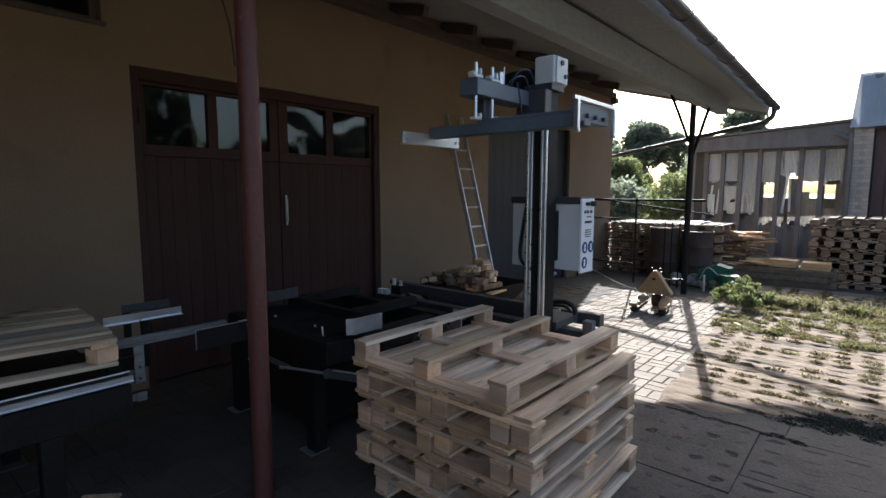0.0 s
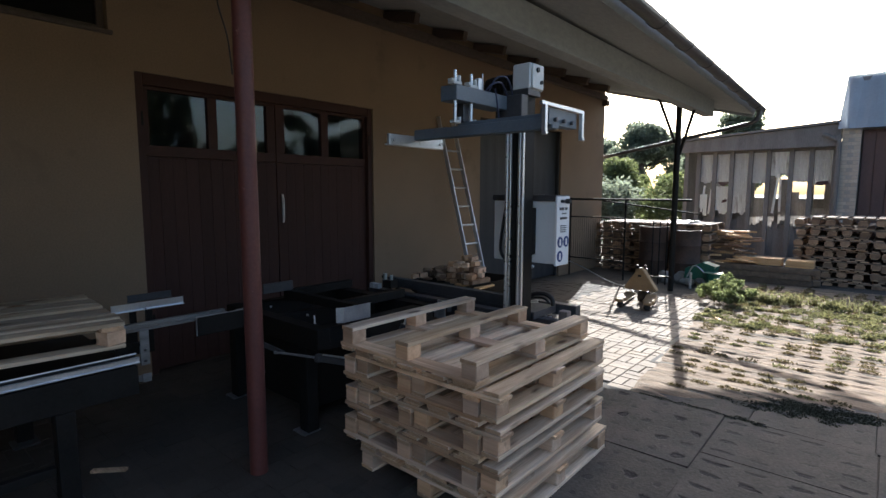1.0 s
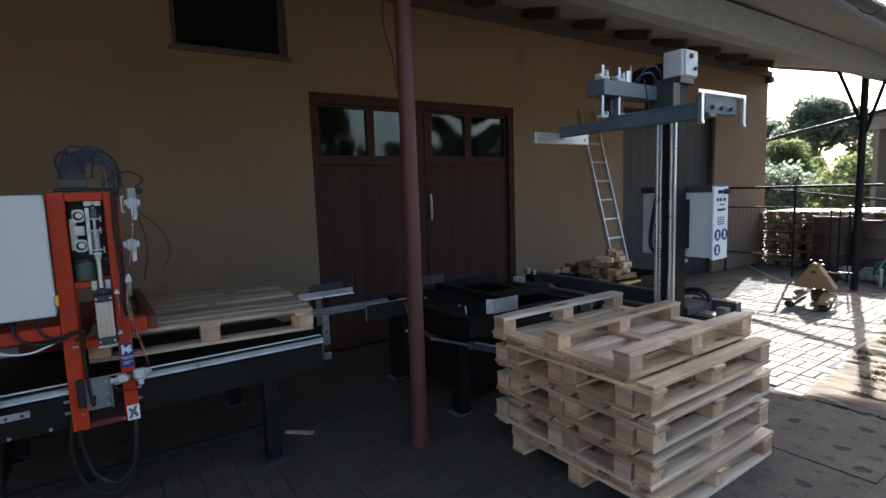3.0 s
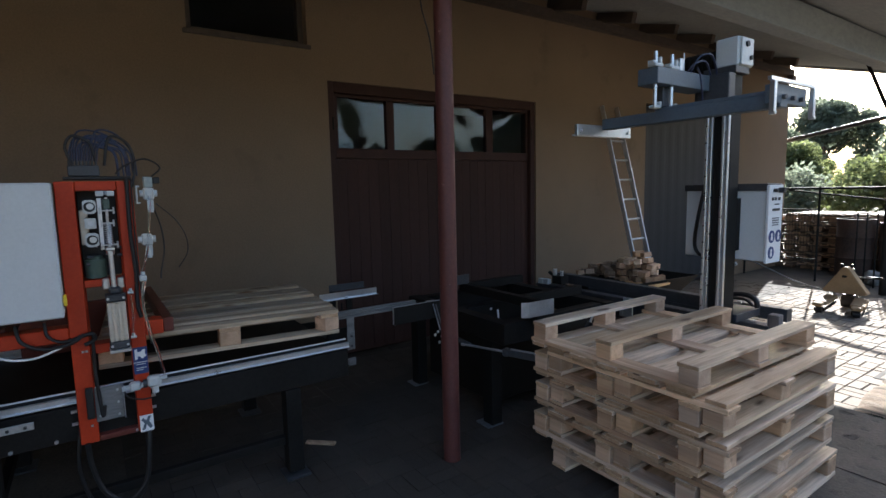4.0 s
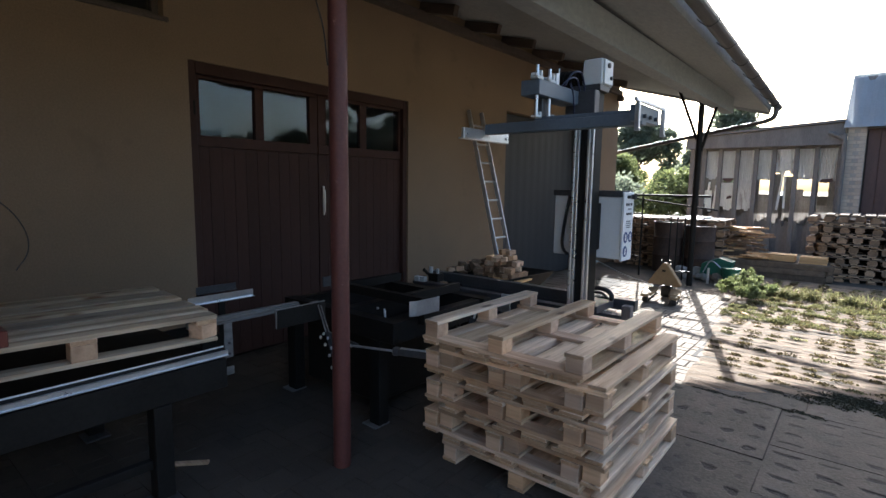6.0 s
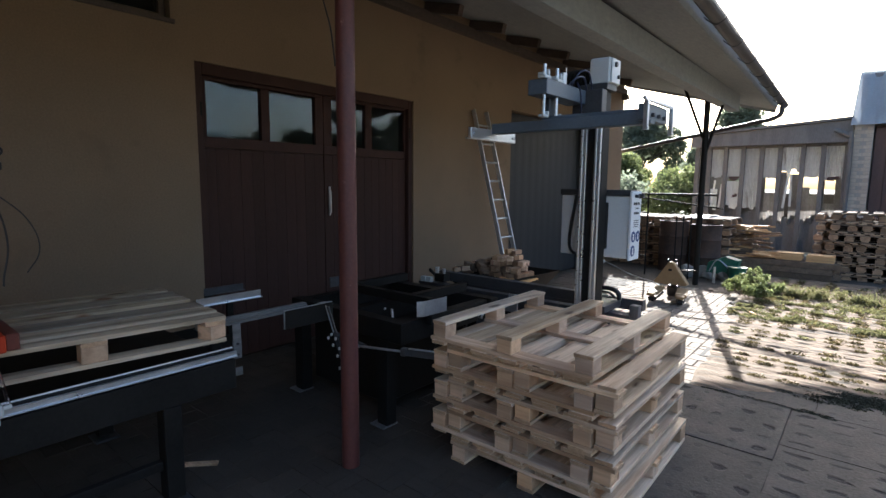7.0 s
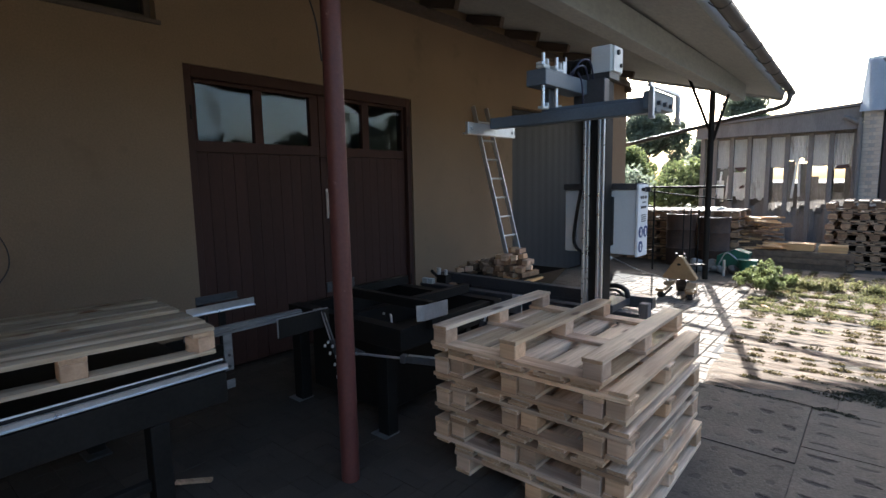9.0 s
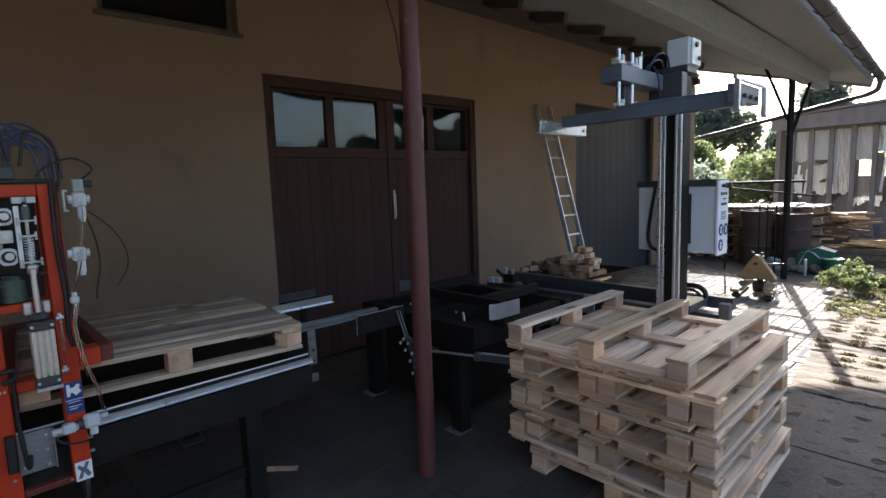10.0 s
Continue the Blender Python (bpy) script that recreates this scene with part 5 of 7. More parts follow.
lpart("rail_motor", DARK_STEEL, (-3.52, -3.4, 3.36, 3.46, 0.72, 0.80))
bm = B()
rod(bm, (-3.5, 3.38, 0.80), (-3.5, 3.38, 0.86), 0.02, 10)
part("rail_fitting", bm, ZINC, lift)
bm = B()
rod(bm, (-3.43, 3.4, 0.80), (-3.43, 3.4, 0.845), 0.016, 10)
part("rail_fitting", bm, ZINC, lift)
lpart("rail_box", FRAME_STEEL, (-2.75, -2.6, 3.28, 3.34, 0.62, 0.72), lab="grey bracket on the rail")
# mast
MX0, MX1, MY0, MY1, MZ = -1.905, -1.745, 3.12, 3.25, 2.345
mast = lpart("mast", DARK_STEEL, (MX0, MX1, MY0 + 0.012, MY1, 0.42, MZ), lab="dark mast column")
lpart("mast_foot", FRAME_STEEL, (MX0 - 0.04, MX1 + 0.02, 3.26, 3.6, 0.705, 0.76))
for x0, x1 in ((MX0 + 0.003, MX0 + 0.05), (MX1 - 0.05, MX1 - 0.003)):
    gr = lpart("guide_rail", ALU, (x0 + 0.0185, x1 - 0.0185, MY0 - 0.004, MY0 + 0.011, 0.45, MZ - 0.06), lab="bright aluminium linear guide", parent=mast)
    for xa in (x0, x1 - 0.018):
        lpart("rail_edge", ALU, (xa, xa + 0.018, MY0 - 0.012, MY0 + 0.011, 0.45, MZ - 0.06), parent=gr)
for k in range(16):
    bm = B()
    rod(bm, (MX0 + 0.012, MY0 - 0.016, 0.6 + k * 0.11), (MX0 + 0.012, MY0 - 0.012, 0.6 + k * 0.11), 0.005, 6)
    part("bolt", bm, DARK_STEEL, mast)
lpart("mast_head", FRAME_STEEL, (MX0 - 0.02, MX1 + 0.03, MY0 - 0.02, MY1 + 0.02, MZ + 0.001, MZ + 0.045), parent=mast)
lpart("motor_box", CAB_GREY, (-1.86, -1.715, 3.12, 3.31, MZ + 0.046, MZ + 0.225), lab="pale grey drive box on the mast head", bev=0.008)
lpart("box_cover", PLASTIC_W, (-1.714, -1.702, 3.14, 3.29, MZ + 0.05, MZ + 0.22), lab="white side cover", bev=0.005)
bm = B()
rod(bm, (-1.702, 3.2, MZ + 0.18), (-1.69, 3.2, MZ + 0.18), 0.018, 12)
part("knob", bm, SIGN_BLACK, lift)
bm = B()
rod(bm, (-1.702, 3.25, MZ + 0.1), (-1.69, 3.25, MZ + 0.1), 0.014, 12)
part("knob", bm, SIGN_BLACK, lift)
bm = B()
rod(bm, (-2.14, 3.23, MZ + 0.11), (-1.861, 3.23, MZ + 0.11), 0.07, 18)
mot = part("motor", bm, DARK_STEEL, lift, "black finned drive motor", True)
for k in range(7):
    bm = B()
    rod(bm, (-2.1 + k * 0.03, 3.23, MZ + 0.11), (-2.088 + k * 0.03, 3.23, MZ + 0.11), 0.077, 18)
    part("fin", bm, DARK_STEEL, mot)
# control cabinet on the mast
CB = (-2.13, -1.585, 3.30, 3.49)
ctl = lpart("control_cabinet", CAB_GREY, (CB[0], CB[1], CB[2], CB[3], 1.135, 1.60), lab="light grey control cabinet", bev=0.006)
lpart("cabinet_hood", FRAME_STEEL, (CB[0] - 0.01, CB[1] + 0.005, CB[2] - 0.012, CB[3], 1.601, 1.645), parent=ctl)
lpart("cabinet_bracket", DARK_STEEL, (MX0, MX1, 3.251, 3.299, 1.2, 1.55), parent=ctl)
pn = lpart("operator_panel", WHITE, (-1.583, -1.565, 3.285, 3.475, 1.125, 1.635), lab="white operator panel with switches and blue signs", bev=0.003)
bm = B()
rod(bm, (-1.565, 3.345, 1.6), (-1.54, 3.345, 1.6), 0.012, 12)
part("push_button", bm, SIGN_BLACK, pn)
bm = B()
rod(bm, (-1.565, 3.42, 1.6), (-1.53, 3.42, 1.6), 0.018, 12)
part("push_button", bm, SIGN_BLACK, pn)
for y, z, w, h in ((3.33, 1.545, 0.012, 0.02), (3.37, 1.545, 0.012, 0.02), (3.42, 1.545, 0.014, 0.02), (3.39, 1.475, 0.04, 0.016), (3.34, 1.475, 0.01, 0.016), (3.39, 1.51, 0.03, 0.008), (3.38, 1.42, 0.045, 0.006), (3.38, 1.405, 0.045, 0.006), (3.38, 1.39, 0.045, 0.006), (3.38, 1.375, 0.04, 0.006)):
    bm = B()
    box(bm, -1.5645, -1.561, y - w, y + w, z - h / 2, z + h / 2)
    part("switch_mark", bm, SIGN_BLACK if z > 1.43 else FRAME_STEEL, pn)
for y, z in ((3.338, 1.30), (3.43, 1.30), (3.338, 1.195)):
    bm = B()
    rod(bm, (-1.5645, y, z), (-1.5625, y, z), 0.041, 24)
    sg = part("blue_sign", bm, BLUE_SIGN, pn, "round blue mandatory sign with a white pictogram")
    bm = B()
    rod(bm, (-1.5624, y, z + 0.012), (-1.5615, y, z + 0.012), 0.012, 12)
    box(bm, -1.5624, -1.5615, y - 0.012, y + 0.012, z - 0.025, z)
    part("pictogram", bm, WHITE, sg)
for pts, r in (
    ([(-2.0, 3.29, 1.6), (-2.02, 3.26, 1.4), (-2.03, 3.25, 1.22), (-1.98, 3.25, 1.15), (-1.92, 3.26, 1.2), (-1.91, 3.28, 1.6)], 0.012),
    ([(-1.95, 3.55, 0.78), (-1.9, 3.55, 0.835), (-1.8, 3.55, 0.85), (-1.735, 3.55, 0.82), (-1.722, 3.55, 0.765)], 0.019),
    ([(-2.0, 3.56, 0.76), (-1.92, 3.57, 0.8), (-1.82, 3.57, 0.81), (-1.76, 3.57, 0.77)], 0.01),
):
    bm = B()
    tube(bm, pts, r, 8, 8)
    part("cable", bm, BLACK_RUBBER, lift, "black cable")
bm = B()
bar(bm, (-1.8, 3.28, 0.761), (-1.8, 3.28, 1.0), 0.014, 0.018)
bar(bm, (-1.8, 3.28, 1.0), (-1.765, 3.28, 1.1), 0.012, 0.016)
lv = part("lever", bm, FRAME_STEEL, lift)
bm = B()
rod(bm, (-1.768, 3.272, 1.1), (-1.745, 3.272, 1.112), 0.011, 10)
part("lever_knob", bm, PLASTIC_W, lv, "white lever knob")
bm = B()
bar(bm, (-1.8, 3.27, 0.83), (-1.7, 3.27, 0.85), 0.012, 0.016)
part("clamp_arm", bm, ZINC, lift)
lpart("air_unit", BLACK_RUBBER, (-1.84, -1.69, 3.46, 3.58, 0.57, 0.66), lab="black air service unit", bev=0.008)
for k in range(4):
    bm = B()
    rod(bm, (-1.825 + k * 0.038, 3.49, 0.66), (-1.825 + k * 0.038, 3.49, 0.69), 0.012, 10)
    part("fitting", bm, ZINC, lift)
lpart("unit_shelf", DARK_STEEL, (-1.85, -1.62, 3.445, 3.615, 0.54, 0.569))
# carriage, arm and gripper, raised
lpart("carriage", FRAME_STEEL, (MX0 - 0.03, MX1 + 0.03, MY0 - 0.10, MY0 - 0.018, 2.12, 2.34), bev=0.005)
arm = lpart("arm", GREY_STEEL, (-1.97, -1.835, 2.46, 3.019, 2.24, 2.335), lab="slate blue box arm", bev=0.004)
for y in (2.48, 2.645):
    bm = B()
    rod(bm, (-1.865, y, 2.115), (-1.865, y, 2.425), 0.011, 12)
    r = part("adjuster_rod", bm, ALU, lift, "bright adjusting rod")
    bm = B()
    box(bm, -1.892, -1.838, y - 0.04, y + 0.04, 2.336, 2.355, 0.003)
    box(bm, -1.892, -1.848, y + 0.022, y + 0.042, 2.34, 2.395, 0.003)
    box(bm, -1.885, -1.845, y - 0.05, y - 0.02, 2.35, 2.368, 0.003)
    part("clamp", bm, PLASTIC_W, r, "white clamp")
    bm = B()
    box(bm, -1.885, -1.845, y - 0.03, y + 0.04, 2.1, 2.116, 0.003)
    box(bm, -1.885, -1.845, y + 0.025, y + 0.04, 2.1, 2.14, 0.003)
    part("foot", bm, PLASTIC_W, r)
bm = B()
rod(bm, (-1.865, 2.77, 2.33), (-1.865, 2.77, 2.45), 0.005, 8)
box(bm, -1.885, -1.845, 2.7, 2.74, 2.336, 2.41, 0.003)
part("sensor_post", bm, ZINC, lift)
for pts in (
    [(-1.84, 2.8, 2.33), (-1.8, 2.83, 2.42), (-1.78, 2.92, 2.44), (-1.79, 3.0, 2.38), (-1.8, 3.04, 2.3)],
    [(-1.82, 2.85, 2.36), (-1.77, 2.8, 2.28), (-1.78, 2.84, 2.16), (-1.82, 2.9, 2.1)],
    [(-1.85, 2.76, 2.32), (-1.81, 2.8, 2.38), (-1.8, 2.9, 2.4), (-1.81, 2.98, 2.33)],
):
    bm = B()
    tube(bm, pts, 0.006, 6, 8)
    part("air_tube", bm, BLUE_TUBE, lift, "blue air tube")
beam = lpart("gripper_beam", GREY_STEEL, (-2.34, -1.24, 2.6, 2.68, 2.03, 2.1), lab="grey gripper beam across the pallet", bev=0.004)
lpart("beam_top", GREY_STEEL, (-1.95, -1.3, 2.61, 2.67, 2.101, 2.122), parent=beam)
lpart("beam_hanger", FRAME_STEEL, (-1.94, -1.885, 2.59, 2.69, 2.1225, 2.239), parent=beam)
jaw = lpart("gripper_jaw", ALU, (-2.365, -2.341, 2.36, 2.92, 1.985, 2.06), (-2.39, -2.366, 2.36, 2.92, 1.985, 1.995), lab="aluminium angle jaw", bev=0.002)
bm = B()
for y in (2.4, 2.88):
    rod(bm, (-2.34, y, 2.02), (-2.33, y, 2.02), 0.01, 8)
part("bolt", bm, ZINC, jaw)
jaw = lpart("gripper_jaw", ALU, (-1.24, -1.22, 2.45, 2.96, 2.146, 2.166), (-1.24, -1.215, 2.475, 2.5, 2.0, 2.1455), (-1.24, -1.21, 2.475, 2.5, 1.985, 2.0), (-1.24, -1.215, 2.925, 2.95, 2.0, 2.1455), (-1.24, -1.21, 2.925, 2.95, 1.985, 2.0), lab="pair of aluminium hooks on a cross bar", bev=0.002)
lpart("jaw_carrier", GREY_STEEL, (-1.30, -1.241, 2.56, 2.9, 2.05, 2.144), parent=jaw)
for y in (2.62, 2.72, 2.82):
    bm = B()
    rod(bm, (-1.24, y, 2.08), (-1.222, y, 2.08), 0.012, 10)
    part("jaw_valve", bm, FRAME_STEEL, jaw)

# ---- barrow with offcuts and ladder ----
bar_t = thing("wheelbarrow", (-3.55, 4.6, 0), "black wheelbarrow heaped with small wooden offcuts beside the wall", "wheelbarrow")
bm = B()
o0 = [(-3.95, 4.05), (-3.2, 4.05), (-3.1, 5.25), (-4.05, 5.25)]
lo = [(-3.85, 4.3), (-3.3, 4.3), (-3.25, 5.0), (-3.9, 5.0)]
rim = [bm.verts.new((x, y, 0.64)) for x, y in o0]
rin = [bm.verts.new((x + (0.02 if x < -3.5 else -0.02), y + (0.02 if y < 4.6 else -0.02), 0.64)) for x, y in o0]
bt = [bm.verts.new((x, y, 0.4)) for x, y in lo]
bti = [bm.verts.new((x, y, 0.415)) for x, y in lo]
for i in range(4):
    j = (i + 1) % 4
    bm.faces.new((rim[i], rim[j], bt[j], bt[i]))
    bm.faces.new((rin[j], rin[i], bti[i], bti[j]))
    bm.faces.new((rim[j], rim[i], rin[i], rin[j]))
bm.faces.new(bt)
bm.faces.new(bti[::-1])
part("tray", bm, DARK_STEEL, bar_t)
for x in (-3.85, -3.3):
    bm = B()
    tube(bm, [(x, 5.3, 0.3), (x, 4.7, 0.38), (x, 4.2, 0.42), (x - 0.02, 3.9, 0.6), (x - 0.03, 3.7, 0.75)], 0.018, 8)
    part("handle", bm, DARK_STEEL, bar_t)
    bm = B()
    tube(bm, [(x, 4.35, 0.4), (x, 4.3, 0.2), (x, 4.3, 0.0)], 0.016, 8)
    part("leg", bm, DARK_STEEL, bar_t)
bm = B()
rod(bm, (-3.63, 5.3, 0.2), (-3.53, 5.3, 0.2), 0.2, 20)
part("wheel", bm, BLACK_RUBBER, bar_t)
rb = random.Random(21)
OFFCUT = "small sawn wooden block lying in the barrow heap"


def offcut(x, y, zz, sx, sy, sz, material, tilt, turn_z):
    bm = B()
    box(bm, -sx, sx, -sy, sy, -sz, sz, 0.003, pose(x, y, zz, rb.uniform(-tilt, tilt), rb.uniform(-tilt, tilt), turn_z))
    solo("wood_offcut", bm, material, OFFCUT, "wood block", "offcuts in the barrow")


# tidy courses of pale blocks at the open end, loose darker ones sliding off behind
for lay in range(5):
    for k in range(6 - lay):
        for row in range(2):
            x = -3.24 - 0.085 * k - 0.022 * lay - (0.05 if lay > 2 else 0)
            if rb.random() < 0.14 * (lay > 1):
                continue
            offcut(x + rb.uniform(-0.012, 0.012), 4.5 + 0.17 * row + rb.uniform(-0.02, 0.02), 0.65 + 0.062 * lay, rb.uniform(0.03, 0.041), rb.uniform(0.05, 0.08), rb.uniform(0.024, 0.031), (WOOD_X, WOOD_BLOCK, OLD_BLOCK)[rb.randrange(3)], 7, rb.uniform(-28, 28))
for k in range(46):
    u, v = rb.random(), rb.uniform(-1, 1)
    x = -3.62 - 0.5 * u
    offcut(x, 4.72 + 0.34 * v, 0.6 + (0.22 - 0.16 * u) * rb.uniform(0.3, 1.0), rb.uniform(0.03, 0.06), rb.uniform(0.045, 0.08), rb.uniform(0.022, 0.038), OLD_WOOD if k % 4 else WOOD_BLOCK, 20, rb.uniform(-50, 50))
bm = B()
box(bm, -0.17, 0.17, -0.16, 0.16, -0.01, 0.01, 0.003, pose(-3.29, 4.58, 0.608, 0, 3, 4))
solo("board", bm, SAWN, "pale board lying under the stacked offcuts in the barrow", "board")
lad = thing("ladder", (-4.0, 5.68, 0), "aluminium ladder leaning against the plaster wall", "ladder")
for y0, y1 in ((5.54, 5.50), (5.86, 5.81)):
    bm = B()
    bar(bm, (-3.96, y0, 0.0), (-4.66, y1, 2.72), 0.025, 0.06, 0.003)
    part("stile", bm, ZINC, lad)
for k in range(10):
    f = (k + 0.6) / 10.4
    bm = B()
    rod(bm, (-3.96 - 0.7 * f, 5.54 - 0.04 * f + 0.012, 2.72 * f), (-3.96 - 0.7 * f, 5.86 - 0.05 * f - 0.012, 2.72 * f), 0.014, 8)
    part("rung", bm, ZINC, lad)
for x, y, a, l in ((-3.16, 0.82, 12, 0.1),):
    bm = B()
    box(bm, -l, l, -0.018, 0.018, 0.0, 0.016, 0.002, pose(x, y, 0.003, rz=a + 35))
    solo("wood_offcut", bm, WOOD_X, "thin pine offcut lying on the dark paving", "wood offcut", "offcuts on the floor")

# ---- fence in front of the wall corner ----
fen = thing("fence", (-3.6, 9.6, 0), "dark tubular fence with wire mesh and a slanting rail", "fence")
FY = 9.6
for x in (-4.66, -3.53, -2.62):
    bm = B()
    rod(bm, (x, FY, -0.03), (x, FY, 1.56), 0.017, 8)
    part("post", bm, DARK_STEEL, fen)
for z in (1.18, 1.53, 0.35):
    bm = B()
    rod(bm, (-4.69, FY, z), (-2.36 if z > 1.5 else -3.52, FY, z), 0.021 if z > 1.5 else 0.012, 8)
    part("rail", bm, DARK_STEEL, fen)
for k in range(25):
    bm = B()
    x = -4.67 + k * 0.045
    rod(bm, (x, FY, 0.3), (x, FY, 1.19), 0.0028, 5)
    part("wire", bm, DARK_STEEL, fen)
bm = B()
rod(bm, (-4.0, FY + 0.04, 1.505), (-2.24, FY + 0.04, 1.29), 0.014, 8)
part("slanting_rail", bm, DARK_STEEL, fen, "thin rail slanting down")
for x in (-3.0, -2.88, -2.75):
    bm = B()
    rod(bm, (x, FY, -0.03), (x, FY, 1.14), 0.012, 8)
    part("baluster", bm, DARK_STEEL, fen)

# ---- pallet truck ----
pj = thing("pallet_truck", (-2.45, 7.5, 0), "worn yellow pallet truck with triangular body on sunlit pavers", "pallet truck")
bm = B()
prism(bm, [(-2.715, 0.235), (-2.7, 0.215), (-2.25, 0.215), (-2.235, 0.235), (-2.455, 0.555), (-2.505, 0.555)], "y", 7.55, 7.68)
bmesh.ops.bevel(bm, geom=list(bm.edges), offset=0.01, segments=2, affect="EDGES")
body = part("body", bm, YELLOW_STEEL, pj)
bm = B()
box(bm, -2.505, -2.455, 7.545, 7.5495, 0.42, 0.45, 0.002)
part("type_plate", bm, DARK_STEEL, body)
for p0, p1 in (((-2.62, 7.6, 0.15), (-2.6, 7.08, 0.12)), ((-2.3, 7.6, 0.15), (-2.2, 7.1, 0.12))):
    bm = B()
    d = (Vector(p1) - Vector(p0)).normalized()
    bar(bm, p0, Vector(p1) - d * 0.1, 0.15, 0.05, 0.012)
    bar(bm, Vector(p1) - d * 0.101, p1, 0.11, 0.042, 0.012)
    fk = part("fork", bm, YELLOW_STEEL, pj)
    bm = B()
    c0 = Vector(p1) - d * 0.09 + Vector((0, 0, -0.078))
    s = Vector((d.y, -d.x, 0)) * 0.035
    rod(bm, c0 - s, c0 + s, 0.041, 16)
    part("roller", bm, BLACK_RUBBER, fk)
    bm = B()
    for k in (-1, 1):
        bar(bm, Vector(p0) + s * 1.5 * k + Vector((0, 0, -0.06)), c0 + s * 1.4 * k, 0.012, 0.035)
    part("strut", bm, DARK_STEEL, fk)
bm = B()
rod(bm, (-2.48, 7.76, 0.18), (-2.48, 7.76, 0.52), 0.045, 14)
part("pump", bm, DARK_STEEL, pj)
for x in (-2.535, -2.425):
    bm = B()
    rod(bm, (x, 7.62, 0.54), (x, 7.62, 0.59), 0.016, 8)
    part("lug", bm, DARK_STEEL, pj)
bm = B()
rod(bm, (-2.55, 7.78, 0.09), (-2.41, 7.78, 0.09), 0.09, 16)
part("steering_wheel", bm, BLACK_RUBBER, pj)
bm = B()
tube(bm, [(-2.48, 7.77, 0.42), (-2.48, 7.87, 0.4), (-2.46, 8.3, 0.32), (-2.44, 8.55, 0.3)], 0.016, 8)
bar(bm, (-2.54, 8.55, 0.3), (-2.34, 8.55, 0.3), 0.03, 0.03)
part("drawbar", bm, DARK_STEEL, pj)

# ---- things round the far post ----
bm = B()
bmesh.ops.create_cone(bm, cap_ends=True, segments=20, radius1=0.11, radius2=0.145, depth=0.26, matrix=Matrix.Translation((-1.98, 9.75, 0.13)))
bmesh.ops.create_cone(bm, cap_ends=True, segments=20, radius1=0.155, radius2=0.155, depth=0.02, matrix=Matrix.Translation((-1.98, 9.75, 0.265)))
solo("bucket", bm, GREEN_PLASTIC, "dark green plastic bucket standing by the weeds", "bucket", smooth=True)
wb = thing("handcart", (-2.25, 9.95, 0), "dark green tipped handcart tray beside the bucket", "handcart")
bm = B()
prism(bm, [(-2.5, 0.12), (-2.05, 0.08), (-1.98, 0.36), (-2.2, 0.42), (-2.48, 0.3)], "y", 9.85, 10.15)
part("tray", bm, GREEN_PLASTIC, wb)
bm = B()
tube(bm, [(-2.45, 9.84, 0.14), (-2.32, 9.83, 0.36), (-2.1, 9.82, 0.2)], 0.012, 6)
part("handle", bm, ZINC, wb)
bm = B()
rod(bm, (-2.25, 9.95, 0.08), (-2.25, 10.05, 0.08), 0.085, 14)
part("wheel", bm, BLACK_RUBBER, wb)
bm = B()
rod(bm, (-2.28, 9.45, 0.0), (-2.28, 9.45, 0.28), 0.022, 10)
solo("pipe_stub", bm, ZINC, "short pale pipe standing in the ground", "pipe")
rr_ = random.Random(8)
for k in range(14):
    x, y = -2.95 + rr_.uniform(0, 0.75), 9.85 + rr_.uniform(0, 0.3)
    s = rr_.uniform(0.06, 0.14)
    bm = B()
    bmesh.ops.create_icosphere(bm, subdivisions=2, radius=s, matrix=Matrix.Translation((x, y, s * 0.6)))
    for v in bm.verts:
        v.co += 0.35 * s * noise.noise_vector(v.co * 9)
    solo("rubble_stone", bm, MORTAR, "dark rubble stone beside the post", "stone", "rubble by the post")
bm = B()
tube(bm, [(-4.66, 9.4, 0.32), (-4.2, 9.3, 0.2), (-3.6, 9.0, 0.06), (-3.0, 8.6, 0.02), (-2.8, 8.2, 0.02)], 0.009, 6)
solo("hose", bm, ZINC, "pale thin hose trailing from the wall over the paving", "hose")
bm = B()
box(bm, -0.02, 0.02, -0.13, 0.13, 0, 0.02, 0.002, pose(-1.37, 7.35, 0.005, rz=30))
solo("wood_offcut", bm, SAWN, "pale wooden strip lying at the edge of the weeds", "wood offcut", "offcuts on the floor")

for x, y, h in ((-3.3, 10.55, 0.99), (-2.71, 10.6, 0.94)):
    bm = B()
    zs = [(-0.1, 0.27), (h * 0.3, 0.27), (h * 0.33, 0.285), (h * 0.36, 0.27), (h * 0.66, 0.27), (h * 0.69, 0.285), (h * 0.72, 0.27), (h - 0.02, 0.27), (h, 0.282)]
    zs += [(h, 0.265), (h - 0.025, 0.262)]
    rings = [[bm.verts.new((x + r_ * math.cos(k * math.pi / 12), y + r_ * math.sin(k * math.pi / 12), z_)) for k in range(24)] for z_, r_ in zs]
    for ra, rb in zip(rings, rings[1:]):
        for k in range(24):
            bm.faces.new((ra[k], ra[(k + 1) % 24], rb[(k + 1) % 24], rb[k]))
    bm.faces.new(rings[0][::-1])
    bm.faces.new(rings[-1])
    solo("steel_drum", bm, RUST, "dark rusty steel drum standing behind the fence", "drum", "drums behind the fence", smooth=True)

# ---- old pallets and timber behind ----
old_a = pallet("pallet", "weathered grey-brown pallet in a tall outdoor stack", OLD_WOOD, OLD_WOOD, OLD_BLOCK, 31, "weathered pallet stacks", 0.072)
old_b = pallet("pallet", "weathered grey-brown pallet turned over in a tall outdoor stack", OLD_WOOD, OLD_WOOD, OLD_BLOCK, 37, "weathered pallet stacks", 0.072)
ro = random.Random(5)
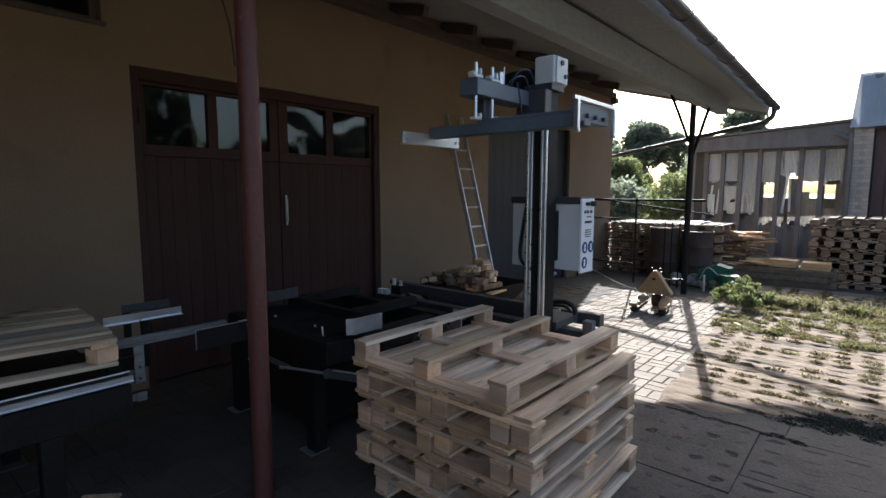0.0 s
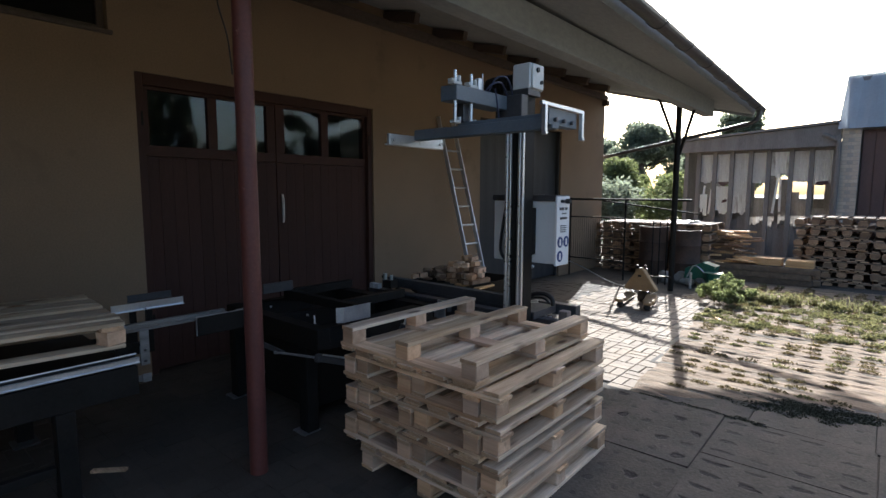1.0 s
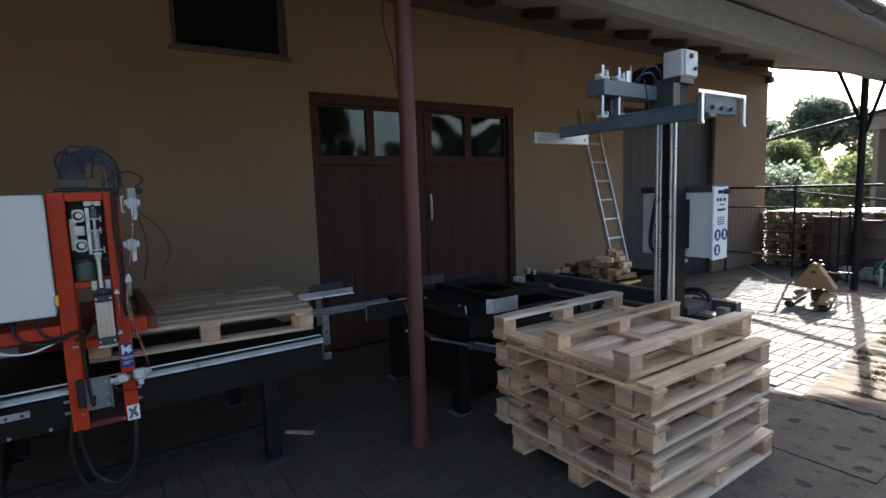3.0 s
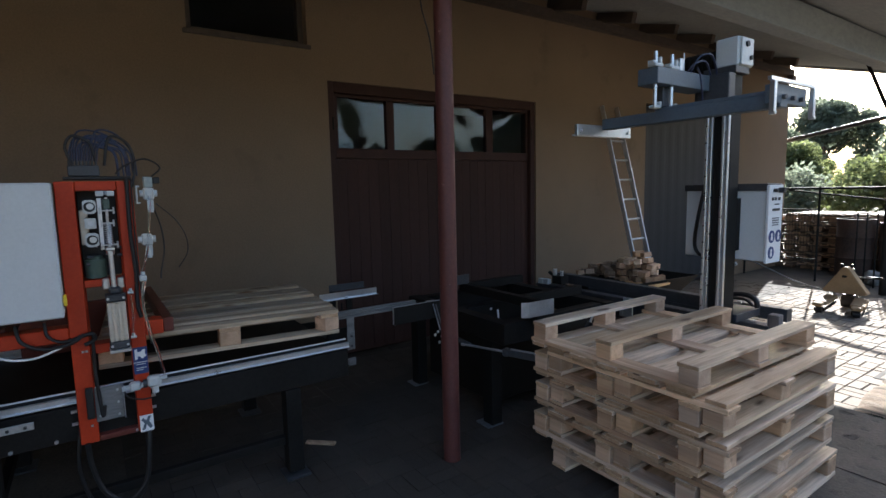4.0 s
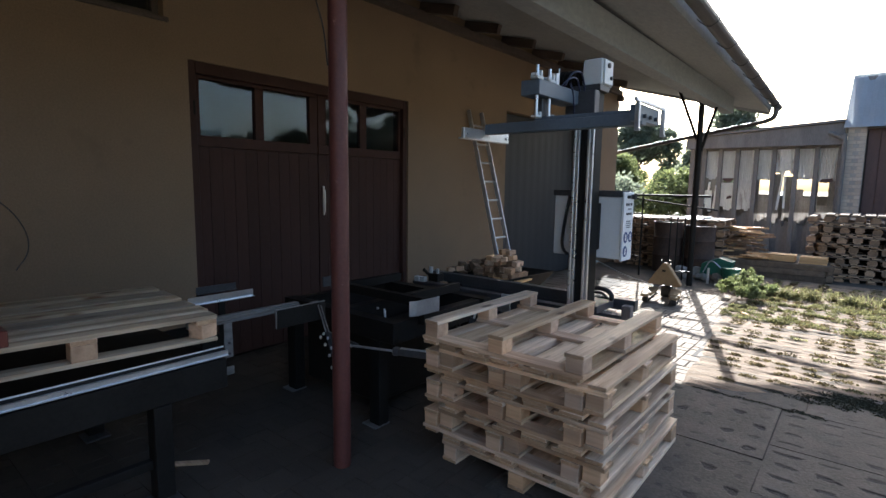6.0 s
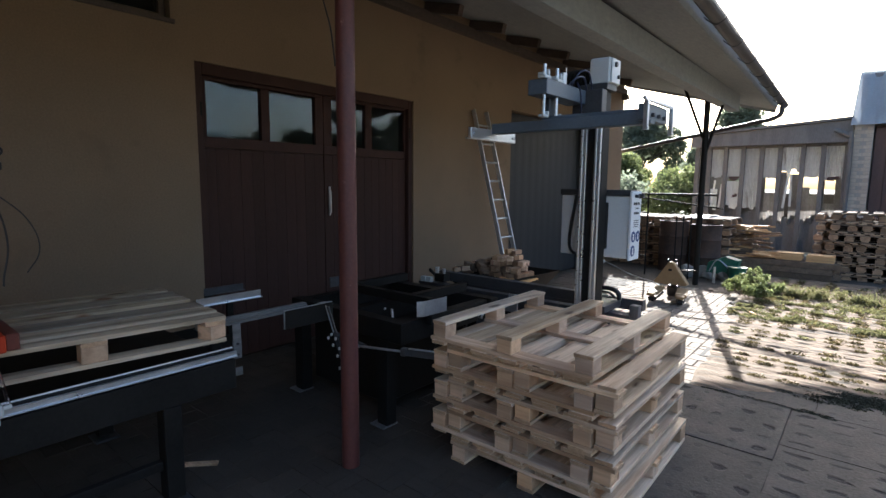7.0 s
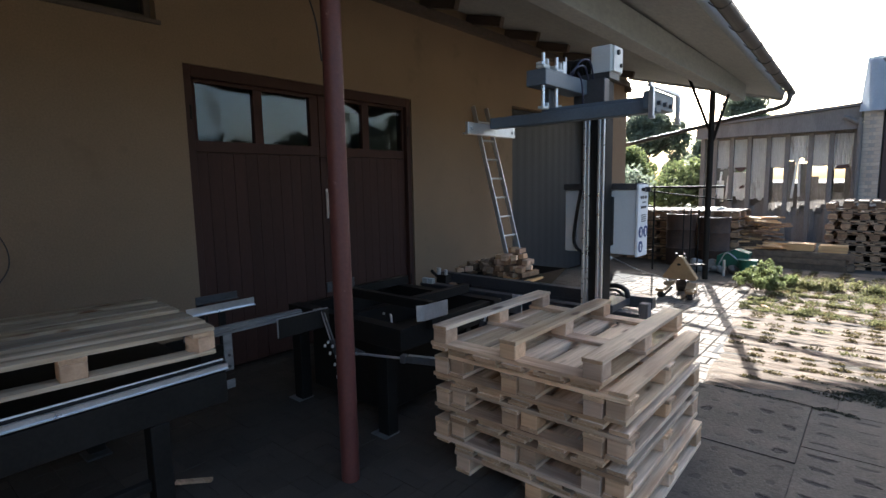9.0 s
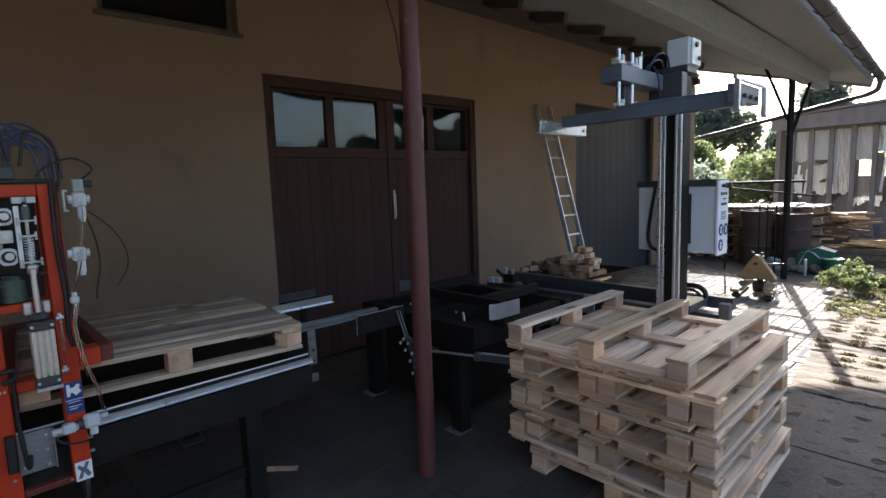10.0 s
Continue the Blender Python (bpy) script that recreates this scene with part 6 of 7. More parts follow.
used = False
for cx, cy, n_pairs in ((-0.42, 12.1, 7), (0.85, 12.15, 7), (2.15, 12.1, 6), (-0.4, 13.34, 6), (0.87, 13.4, 6), (-4.1, 11.52, 6), (-3.0, 11.55, 6)):
    zz = -0.1
    for k in range(n_pairs):
        ma = pose(cx - 0.1 + ro.uniform(-0.03, 0.03), cy + ro.uniform(-0.03, 0.03), zz, rz=ro.uniform(-1, 1)) @ FLIP
        mb = pose(cx + 0.11 + ro.uniform(-0.03, 0.03), cy + ro.uniform(-0.03, 0.03), zz + 0.045, rz=ro.uniform(-1, 1))
        if not used:
            old_b.matrix_basis, old_a.matrix_basis, used = ma, mb, True
        else:
            copy_thing(old_b, ma)
            copy_thing(old_a, mb)
        zz += 0.1895
# pale sheet stands in for the sun glints along the stack tops
bm = B()
n = 14
grid = [[bm.verts.new((-3.25 + 0.5 * i / n, 11.05 + 0.85 * j / 8, 1.075 + 0.03 * noise.noise(Vector((i * 0.9, j * 0.8, 3))) - (0.05 if j in (0, 8) or i in (0, n) else 0))) for j in range(9)] for i in range(n + 1)]
for i in range(n):
    for j in range(8):
        bm.faces.new((grid[i][j], grid[i + 1][j], grid[i + 1][j + 1], grid[i][j + 1]))
r = bmesh.ops.solidify(bm, geom=list(bm.faces), thickness=0.006)
solo("plastic_sheet", bm, FILM, "creased pale sheet on the pallet stacks, standing for sun glints", "sheet", smooth=True)
for k in range(70):
    lay, side = k // 5, k % 5
    x = -2.62 + 0.13 * side + 0.012 * lay + ro.uniform(-0.08, 0.08)
    y = 11.62 + ro.uniform(-0.12, 0.3)
    l = ro.uniform(0.16, 0.34)
    bm = B()
    box(bm, -l, l, -0.05, 0.05, -0.017, 0.017, 0.002, pose(x, y, 0.0 + 0.068 * lay + ro.uniform(-0.01, 0.01), ro.uniform(-5, 5), ro.uniform(-6, 6), ro.uniform(-40, 40)))
    solo("scrap_board", bm, SAWN if k % 4 == 1 or lay > 11 else OLD_BLOCK, "short scrap board lying in a timber heap", "board", "boards of the timber heap")
bm = B()
for k in range(26):
    zz = -0.09 + 0.04 * (k // 2)
    box(bm, -2.7 + ro.uniform(-0.05, 0.05), -2.05 + ro.uniform(-0.05, 0.05), 11.45 + 0.4 * (k % 2), 11.83 + 0.4 * (k % 2), zz, zz + 0.034, 0.002)
solo("timber_heap", bm, OLD_WOOD, "dark stacked timber under the scrap boards", "timber", kind="stuff")
for x, w_, zt in ((-1.375, 0.21, 0.46), (-0.89, 0.21, 0.45)):
    st = thing("board_stack", (x, 11.15, -0.1), "small stack of fresh sawn boards lying on the dark base", "board stack", "fresh board stacks")
    for k in range(5):
        bm = B()
        zz = zt - 0.13 + k * 0.026
        box(bm, x - w_ + ro.uniform(-0.01, 0.01), x + w_ + ro.uniform(-0.01, 0.01), 11.0, 11.3, zz, zz + 0.024, 0.002)
        part("board", bm, SAWN, st)
bm = B()
for k in range(12):
    x = -2.2 + ro.uniform(0, 0.55)
    box(bm, -0.2, 0.2, -0.06, 0.06, 0, 0.022, 0.002, pose(x, 11.05 + ro.uniform(-0.1, 0.2), 0.28 + 0.012 * k, ro.uniform(-6, 6), ro.uniform(-6, 6), ro.uniform(-35, 35)))
solo("scrap_boards", bm, SAWN, "pale scrap boards thrown on the low base", "boards", kind="stuff")
tb = thing("timber_base", (-1.6, 11.15, -0.1), "low stack of dark weathered beams under the fresh boards", "timber")
for lay in range(4):
    for k in range(3):
        bm = B()
        za = -0.1 + lay * 0.106
        box(bm, -2.5 + ro.uniform(-0.06, 0.06), -0.62 + ro.uniform(-0.08, 0.05), 10.9 + 0.175 * k + ro.uniform(-0.012, 0.012), 11.07 + 0.175 * k, za, za + 0.1, 0.006)
        part("beam", bm, OLD_WOOD, tb)

# ---- shed with plastic panels ----
shed = thing("shed", (-2.3, 15.5, 0), "grey timber lean-to shed with torn translucent plastic wall panels", "shed")
SY = 15.0
bm = B()
prism(bm, [(-4.15, 2.72), (-0.74, 2.72), (-0.74, 3.22), (-4.15, 3.0)], "y", SY - 0.28, SY - 0.24)
part("fascia", bm, GREY_TIMBER, shed)
bm = B()
prism(bm, [(-4.2, 3.01), (-0.74, 3.235), (-0.74, 3.29), (-4.2, 3.06)], "y", SY - 0.35, SY + 4.0)
part("roof", bm, GREY_TIMBER, shed)
xs = [-3.72, -3.33, -2.93, -2.51, -2.12, -1.65, -1.25, -0.8]
for x in xs:
    bm = B()
    box(bm, x - 0.05, x + 0.05, SY - 0.1, SY, -0.1, 2.72, 0.006)
    part("post", bm, GREY_TIMBER, shed)
bm = B()
box(bm, -3.77, -0.75, SY - 0.06, SY, 2.66, 2.72)
part("rail", bm, GREY_TIMBER, shed)
bm = B()
prism(bm, [(-4.1, 2.725), (-0.76, 2.725), (-0.76, 3.2), (-4.1, 2.99)], "y", SY - 0.02, SY + 0.02)
box(bm, -0.83, -0.75, SY - 0.04, SY + 0.04, -0.1, 2.72)
part("infill_board", bm, GREY_TIMBER, shed)


def wavy_panel(x0, x1, z0, z1, cut=()):
    """Corrugated sheet between two posts with a ragged lower edge."""
    bm = B()
    n = 16
    rows = []
    for i in range(n + 1):
        x = x0 + (x1 - x0) * i / n
        dy = 0.012 * math.cos(i * math.pi)
        zb = z0 + (cut[i * len(cut) // (n + 1)] if cut else 0)
        rows.append((bm.verts.new((x, SY + 0.02 + dy, zb)), bm.verts.new((x, SY + 0.02 + dy, z1))))
    for a, b in zip(rows, rows[1:]):
        bm.faces.new((a[0], b[0], b[1], a[1]))
    return bm


# upper panels bay by bay, torn open lower down; stained sheets below
cuts = ((0.82, 0.78, 0.8, 0.85), (0.8, 0.82, 0.79), (0.0, 0.02, -0.03, 0.04), (0.78, 0.78, 0.77), (0.95, 0.9, 1.0, 0.92), (0.8, 0.79, 0.8), (0.72, 0.74, 0.76, 0.75))
for (a, b), ct in zip(zip(xs, xs[1:]), cuts):
    part("wall_panel", wavy_panel(a + 0.03, b - 0.03, 1.13, 2.68, ct), PANEL, shed, "weathered corrugated plastic panel")
for x0, x1, z0, z1, ct, m in (
    (-3.3, -2.96, 1.1, 1.83, (0.1, 0.02, 0.0, 0.05), FILM_T), (-3.69, -3.5, 1.05, 1.62, (0.2, 0.0), FILM_T),
    (-2.48, -2.4, 0.85, 1.92, (0.0, 0.05), PANEL_STAINED), (-2.4, -2.15, 0.85, 1.54, (0.0, 0.06, 0.02), PANEL_STAINED),
    (-2.09, -1.95, 0.75, 2.06, (0.1, 0.0, 0.2), PANEL_STAINED), (-1.87, -1.68, 0.75, 2.0, (0.0, 0.15, 0.1), PANEL_STAINED),
    (-1.62, -1.46, 0.8, 1.68, (0.1, 0.02), PANEL_STAINED), (-1.46, -1.28, 0.8, 1.49, (0.0, 0.1), PANEL_STAINED),
    (-1.22, -1.17, 0.9, 1.84, (0.0, 0.1), PANEL_STAINED), (-0.97, -0.83, 0.9, 1.9, (0.0, 0.1), PANEL_STAINED), (-1.17, -0.97, 0.9, 1.3, (0.0, 0.12, 0.05), PANEL_STAINED),
):
    part("lower_panel", wavy_panel(x0, x1, z0, z1, ct), m, shed, "stained lower plastic sheet")
for i, (a, b) in enumerate(zip(xs, xs[1:])):
    nb = 3
    for k in range(nb):
        wd = (b - a - 0.1) / nb
        xa = a + 0.05 + wd * k
        bm = B()
        zt = (1.0, 1.08, 1.05, 0.9, 0.92, 0.95, 1.0)[i] + 0.08 * ((k * 7 + i * 3) % 3 - 1)
        box(bm, xa - 0.004, xa + wd + 0.004, SY + 0.045 + 0.012 * (k % 2), SY + 0.07 + 0.012 * (k % 2), -0.1, zt, 0.004)
        part("board", bm, GREY_TIMBER, shed)
for x0, x1, z0, z1 in ((-3.62, -3.56, 1.15, 1.85), (-3.44, -3.39, 1.1, 1.75), (-1.99, -1.9, 1.16, 2.13), (-1.84, -1.86, 1.2, 2.0)):
    bm = B()
    bar(bm, (x0, SY - 0.02, z0), (x1, SY - 0.02, z1), 0.05, 0.012, up=(0, 1, 0))
    part("torn_strip", bm, FILM_T, shed, "torn strip of pale plastic")
for pts in (((-3.27, 1.95), (-2.97, 1.95), (-3.05, 1.86), (-3.12, 1.83), (-3.2, 1.87)), ((-3.14, 1.4), (-3.03, 1.42), (-3.0, 1.5), (-3.04, 1.48), (-3.05, 1.52), (-3.08, 1.48), (-3.12, 1.47)), ((-1.17, 1.85), (-1.12, 1.93), (-0.91, 1.95), (-0.9, 1.88), (-1.02, 1.84))):
    bm = B()
    prism(bm, pts, "y", SY - 0.012, SY - 0.006)
    part("torn_flap", bm, DARK_DOOR, shed, "dark torn flap")
# dark inside of the shed
bm = B()
box(bm, -3.98, -0.8, SY + 2.2, SY + 2.3, -0.1, 1.5)
part("inner_wall", bm, GREY_TIMBER, shed)
bm = B()
box(bm, -4.1, -4.0, SY, SY + 3.9, -0.1, 2.9)
part("side_post", bm, GREY_TIMBER, shed)
FAR_SIDE = Matrix.Translation((-0.1, -0.25, 1.675)) @ Matrix.Scale(1.12, 4) @ Matrix.Translation((0.1, 0.25, -1.675))
shed.matrix_basis = FAR_SIDE @ Matrix.Translation(shed.location)

# ---- brick building with steep sheet roof ----
bh = thing("brick_barn", (1.5, 17, 0), "pale brick barn with blue-grey sheet roof and plank gate", "barn")
bm = B()
box(bm, -0.70, -0.36, SY - 0.3, SY + 6, -0.1, 3.1)
box(bm, 2.4, 5.0, SY - 0.3, SY + 6, -0.1, 3.1)
box(bm, -0.36, 2.4, SY - 0.1, SY + 6, -0.1, 3.1)
part("wall", bm, MORTAR, bh)
bm = B()
box(bm, -0.34, 2.38, SY - 0.2, SY - 0.11, -0.1, 3.05, 0.01)
gate2 = part("gate", bm, DARK_DOOR, bh, "dark weathered plank gate")
for k in range(12):
    bm = B()
    box(bm, -0.33 + k * 0.226, -0.115 + k * 0.226, SY - 0.23, SY - 0.201, -0.08, 3.0, 0.004)
    part("plank", bm, DARK_DOOR, gate2)
bm = B()
n = 60
rows = []
for i in range(n + 1):
    x = -0.78 + 6.0 * i / n
    d = 0.03 * (1 if i % 4 in (1, 2) else 0)
    rows.append((bm.verts.new((x, SY - 0.45 - d, 3.08)), bm.verts.new((x + 0.06, SY + 0.35 - d, 4.36))))
for a, b in zip(rows, rows[1:]):
    bm.faces.new((a[0], b[0], b[1], a[1]))
bmesh.ops.solidify(bm, geom=list(bm.faces), thickness=0.02)
part("roof", bm, SHEET_BLUE, bh)
bm = B()
prism(bm, [(SY - 0.3, 3.1), (SY + 0.3, 4.3), (SY + 5.4, 4.3), (SY + 6, 3.1)], "x", -0.69, 5.0)
part("attic", bm, GREY_TIMBER, bh)
bm = B()
tube(bm, [(-1.05, SY - 0.34, 3.0), (-0.95, SY - 0.36, 2.95), (-0.8, SY - 0.36, 2.85), (-0.74, SY - 0.36, 2.7), (-0.74, SY - 0.36, 0.0)], 0.045, 10)
part("drain_pipe", bm, GREY_TIMBER, bh, "dull grey drain pipe at the corner")
for row in range(38):
    for k in range(2):
        x0 = -0.695 + k * 0.17 + (0.05 if row % 2 else 0) - (0.05 if row % 2 and k == 0 else 0)
        x1 = min(x0 + (0.11 if row % 2 and k == 0 else 0.16), -0.365)
        bm = B()
        box(bm, x0, x1, SY - 0.312, SY - 0.298, -0.1 + row * 0.083, -0.1 + row * 0.083 + 0.072, 0.003)
        part("brick", bm, BRICK, bh)
bh.matrix_basis = FAR_SIDE @ Matrix.Translation(bh.location)

# ---- trees ----


def leaf_cloud(centres, count, size, seed, flat=1.0):
    """Many small leaf faces round a set of clump centres (x, y, z, radius)."""
    rg = np.random.default_rng(seed)
    C = np.array(centres)
    pick = rg.choice(len(C), count, p=C[:, 3] ** 2 / (C[:, 3] ** 2).sum())
    d = rg.normal(size=(count, 3))
    d /= np.linalg.norm(d, axis=1)[:, None]
    rad = C[pick, 3] * (0.45 + 0.6 * rg.random(count))
    P = C[pick, :3] + d * rad[:, None] * np.array([1, 1, flat])
    u = rg.normal(size=(count, 3))
    u /= np.linalg.norm(u, axis=1)[:, None]
    v = np.cross(u, rg.normal(size=(count, 3)))
    v /= np.linalg.norm(v, axis=1)[:, None]
    s = size * (0.6 + 0.8 * rg.random(count))[:, None]
    V = np.stack([P - u * s, P + v * s * 0.55, P + u * s, P - v * s * 0.55], axis=1).reshape(-1, 3)
    F = np.arange(count * 4).reshape(-1, 4)
    return V, F


def mesh_part(name, V, F, material, parent, label=""):
    me = bpy.data.meshes.new(name)
    o = ORIGIN[parent.name] if parent else Vector((0, 0, 0))
    me.from_pydata((np.asarray(V) - np.array(o)).tolist(), [], np.asarray(F).tolist())
    me.materials.append(material)
    ob = new(name, me)
    ob.parent = parent
    ORIGIN[ob.name] = o
    if label:
        ob["label"] = label
    return ob


def tree(x, y, h, w, seed, material, label, leaves=9000, size=0.16):
    rg = random.Random(seed)
    t = thing("tree", (x, y, -0.1), label, "tree", "trees beyond the yard")
    bm = B()
    r0 = 0.035 * h
    tube(bm, [(x, y, -0.1), (x + 0.1, y, h * 0.3), (x - 0.1, y + 0.1, h * 0.6), (x, y, h * 0.88)], r0 * 0.6, 8)
    bmesh.ops.create_cone(bm, cap_ends=True, segments=9, radius1=r0, radius2=r0 * 0.6, depth=h * 0.3, matrix=Matrix.Translation((x, y, h * 0.15 - 0.1)))
    cs = []
    for k in range(26):
        a = rg.uniform(0, 2 * math.pi)
        f = rg.uniform(0.2, 1.0)
        rr = w * 0.5 * math.sin(math.pi * (0.12 + 0.8 * f)) * rg.uniform(0.35, 1.0)
        c = (x + rr * math.cos(a), y + rr * math.sin(a), h * (0.18 + 0.76 * f))
        cs.append((*c, w * rg.uniform(0.10, 0.2)))
        if k < 12:
            tube(bm, [(x, y, max(c[2] - h * 0.25, h * 0.12)), ((x + c[0]) / 2, (y + c[1]) / 2, c[2] - h * 0.08), c], r0 * 0.16, 5, 4)
    part("trunk", bm, BARK, t)
    V, F = leaf_cloud(cs, leaves, size, seed)
    mesh_part("crown", V, F, material, t)


tree(-14.6, 41, 7.1, 5.6, 1, LEAF, "broad leafy tree beyond the yard", 17000, 0.14)
tree(-10.4, 26, 3.4, 3.0, 2, LEAF_LIGHT, "bright green bushy tree behind the fence", 12000, 0.075)
tree(-6.1, 25, 3.5, 2.8, 3, LEAF, "slim leafy tree behind the fence", 9000, 0.08)
tree(-8.2, 42, 7.3, 5.2, 4, LEAF, "tall leafy tree behind the shed", 15000, 0.15)
tree(-19.5, 44, 5.6, 7.0, 5, LEAF, "dark leafy tree beyond the yard", 8000, 0.22)
for x, y, h, w_, sd in ((-13.5, 23, 2.6, 4.6, 21), (-9.6, 22, 2.1, 4.4, 22), (-6.2, 22.5, 2.0, 4.0, 23), (-16.5, 25, 3.0, 5.0, 24)):
    tree(x, y, h, w_, sd, LEAF_LIGHT if sd % 2 else LEAF, "low bushy tree along the far hedge", 6000, 0.1)
for x, y, h, w_, sd in ((27, -3, 7.0, 7, 7), (27, 3.5, 7.6, 7, 8), (27, 9, 8.4, 6.5, 9), (26.5, 14, 8.0, 5, 10), (26, 18.5, 4.9, 5, 11), (26, 21.5, 5.2, 4, 12), (26, 24.6, 6.5, 4.4, 13), (27, 29, 7.2, 6, 14), (27, 34, 7.6, 6.5, 15), (28, 40, 7.4, 7, 16)):
    tree(x, y, h, w_, sd, DARK_LEAF, "dark dense evergreen on the open side of the yard", 6500, 0.3)

# ---- weeds ----


def blades(spots, seed, hmin, hmax, wide):
    """Grass blades: narrow bent triangles rooted at the spots (x, y, radius, count)."""
    rg = np.random.default_rng(seed)
    V, F = [], []
    for x, y, rad, cnt in spots:
        a = rg.uniform(0, 2 * np.pi, cnt)
        rr = rad * np.sqrt(rg.random(cnt))
        for k in range(cnt):
            px, py = x + rr[k] * math.cos(a[k]), y + rr[k] * math.sin(a[k])
            th = rg.uniform(0, 2 * np.pi)
            h = rg.uniform(hmin, hmax)
            lx, ly = rg.normal(0, 0.45, 2) * h
            wx, wy = wide * math.cos(th), wide * math.sin(th)
            i = len(V)
            V += [(px - wx, py - wy, -0.02), (px + wx, py + wy, -0.02), (px + wx * 0.8 + lx * 0.4, py + wy * 0.8 + ly * 0.4, h * 0.6), (px - wx * 0.8 + lx * 0.4, py - wy * 0.8 + ly * 0.4, h * 0.6), (px + lx, py + ly, h)]
            F += [(i, i + 1, i + 2, i + 3), (i + 3, i + 2, i + 4)]
    return V, F


def mounds(name, spots, seed, size, material, label, base=0.012):
    """Low cushions of tiny leaves: half ellipsoids (x, y, half width, half depth, height, leaves)."""
    rg = np.random.default_rng(seed)
    S = np.array(spots)
    idx = np.repeat(np.arange(len(S)), S[:, 5].astype(int))
    n = len(idx)
    d = rg.normal(size=(n, 3))
    d[:, 2] = np.abs(d[:, 2]) * 0.9
    d /= np.linalg.norm(d, axis=1)[:, None]
    d *= (0.55 + 0.6 * rg.random(n))[:, None]
    P = np.stack([S[idx, 0] + d[:, 0] * S[idx, 2], S[idx, 1] + d[:, 1] * S[idx, 3], base + d[:, 2] * S[idx, 4]], axis=1)
    u = rg.normal(size=(n, 3))
    u[:, 2] += 0.5
    u /= np.linalg.norm(u, axis=1)[:, None]
    v = np.cross(u, rg.normal(size=(n, 3)))
    v /= np.linalg.norm(v, axis=1)[:, None]
    s = size * (0.6 + 0.8 * rg.random(n))[:, None]
    V = np.stack([P - u * s, P + v * s * 0.5, P + u * s, P - v * s * 0.5], axis=1).reshape(-1, 3)
    me = bpy.data.meshes.new(name)
    me.from_pydata(V.tolist(), [], np.arange(n * 4).reshape(-1, 4).tolist())
    me.materials.append(material)
    tagged(new(name, me), label, "weeds", kind="stuff")


def scatter(name, spots, seed, h0, h1, wide, material, label):
    V, F = blades(spots, seed, h0, h1, wide)
    me = bpy.data.meshes.new(name)
    me.from_pydata(V, [], F)
    me.materials.append(material)
    tagged(new(name, me), label, "weeds", kind="stuff")


# ---- paving: concrete slabs with rows of holes ----
LEFT_X, JOINT_X, SLAB_W = -1.56, -0.56, 0.88


def slab_mesh(seed, sw, sl, hx, hy, rx0, ry0, square, sizes):
    """Perforated slab about its own corner, top at z = 0: hx by hy holes half filled with soil."""
    rg = random.Random(seed)
    V, F = [], []
    g_ = 0.003
    cw, cl = (sw - 2 * g_) / hx, (sl - 2 * g_) / hy
    seg = 14
    ph = [rg.uniform(0, 6.28) for _ in range(80)]
    caps = {}

    def vert(x, y, z):
        V.append((x, y, z))
        return len(V) - 1
    for i in range(hx):
        for j in range(hy):
            x0, y0 = g_ + i * cw, g_ + j * cl
            cx, cy = x0 + cw / 2 + rg.uniform(-0.01, 0.01), y0 + cl / 2 + rg.uniform(-0.008, 0.008)
            f_ = rg.choice(sizes)
            rx, ry = rx0 * (0.8 + 0.2 * f_) * rg.uniform(0.9, 1.1), ry0 * (0.6 + 0.4 * f_) * rg.uniform(0.85, 1.15)
            ring, lip, pit, sq = [], [], [], []
            for k in range(seg):
                a = 2 * math.pi * k / seg
                c_, s_ = math.cos(a), math.sin(a)
                n_h = i * hy + j
                wob = 1 + 0.18 * math.sin(2 * a + ph[n_h]) + 0.14 * math.sin(3 * a + ph[n_h + 30]) + rg.uniform(-0.11, 0.11)
                cq, sq_ = math.copysign(abs(c_) ** square, c_), math.copysign(abs(s_) ** square, s_)
                ring.append(vert(cx + rx * 1.12 * cq * wob, cy + ry * 1.2 * sq_ * wob, 0))
                lip.append(vert(cx + rx * 0.95 * cq * wob, cy + ry * 0.92 * sq_ * wob, -0.0006 - 0.002 * f_ * rg.uniform(0.4, 1.4)))
                pit.append(vert(cx + rx * 0.72 * cq * wob, cy + ry * 0.6 * sq_ * wob, -0.001 - 0.005 * f_ * rg.uniform(0.5, 1.3)))
                f = min((cw / 2) / max(abs(c_), 1e-6), (cl / 2) / max(abs(s_), 1e-6))
                sq.append(vert(x0 + cw / 2 + c_ * f, y0 + cl / 2 + s_ * f, 0))
            corners = [vert(x0 + cw, y0 + cl, 0), vert(x0, y0 + cl, 0), vert(x0, y0, 0), vert(x0 + cw, y0, 0)]
            caps[len(F)] = 1 if f_ > 0.5 else 2
            F.append(tuple(pit))
            for k in range(seg):
                n_ = (k + 1) % seg
                F.append((ring[k], ring[n_], lip[n_], lip[k]))
                if f_ > 0.2:
                    caps[len(F)] = 1 if f_ > 0.8 else 2
                F.append((lip[k], lip[n_], pit[n_], pit[k]))
                a0, a1 = V[sq[k]], V[sq[n_]]
                quad = [ring[k], sq[k]]
                if abs(a0[0] - a1[0]) > 1e-6 and abs(a0[1] - a1[1]) > 1e-6:
                    mx, my = (a0[0] + a1[0]) / 2, (a0[1] + a1[1]) / 2
                    quad.append(min(corners, key=lambda c: (V[c][0] - mx) ** 2 + (V[c][1] - my) ** 2))
                quad += [sq[n_], ring[n_]]
                F.append(tuple(quad))
    e = g_ - 0.004
    b = [vert(x, y, z) for x, y, z in ((g_, g_, 0), (sw - g_, g_, 0), (sw - g_, sl - g_, 0), (g_, sl - g_, 0), (e, e, -0.04), (sw - e, e, -0.04), (sw - e, sl - e, -0.04), (e, sl - e, -0.04))]
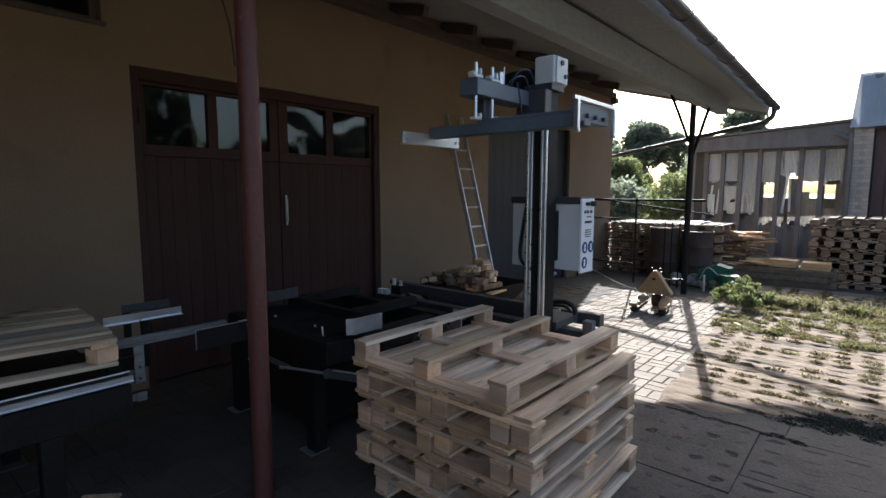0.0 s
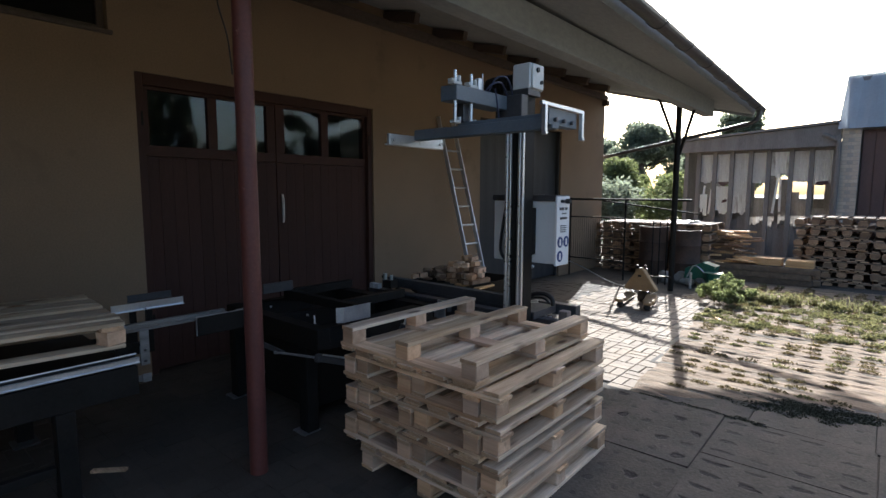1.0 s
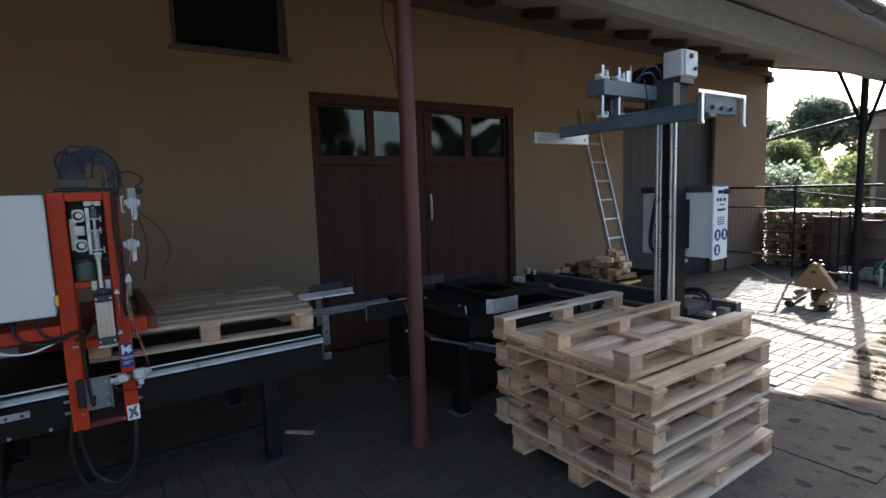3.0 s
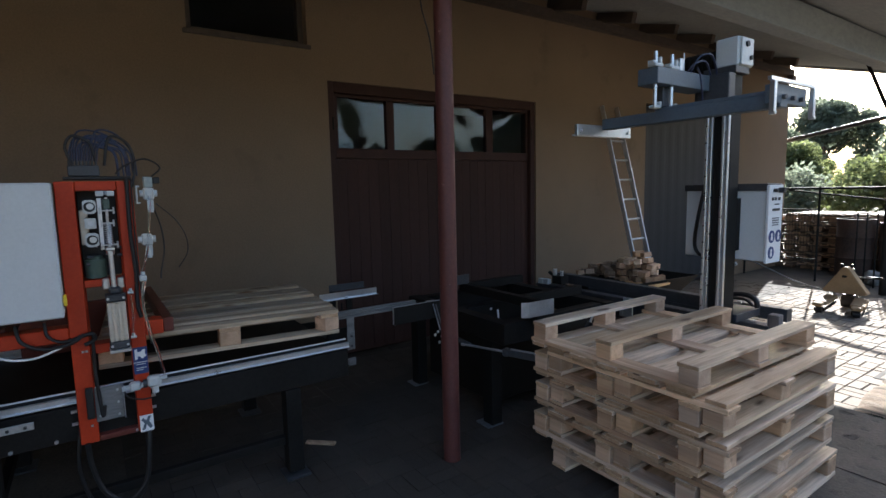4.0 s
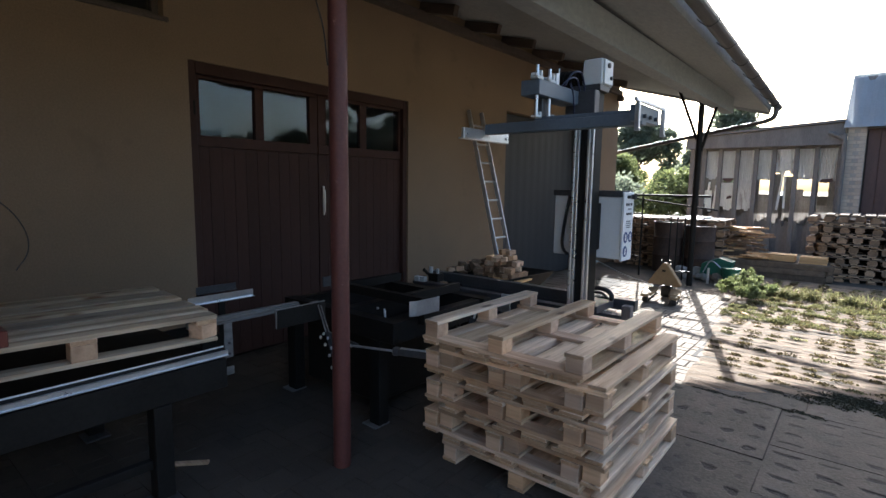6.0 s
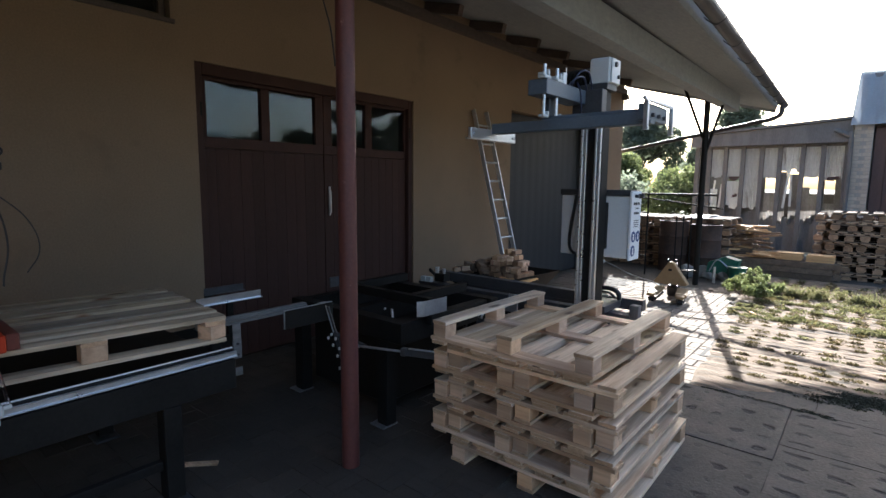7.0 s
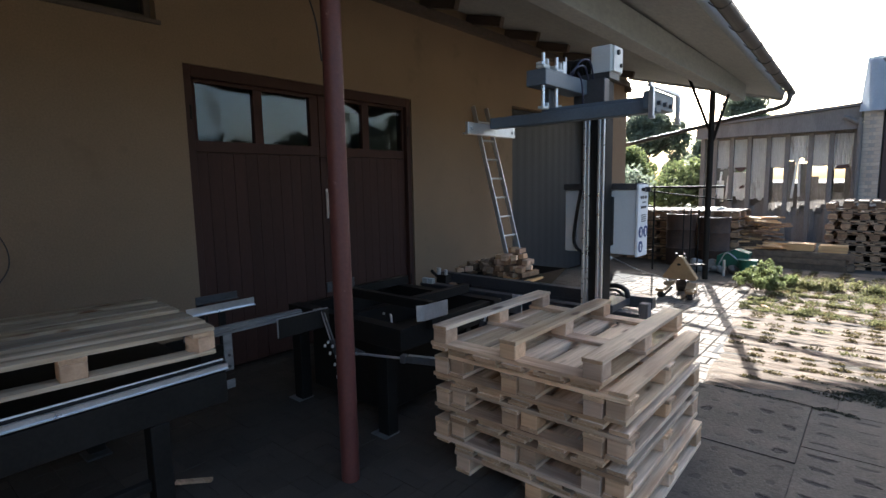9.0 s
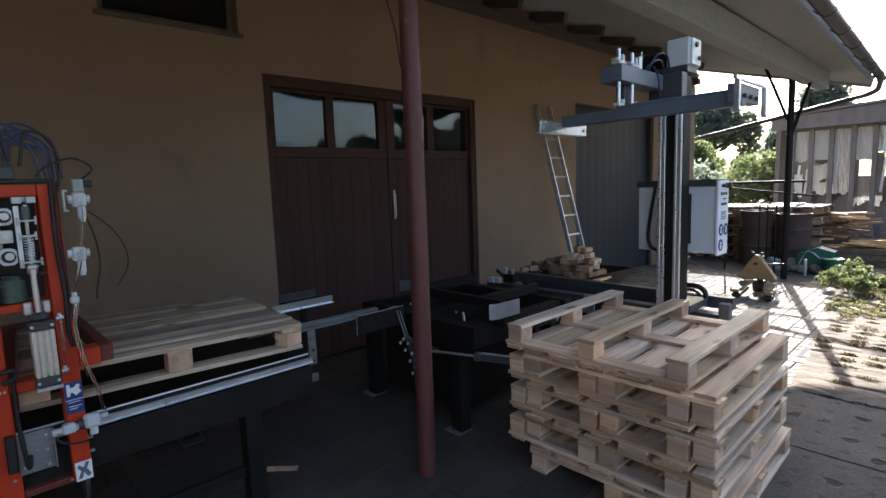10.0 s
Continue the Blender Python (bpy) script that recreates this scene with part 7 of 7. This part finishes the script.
    for i in range(4):
        F.append((b[i], b[i + 4], b[(i + 1) % 4 + 4], b[(i + 1) % 4]))
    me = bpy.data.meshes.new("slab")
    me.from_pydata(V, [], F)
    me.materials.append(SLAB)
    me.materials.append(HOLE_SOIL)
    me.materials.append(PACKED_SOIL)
    for k, slot in caps.items():
        me.polygons[k].material_index = slot
    return me


pave = new("pavement")
tagged(pave, "yard of perforated concrete slabs with soil and weeds in the holes", "pavement", kind="structure")
ROUND, SLOT, SQUARE = (1.0, 0.98, 6, 5), (SLAB_W, 0.7, 4, 4), (0.72, 0.9, 4, 4)
FAINT, WORN = (0.02, 0.05, 0.1, 0.15, 0.25), (0.08, 0.15, 0.3, 0.45, 0.7, 0.9)
kinds = {
    ROUND: [slab_mesh(s, *ROUND, 0.043, 0.04, 0.85, FAINT + (0.3, 0.75, 1.0)) for s in range(4)],
    SLOT: [slab_mesh(10 + s, *SLOT, 0.066, 0.024, 0.7, WORN + (0.6, 1.0)) for s in range(4)],
    SQUARE: [slab_mesh(20 + s, *SQUARE, 0.036, 0.034, 0.5, FAINT + (0.5,)) for s in range(3)],
}
rs = random.Random(17)
MOSS_X, MOSS_Y = -0.2, 4.62
green, dry, low = [], [], []
spots = []
for k in range(7):
    spots.append((LEFT_X, 4.12 - 0.98 * (k + 1), ROUND))
for i in range(6):
    x0 = JOINT_X + SLAB_W * (i - 1)
    for k in range(10):
        if i:
            spots.append((x0, 4.1 - 0.7 * (k + 1), SLOT))
    spots.append((-1.14 + 0.72 * i, 4.102 if i else 4.122, SQUARE))
    for k in range(8):
        spots.append((x0, 5.005 + 0.7 * k, SLOT))
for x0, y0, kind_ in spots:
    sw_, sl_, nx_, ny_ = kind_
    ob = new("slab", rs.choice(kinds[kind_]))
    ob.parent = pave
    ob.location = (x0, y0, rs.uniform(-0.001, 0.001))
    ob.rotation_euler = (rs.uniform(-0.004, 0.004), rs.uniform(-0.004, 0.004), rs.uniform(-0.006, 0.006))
    for a in range(nx_):
        for b in range(ny_):
            hx, hy = x0 + (a + 0.5) * sw_ / nx_, y0 + (b + 0.5) * sl_ / ny_
            lit = hy > 4.4 + 0.35 * (hx + 1.2)
            far = max(0, min(1, (hy - 5.2) / 3.5))
            patch = noise.noise(Vector((hx * 0.9, hy * 0.9, 0)))
            pg = 0.05 + 0.42 * far * (0.6 + 0.9 * patch) if lit else 0.0
            q = rs.random()
            grow = rs.uniform(0.6, 1.15)
            mound = (hx + rs.uniform(-0.04, 0.04), hy + rs.uniform(-0.02, 0.02), 0.085 * grow, 0.03 * grow, 0.026 * grow * (1 + 0.6 * far), 70)
            if q < pg:
                green.append(mound)
            elif q < pg + (0.5 if lit else 0.0):
                dry.append(mound)
# flat mossy patches where the shade ends
moss = []
for k in range(90):
    moss.append((MOSS_X + rs.gauss(0, 0.2), MOSS_Y + rs.gauss(0, 0.085), 0.07, 0.035, 0.008, 90))
for k in range(28):
    moss.append((MOSS_X + 0.48 + rs.gauss(0, 0.12), MOSS_Y + 0.1 + rs.gauss(0, 0.04), 0.07, 0.035, 0.008, 90))
for k in range(26):
    moss.append((-1.2 + 0.034 * k + rs.gauss(0, 0.02), 4.12 - 0.0008 * k + rs.gauss(0, 0.012), 0.05, 0.018, 0.007, 60))
for k in range(120):
    x, y = -1.55 + rs.random() * 2.4, 7.0 + rs.random() * 1.7
    if noise.noise(Vector((x * 1.3, y * 2.2, 5))) > -0.08 - 0.25 * (x < -0.6):
        low.append((x, y, rs.uniform(0.06, 0.2), rs.uniform(0.04, 0.11), rs.uniform(0.02, 0.05), 130))
row = []
for k in range(36):
    x = -1.35 + 3.3 * rs.random() ** 1.25
    row.append((x, 9.05 + 0.12 * (x + 1.3) * -0.25 + rs.uniform(-0.16, 0.16), rs.uniform(0.05, 0.13), rs.uniform(0.05, 0.1), rs.uniform(0.06, 0.17) * (1.0 if x < 0.6 else 0.6), 110))
# drifted sand lying unevenly over the far slabs
V, F = [], []
NXS, NYS = 150, 420
SLOTS = collections.defaultdict(list)
for x0, y0, kind_ in spots:
    if y0 > 4:
        for a in range(kind_[2]):
            for b in range(kind_[3]):
                c = (x0 + (a + 0.5) * kind_[0] / kind_[2] + rs.uniform(-0.015, 0.015), y0 + (b + 0.5) * kind_[1] / kind_[3], rs.uniform(0.3, 1.15))
                for q in (-1, 0, 1):
                    SLOTS[int(c[0] * 5) + q, int(c[1] * 5)].append(c)
                    SLOTS[int(c[0] * 5) + q, int(c[1] * 5) + 1].append(c)
                    SLOTS[int(c[0] * 5) + q, int(c[1] * 5) - 1].append(c)
for i in range(NXS + 1):
    for j in range(NYS + 1):
        x, y = -1.75 + 5.6 * i / NXS, 4.0 + 6.85 * j / NYS
        hgt = 0.008 * noise.noise(Vector((x * 2.3, y * 5.5, 1.0))) + 0.005 * noise.noise(Vector((x * 7, y * 14, 4.0))) + 0.004 * noise.noise(Vector((x * 25, y * 30, 9.0)))
        for cx, cy, dp_ in SLOTS[int(x * 5), int(y * 5)]:
            q = ((x - cx) / 0.09) ** 2 + ((y - cy) / 0.025) ** 2
            if q < 1:
                hgt -= 0.024 * dp_ * (1 - q * q)
        # near edge set on the shade line: pale sand also paints the sunlit ground
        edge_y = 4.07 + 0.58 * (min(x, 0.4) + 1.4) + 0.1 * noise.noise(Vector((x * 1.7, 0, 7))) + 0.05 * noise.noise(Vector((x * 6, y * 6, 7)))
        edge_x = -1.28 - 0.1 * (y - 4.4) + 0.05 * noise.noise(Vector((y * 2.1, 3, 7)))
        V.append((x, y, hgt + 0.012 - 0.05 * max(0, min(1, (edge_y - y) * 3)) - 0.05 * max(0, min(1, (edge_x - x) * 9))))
for i in range(NXS):
    for j in range(NYS):
        a = i * (NYS + 1) + j
        F.append((a, a + NYS + 1, a + NYS + 2, a + 1))
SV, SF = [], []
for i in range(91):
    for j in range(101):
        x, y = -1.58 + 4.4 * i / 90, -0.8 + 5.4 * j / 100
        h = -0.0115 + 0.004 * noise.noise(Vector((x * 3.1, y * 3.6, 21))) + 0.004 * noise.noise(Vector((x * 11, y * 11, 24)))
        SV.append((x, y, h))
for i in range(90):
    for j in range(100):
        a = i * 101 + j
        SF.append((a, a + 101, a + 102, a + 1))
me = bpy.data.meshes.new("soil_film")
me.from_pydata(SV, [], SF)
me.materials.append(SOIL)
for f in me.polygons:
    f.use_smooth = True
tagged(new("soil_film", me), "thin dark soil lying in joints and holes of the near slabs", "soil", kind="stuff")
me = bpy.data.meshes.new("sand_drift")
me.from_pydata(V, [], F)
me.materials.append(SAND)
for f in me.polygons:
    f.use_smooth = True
tagged(new("sand_drift", me), "dry sandy soil drifted over the far slabs up to the shade line", "sand", kind="stuff")
mounds("weed_tufts", green, 1, 0.013, WEED, "low green weeds growing in the slab holes")
mounds("moss_patch", moss, 7, 0.008, MOSS, "dark flat moss on the slabs where the shade ends", 0.0)
mounds("dry_weeds", dry, 2, 0.012, DRY_WEED, "dry brown weeds growing in the slab holes")
mounds("weed_carpet", low, 3, 0.016, WEED, "green weed carpet at the far side of the slabs")
mounds("weed_row", row, 5, 0.024, WEED, "row of knee-low weeds before the timber base")
tall = [(-1.4 + rs.random() * 3.2, 9.0 + rs.random() * 0.3, 0.07, 7) for k in range(90)]
scatter("tall_weeds", tall, 4, 0.08, 0.22, 0.0045, WEED, "tall dry weeds before the timber")
sb = thing("shrub", (-1.6, 8.7, 0), "bright green leafy shrub growing beside the bucket", "shrub")
bm = B()
cs = []
for k in range(46):
    a, rr = rs.uniform(0, 6.28), 0.42 * math.sqrt(rs.random())
    tall_ = 0.46 if rr < 0.2 and k % 2 else 0.26 * (1.15 - rr)
    c = (-1.6 + rr * math.cos(a), 8.7 + rr * 1.5 * math.sin(a), 0.04 + rs.uniform(0.25, 1.0) * tall_)
    cs.append((*c, rs.uniform(0.04, 0.085)))
    tube(bm, [(-1.6 + rr * 0.4 * math.cos(a), 8.7 + rr * 0.6 * math.sin(a), 0.0), c], 0.004, 5, 3)
part("stem", bm, BARK, sb)
V, F = leaf_cloud(cs, 4200, 0.021, 12)
mesh_part("foliage", V, F, LEAF_LIGHT, sb)

# ---- paving: small rectangular pavers ----
PVX, PVY = 0.2, 0.1


def paver_mesh(lx, ly, material):
    b = 0.003 if material else 0.0015
    V = [(0, 0, -0.03), (lx, 0, -0.03), (lx, ly, -0.03), (0, ly, -0.03), (b, b, 0), (lx - b, b, 0), (lx - b, ly - b, 0), (b, ly - b, 0)]
    F = [(4, 5, 6, 7), (0, 1, 5, 4), (1, 2, 6, 5), (2, 3, 7, 6), (3, 0, 4, 7)]
    return V, F


def paver_layout():
    """Pairs of pavers laid by turns along and across, a basket weave."""
    for i in range(-1, 17):
        for j in range(-16, 32):
            x0, y0 = -4.765 + i * 0.204, 3.0 + j * 0.204
            for k in range(2):
                if (i + j) % 2:
                    yield x0, y0 + k * 0.102, 0.197, 0.095
                else:
                    yield x0 + k * 0.102, y0, 0.095, 0.197


walkway = new("paver_walk")
tagged(walkway, "walk of pale rectangular concrete pavers in basket weave", "pavement", kind="structure")
meshes = {}
V_all, F_all, V_dk, F_dk = [], [], [], []
count = 0
for x0, y0, lx, ly in paver_layout():
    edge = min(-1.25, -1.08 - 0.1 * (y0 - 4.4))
    # far pavers left out: the dark bed stands in for shade there
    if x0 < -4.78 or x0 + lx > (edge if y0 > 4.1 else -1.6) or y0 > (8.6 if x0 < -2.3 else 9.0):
        continue
    dz = rs.uniform(-0.004, 0.002)
    # pale tone where the sun reaches, shade-coloured copy everywhere else
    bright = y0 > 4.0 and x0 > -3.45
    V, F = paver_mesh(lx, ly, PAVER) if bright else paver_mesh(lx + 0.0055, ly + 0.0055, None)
    if -2.9 < x0 and 4.1 < y0 < 6.6 and count < 300:
        key = lx > ly
        if key not in meshes:
            me = bpy.data.meshes.new("paver")
            me.from_pydata(V, [], F)
            me.materials.append(PAVER)
            meshes[key] = me
        ob = new("paver", meshes[key])
        ob.parent = walkway
        ob.location = (x0, y0, dz)
        ob.rotation_euler = (rs.uniform(-0.01, 0.01), rs.uniform(-0.01, 0.01), rs.uniform(-0.012, 0.012))
        count += 1
    else:
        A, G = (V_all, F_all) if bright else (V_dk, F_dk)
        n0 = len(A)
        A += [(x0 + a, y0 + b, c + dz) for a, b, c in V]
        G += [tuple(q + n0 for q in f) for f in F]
for nm, A, G, m, lb in (("pavers_pale", V_all, F_all, PAVER, "pale concrete pavers by the wall"), ("pavers_soiled", V_dk, F_dk, PAVER_SHADE, "dark pavers under the canopy, shade put into their colour")):
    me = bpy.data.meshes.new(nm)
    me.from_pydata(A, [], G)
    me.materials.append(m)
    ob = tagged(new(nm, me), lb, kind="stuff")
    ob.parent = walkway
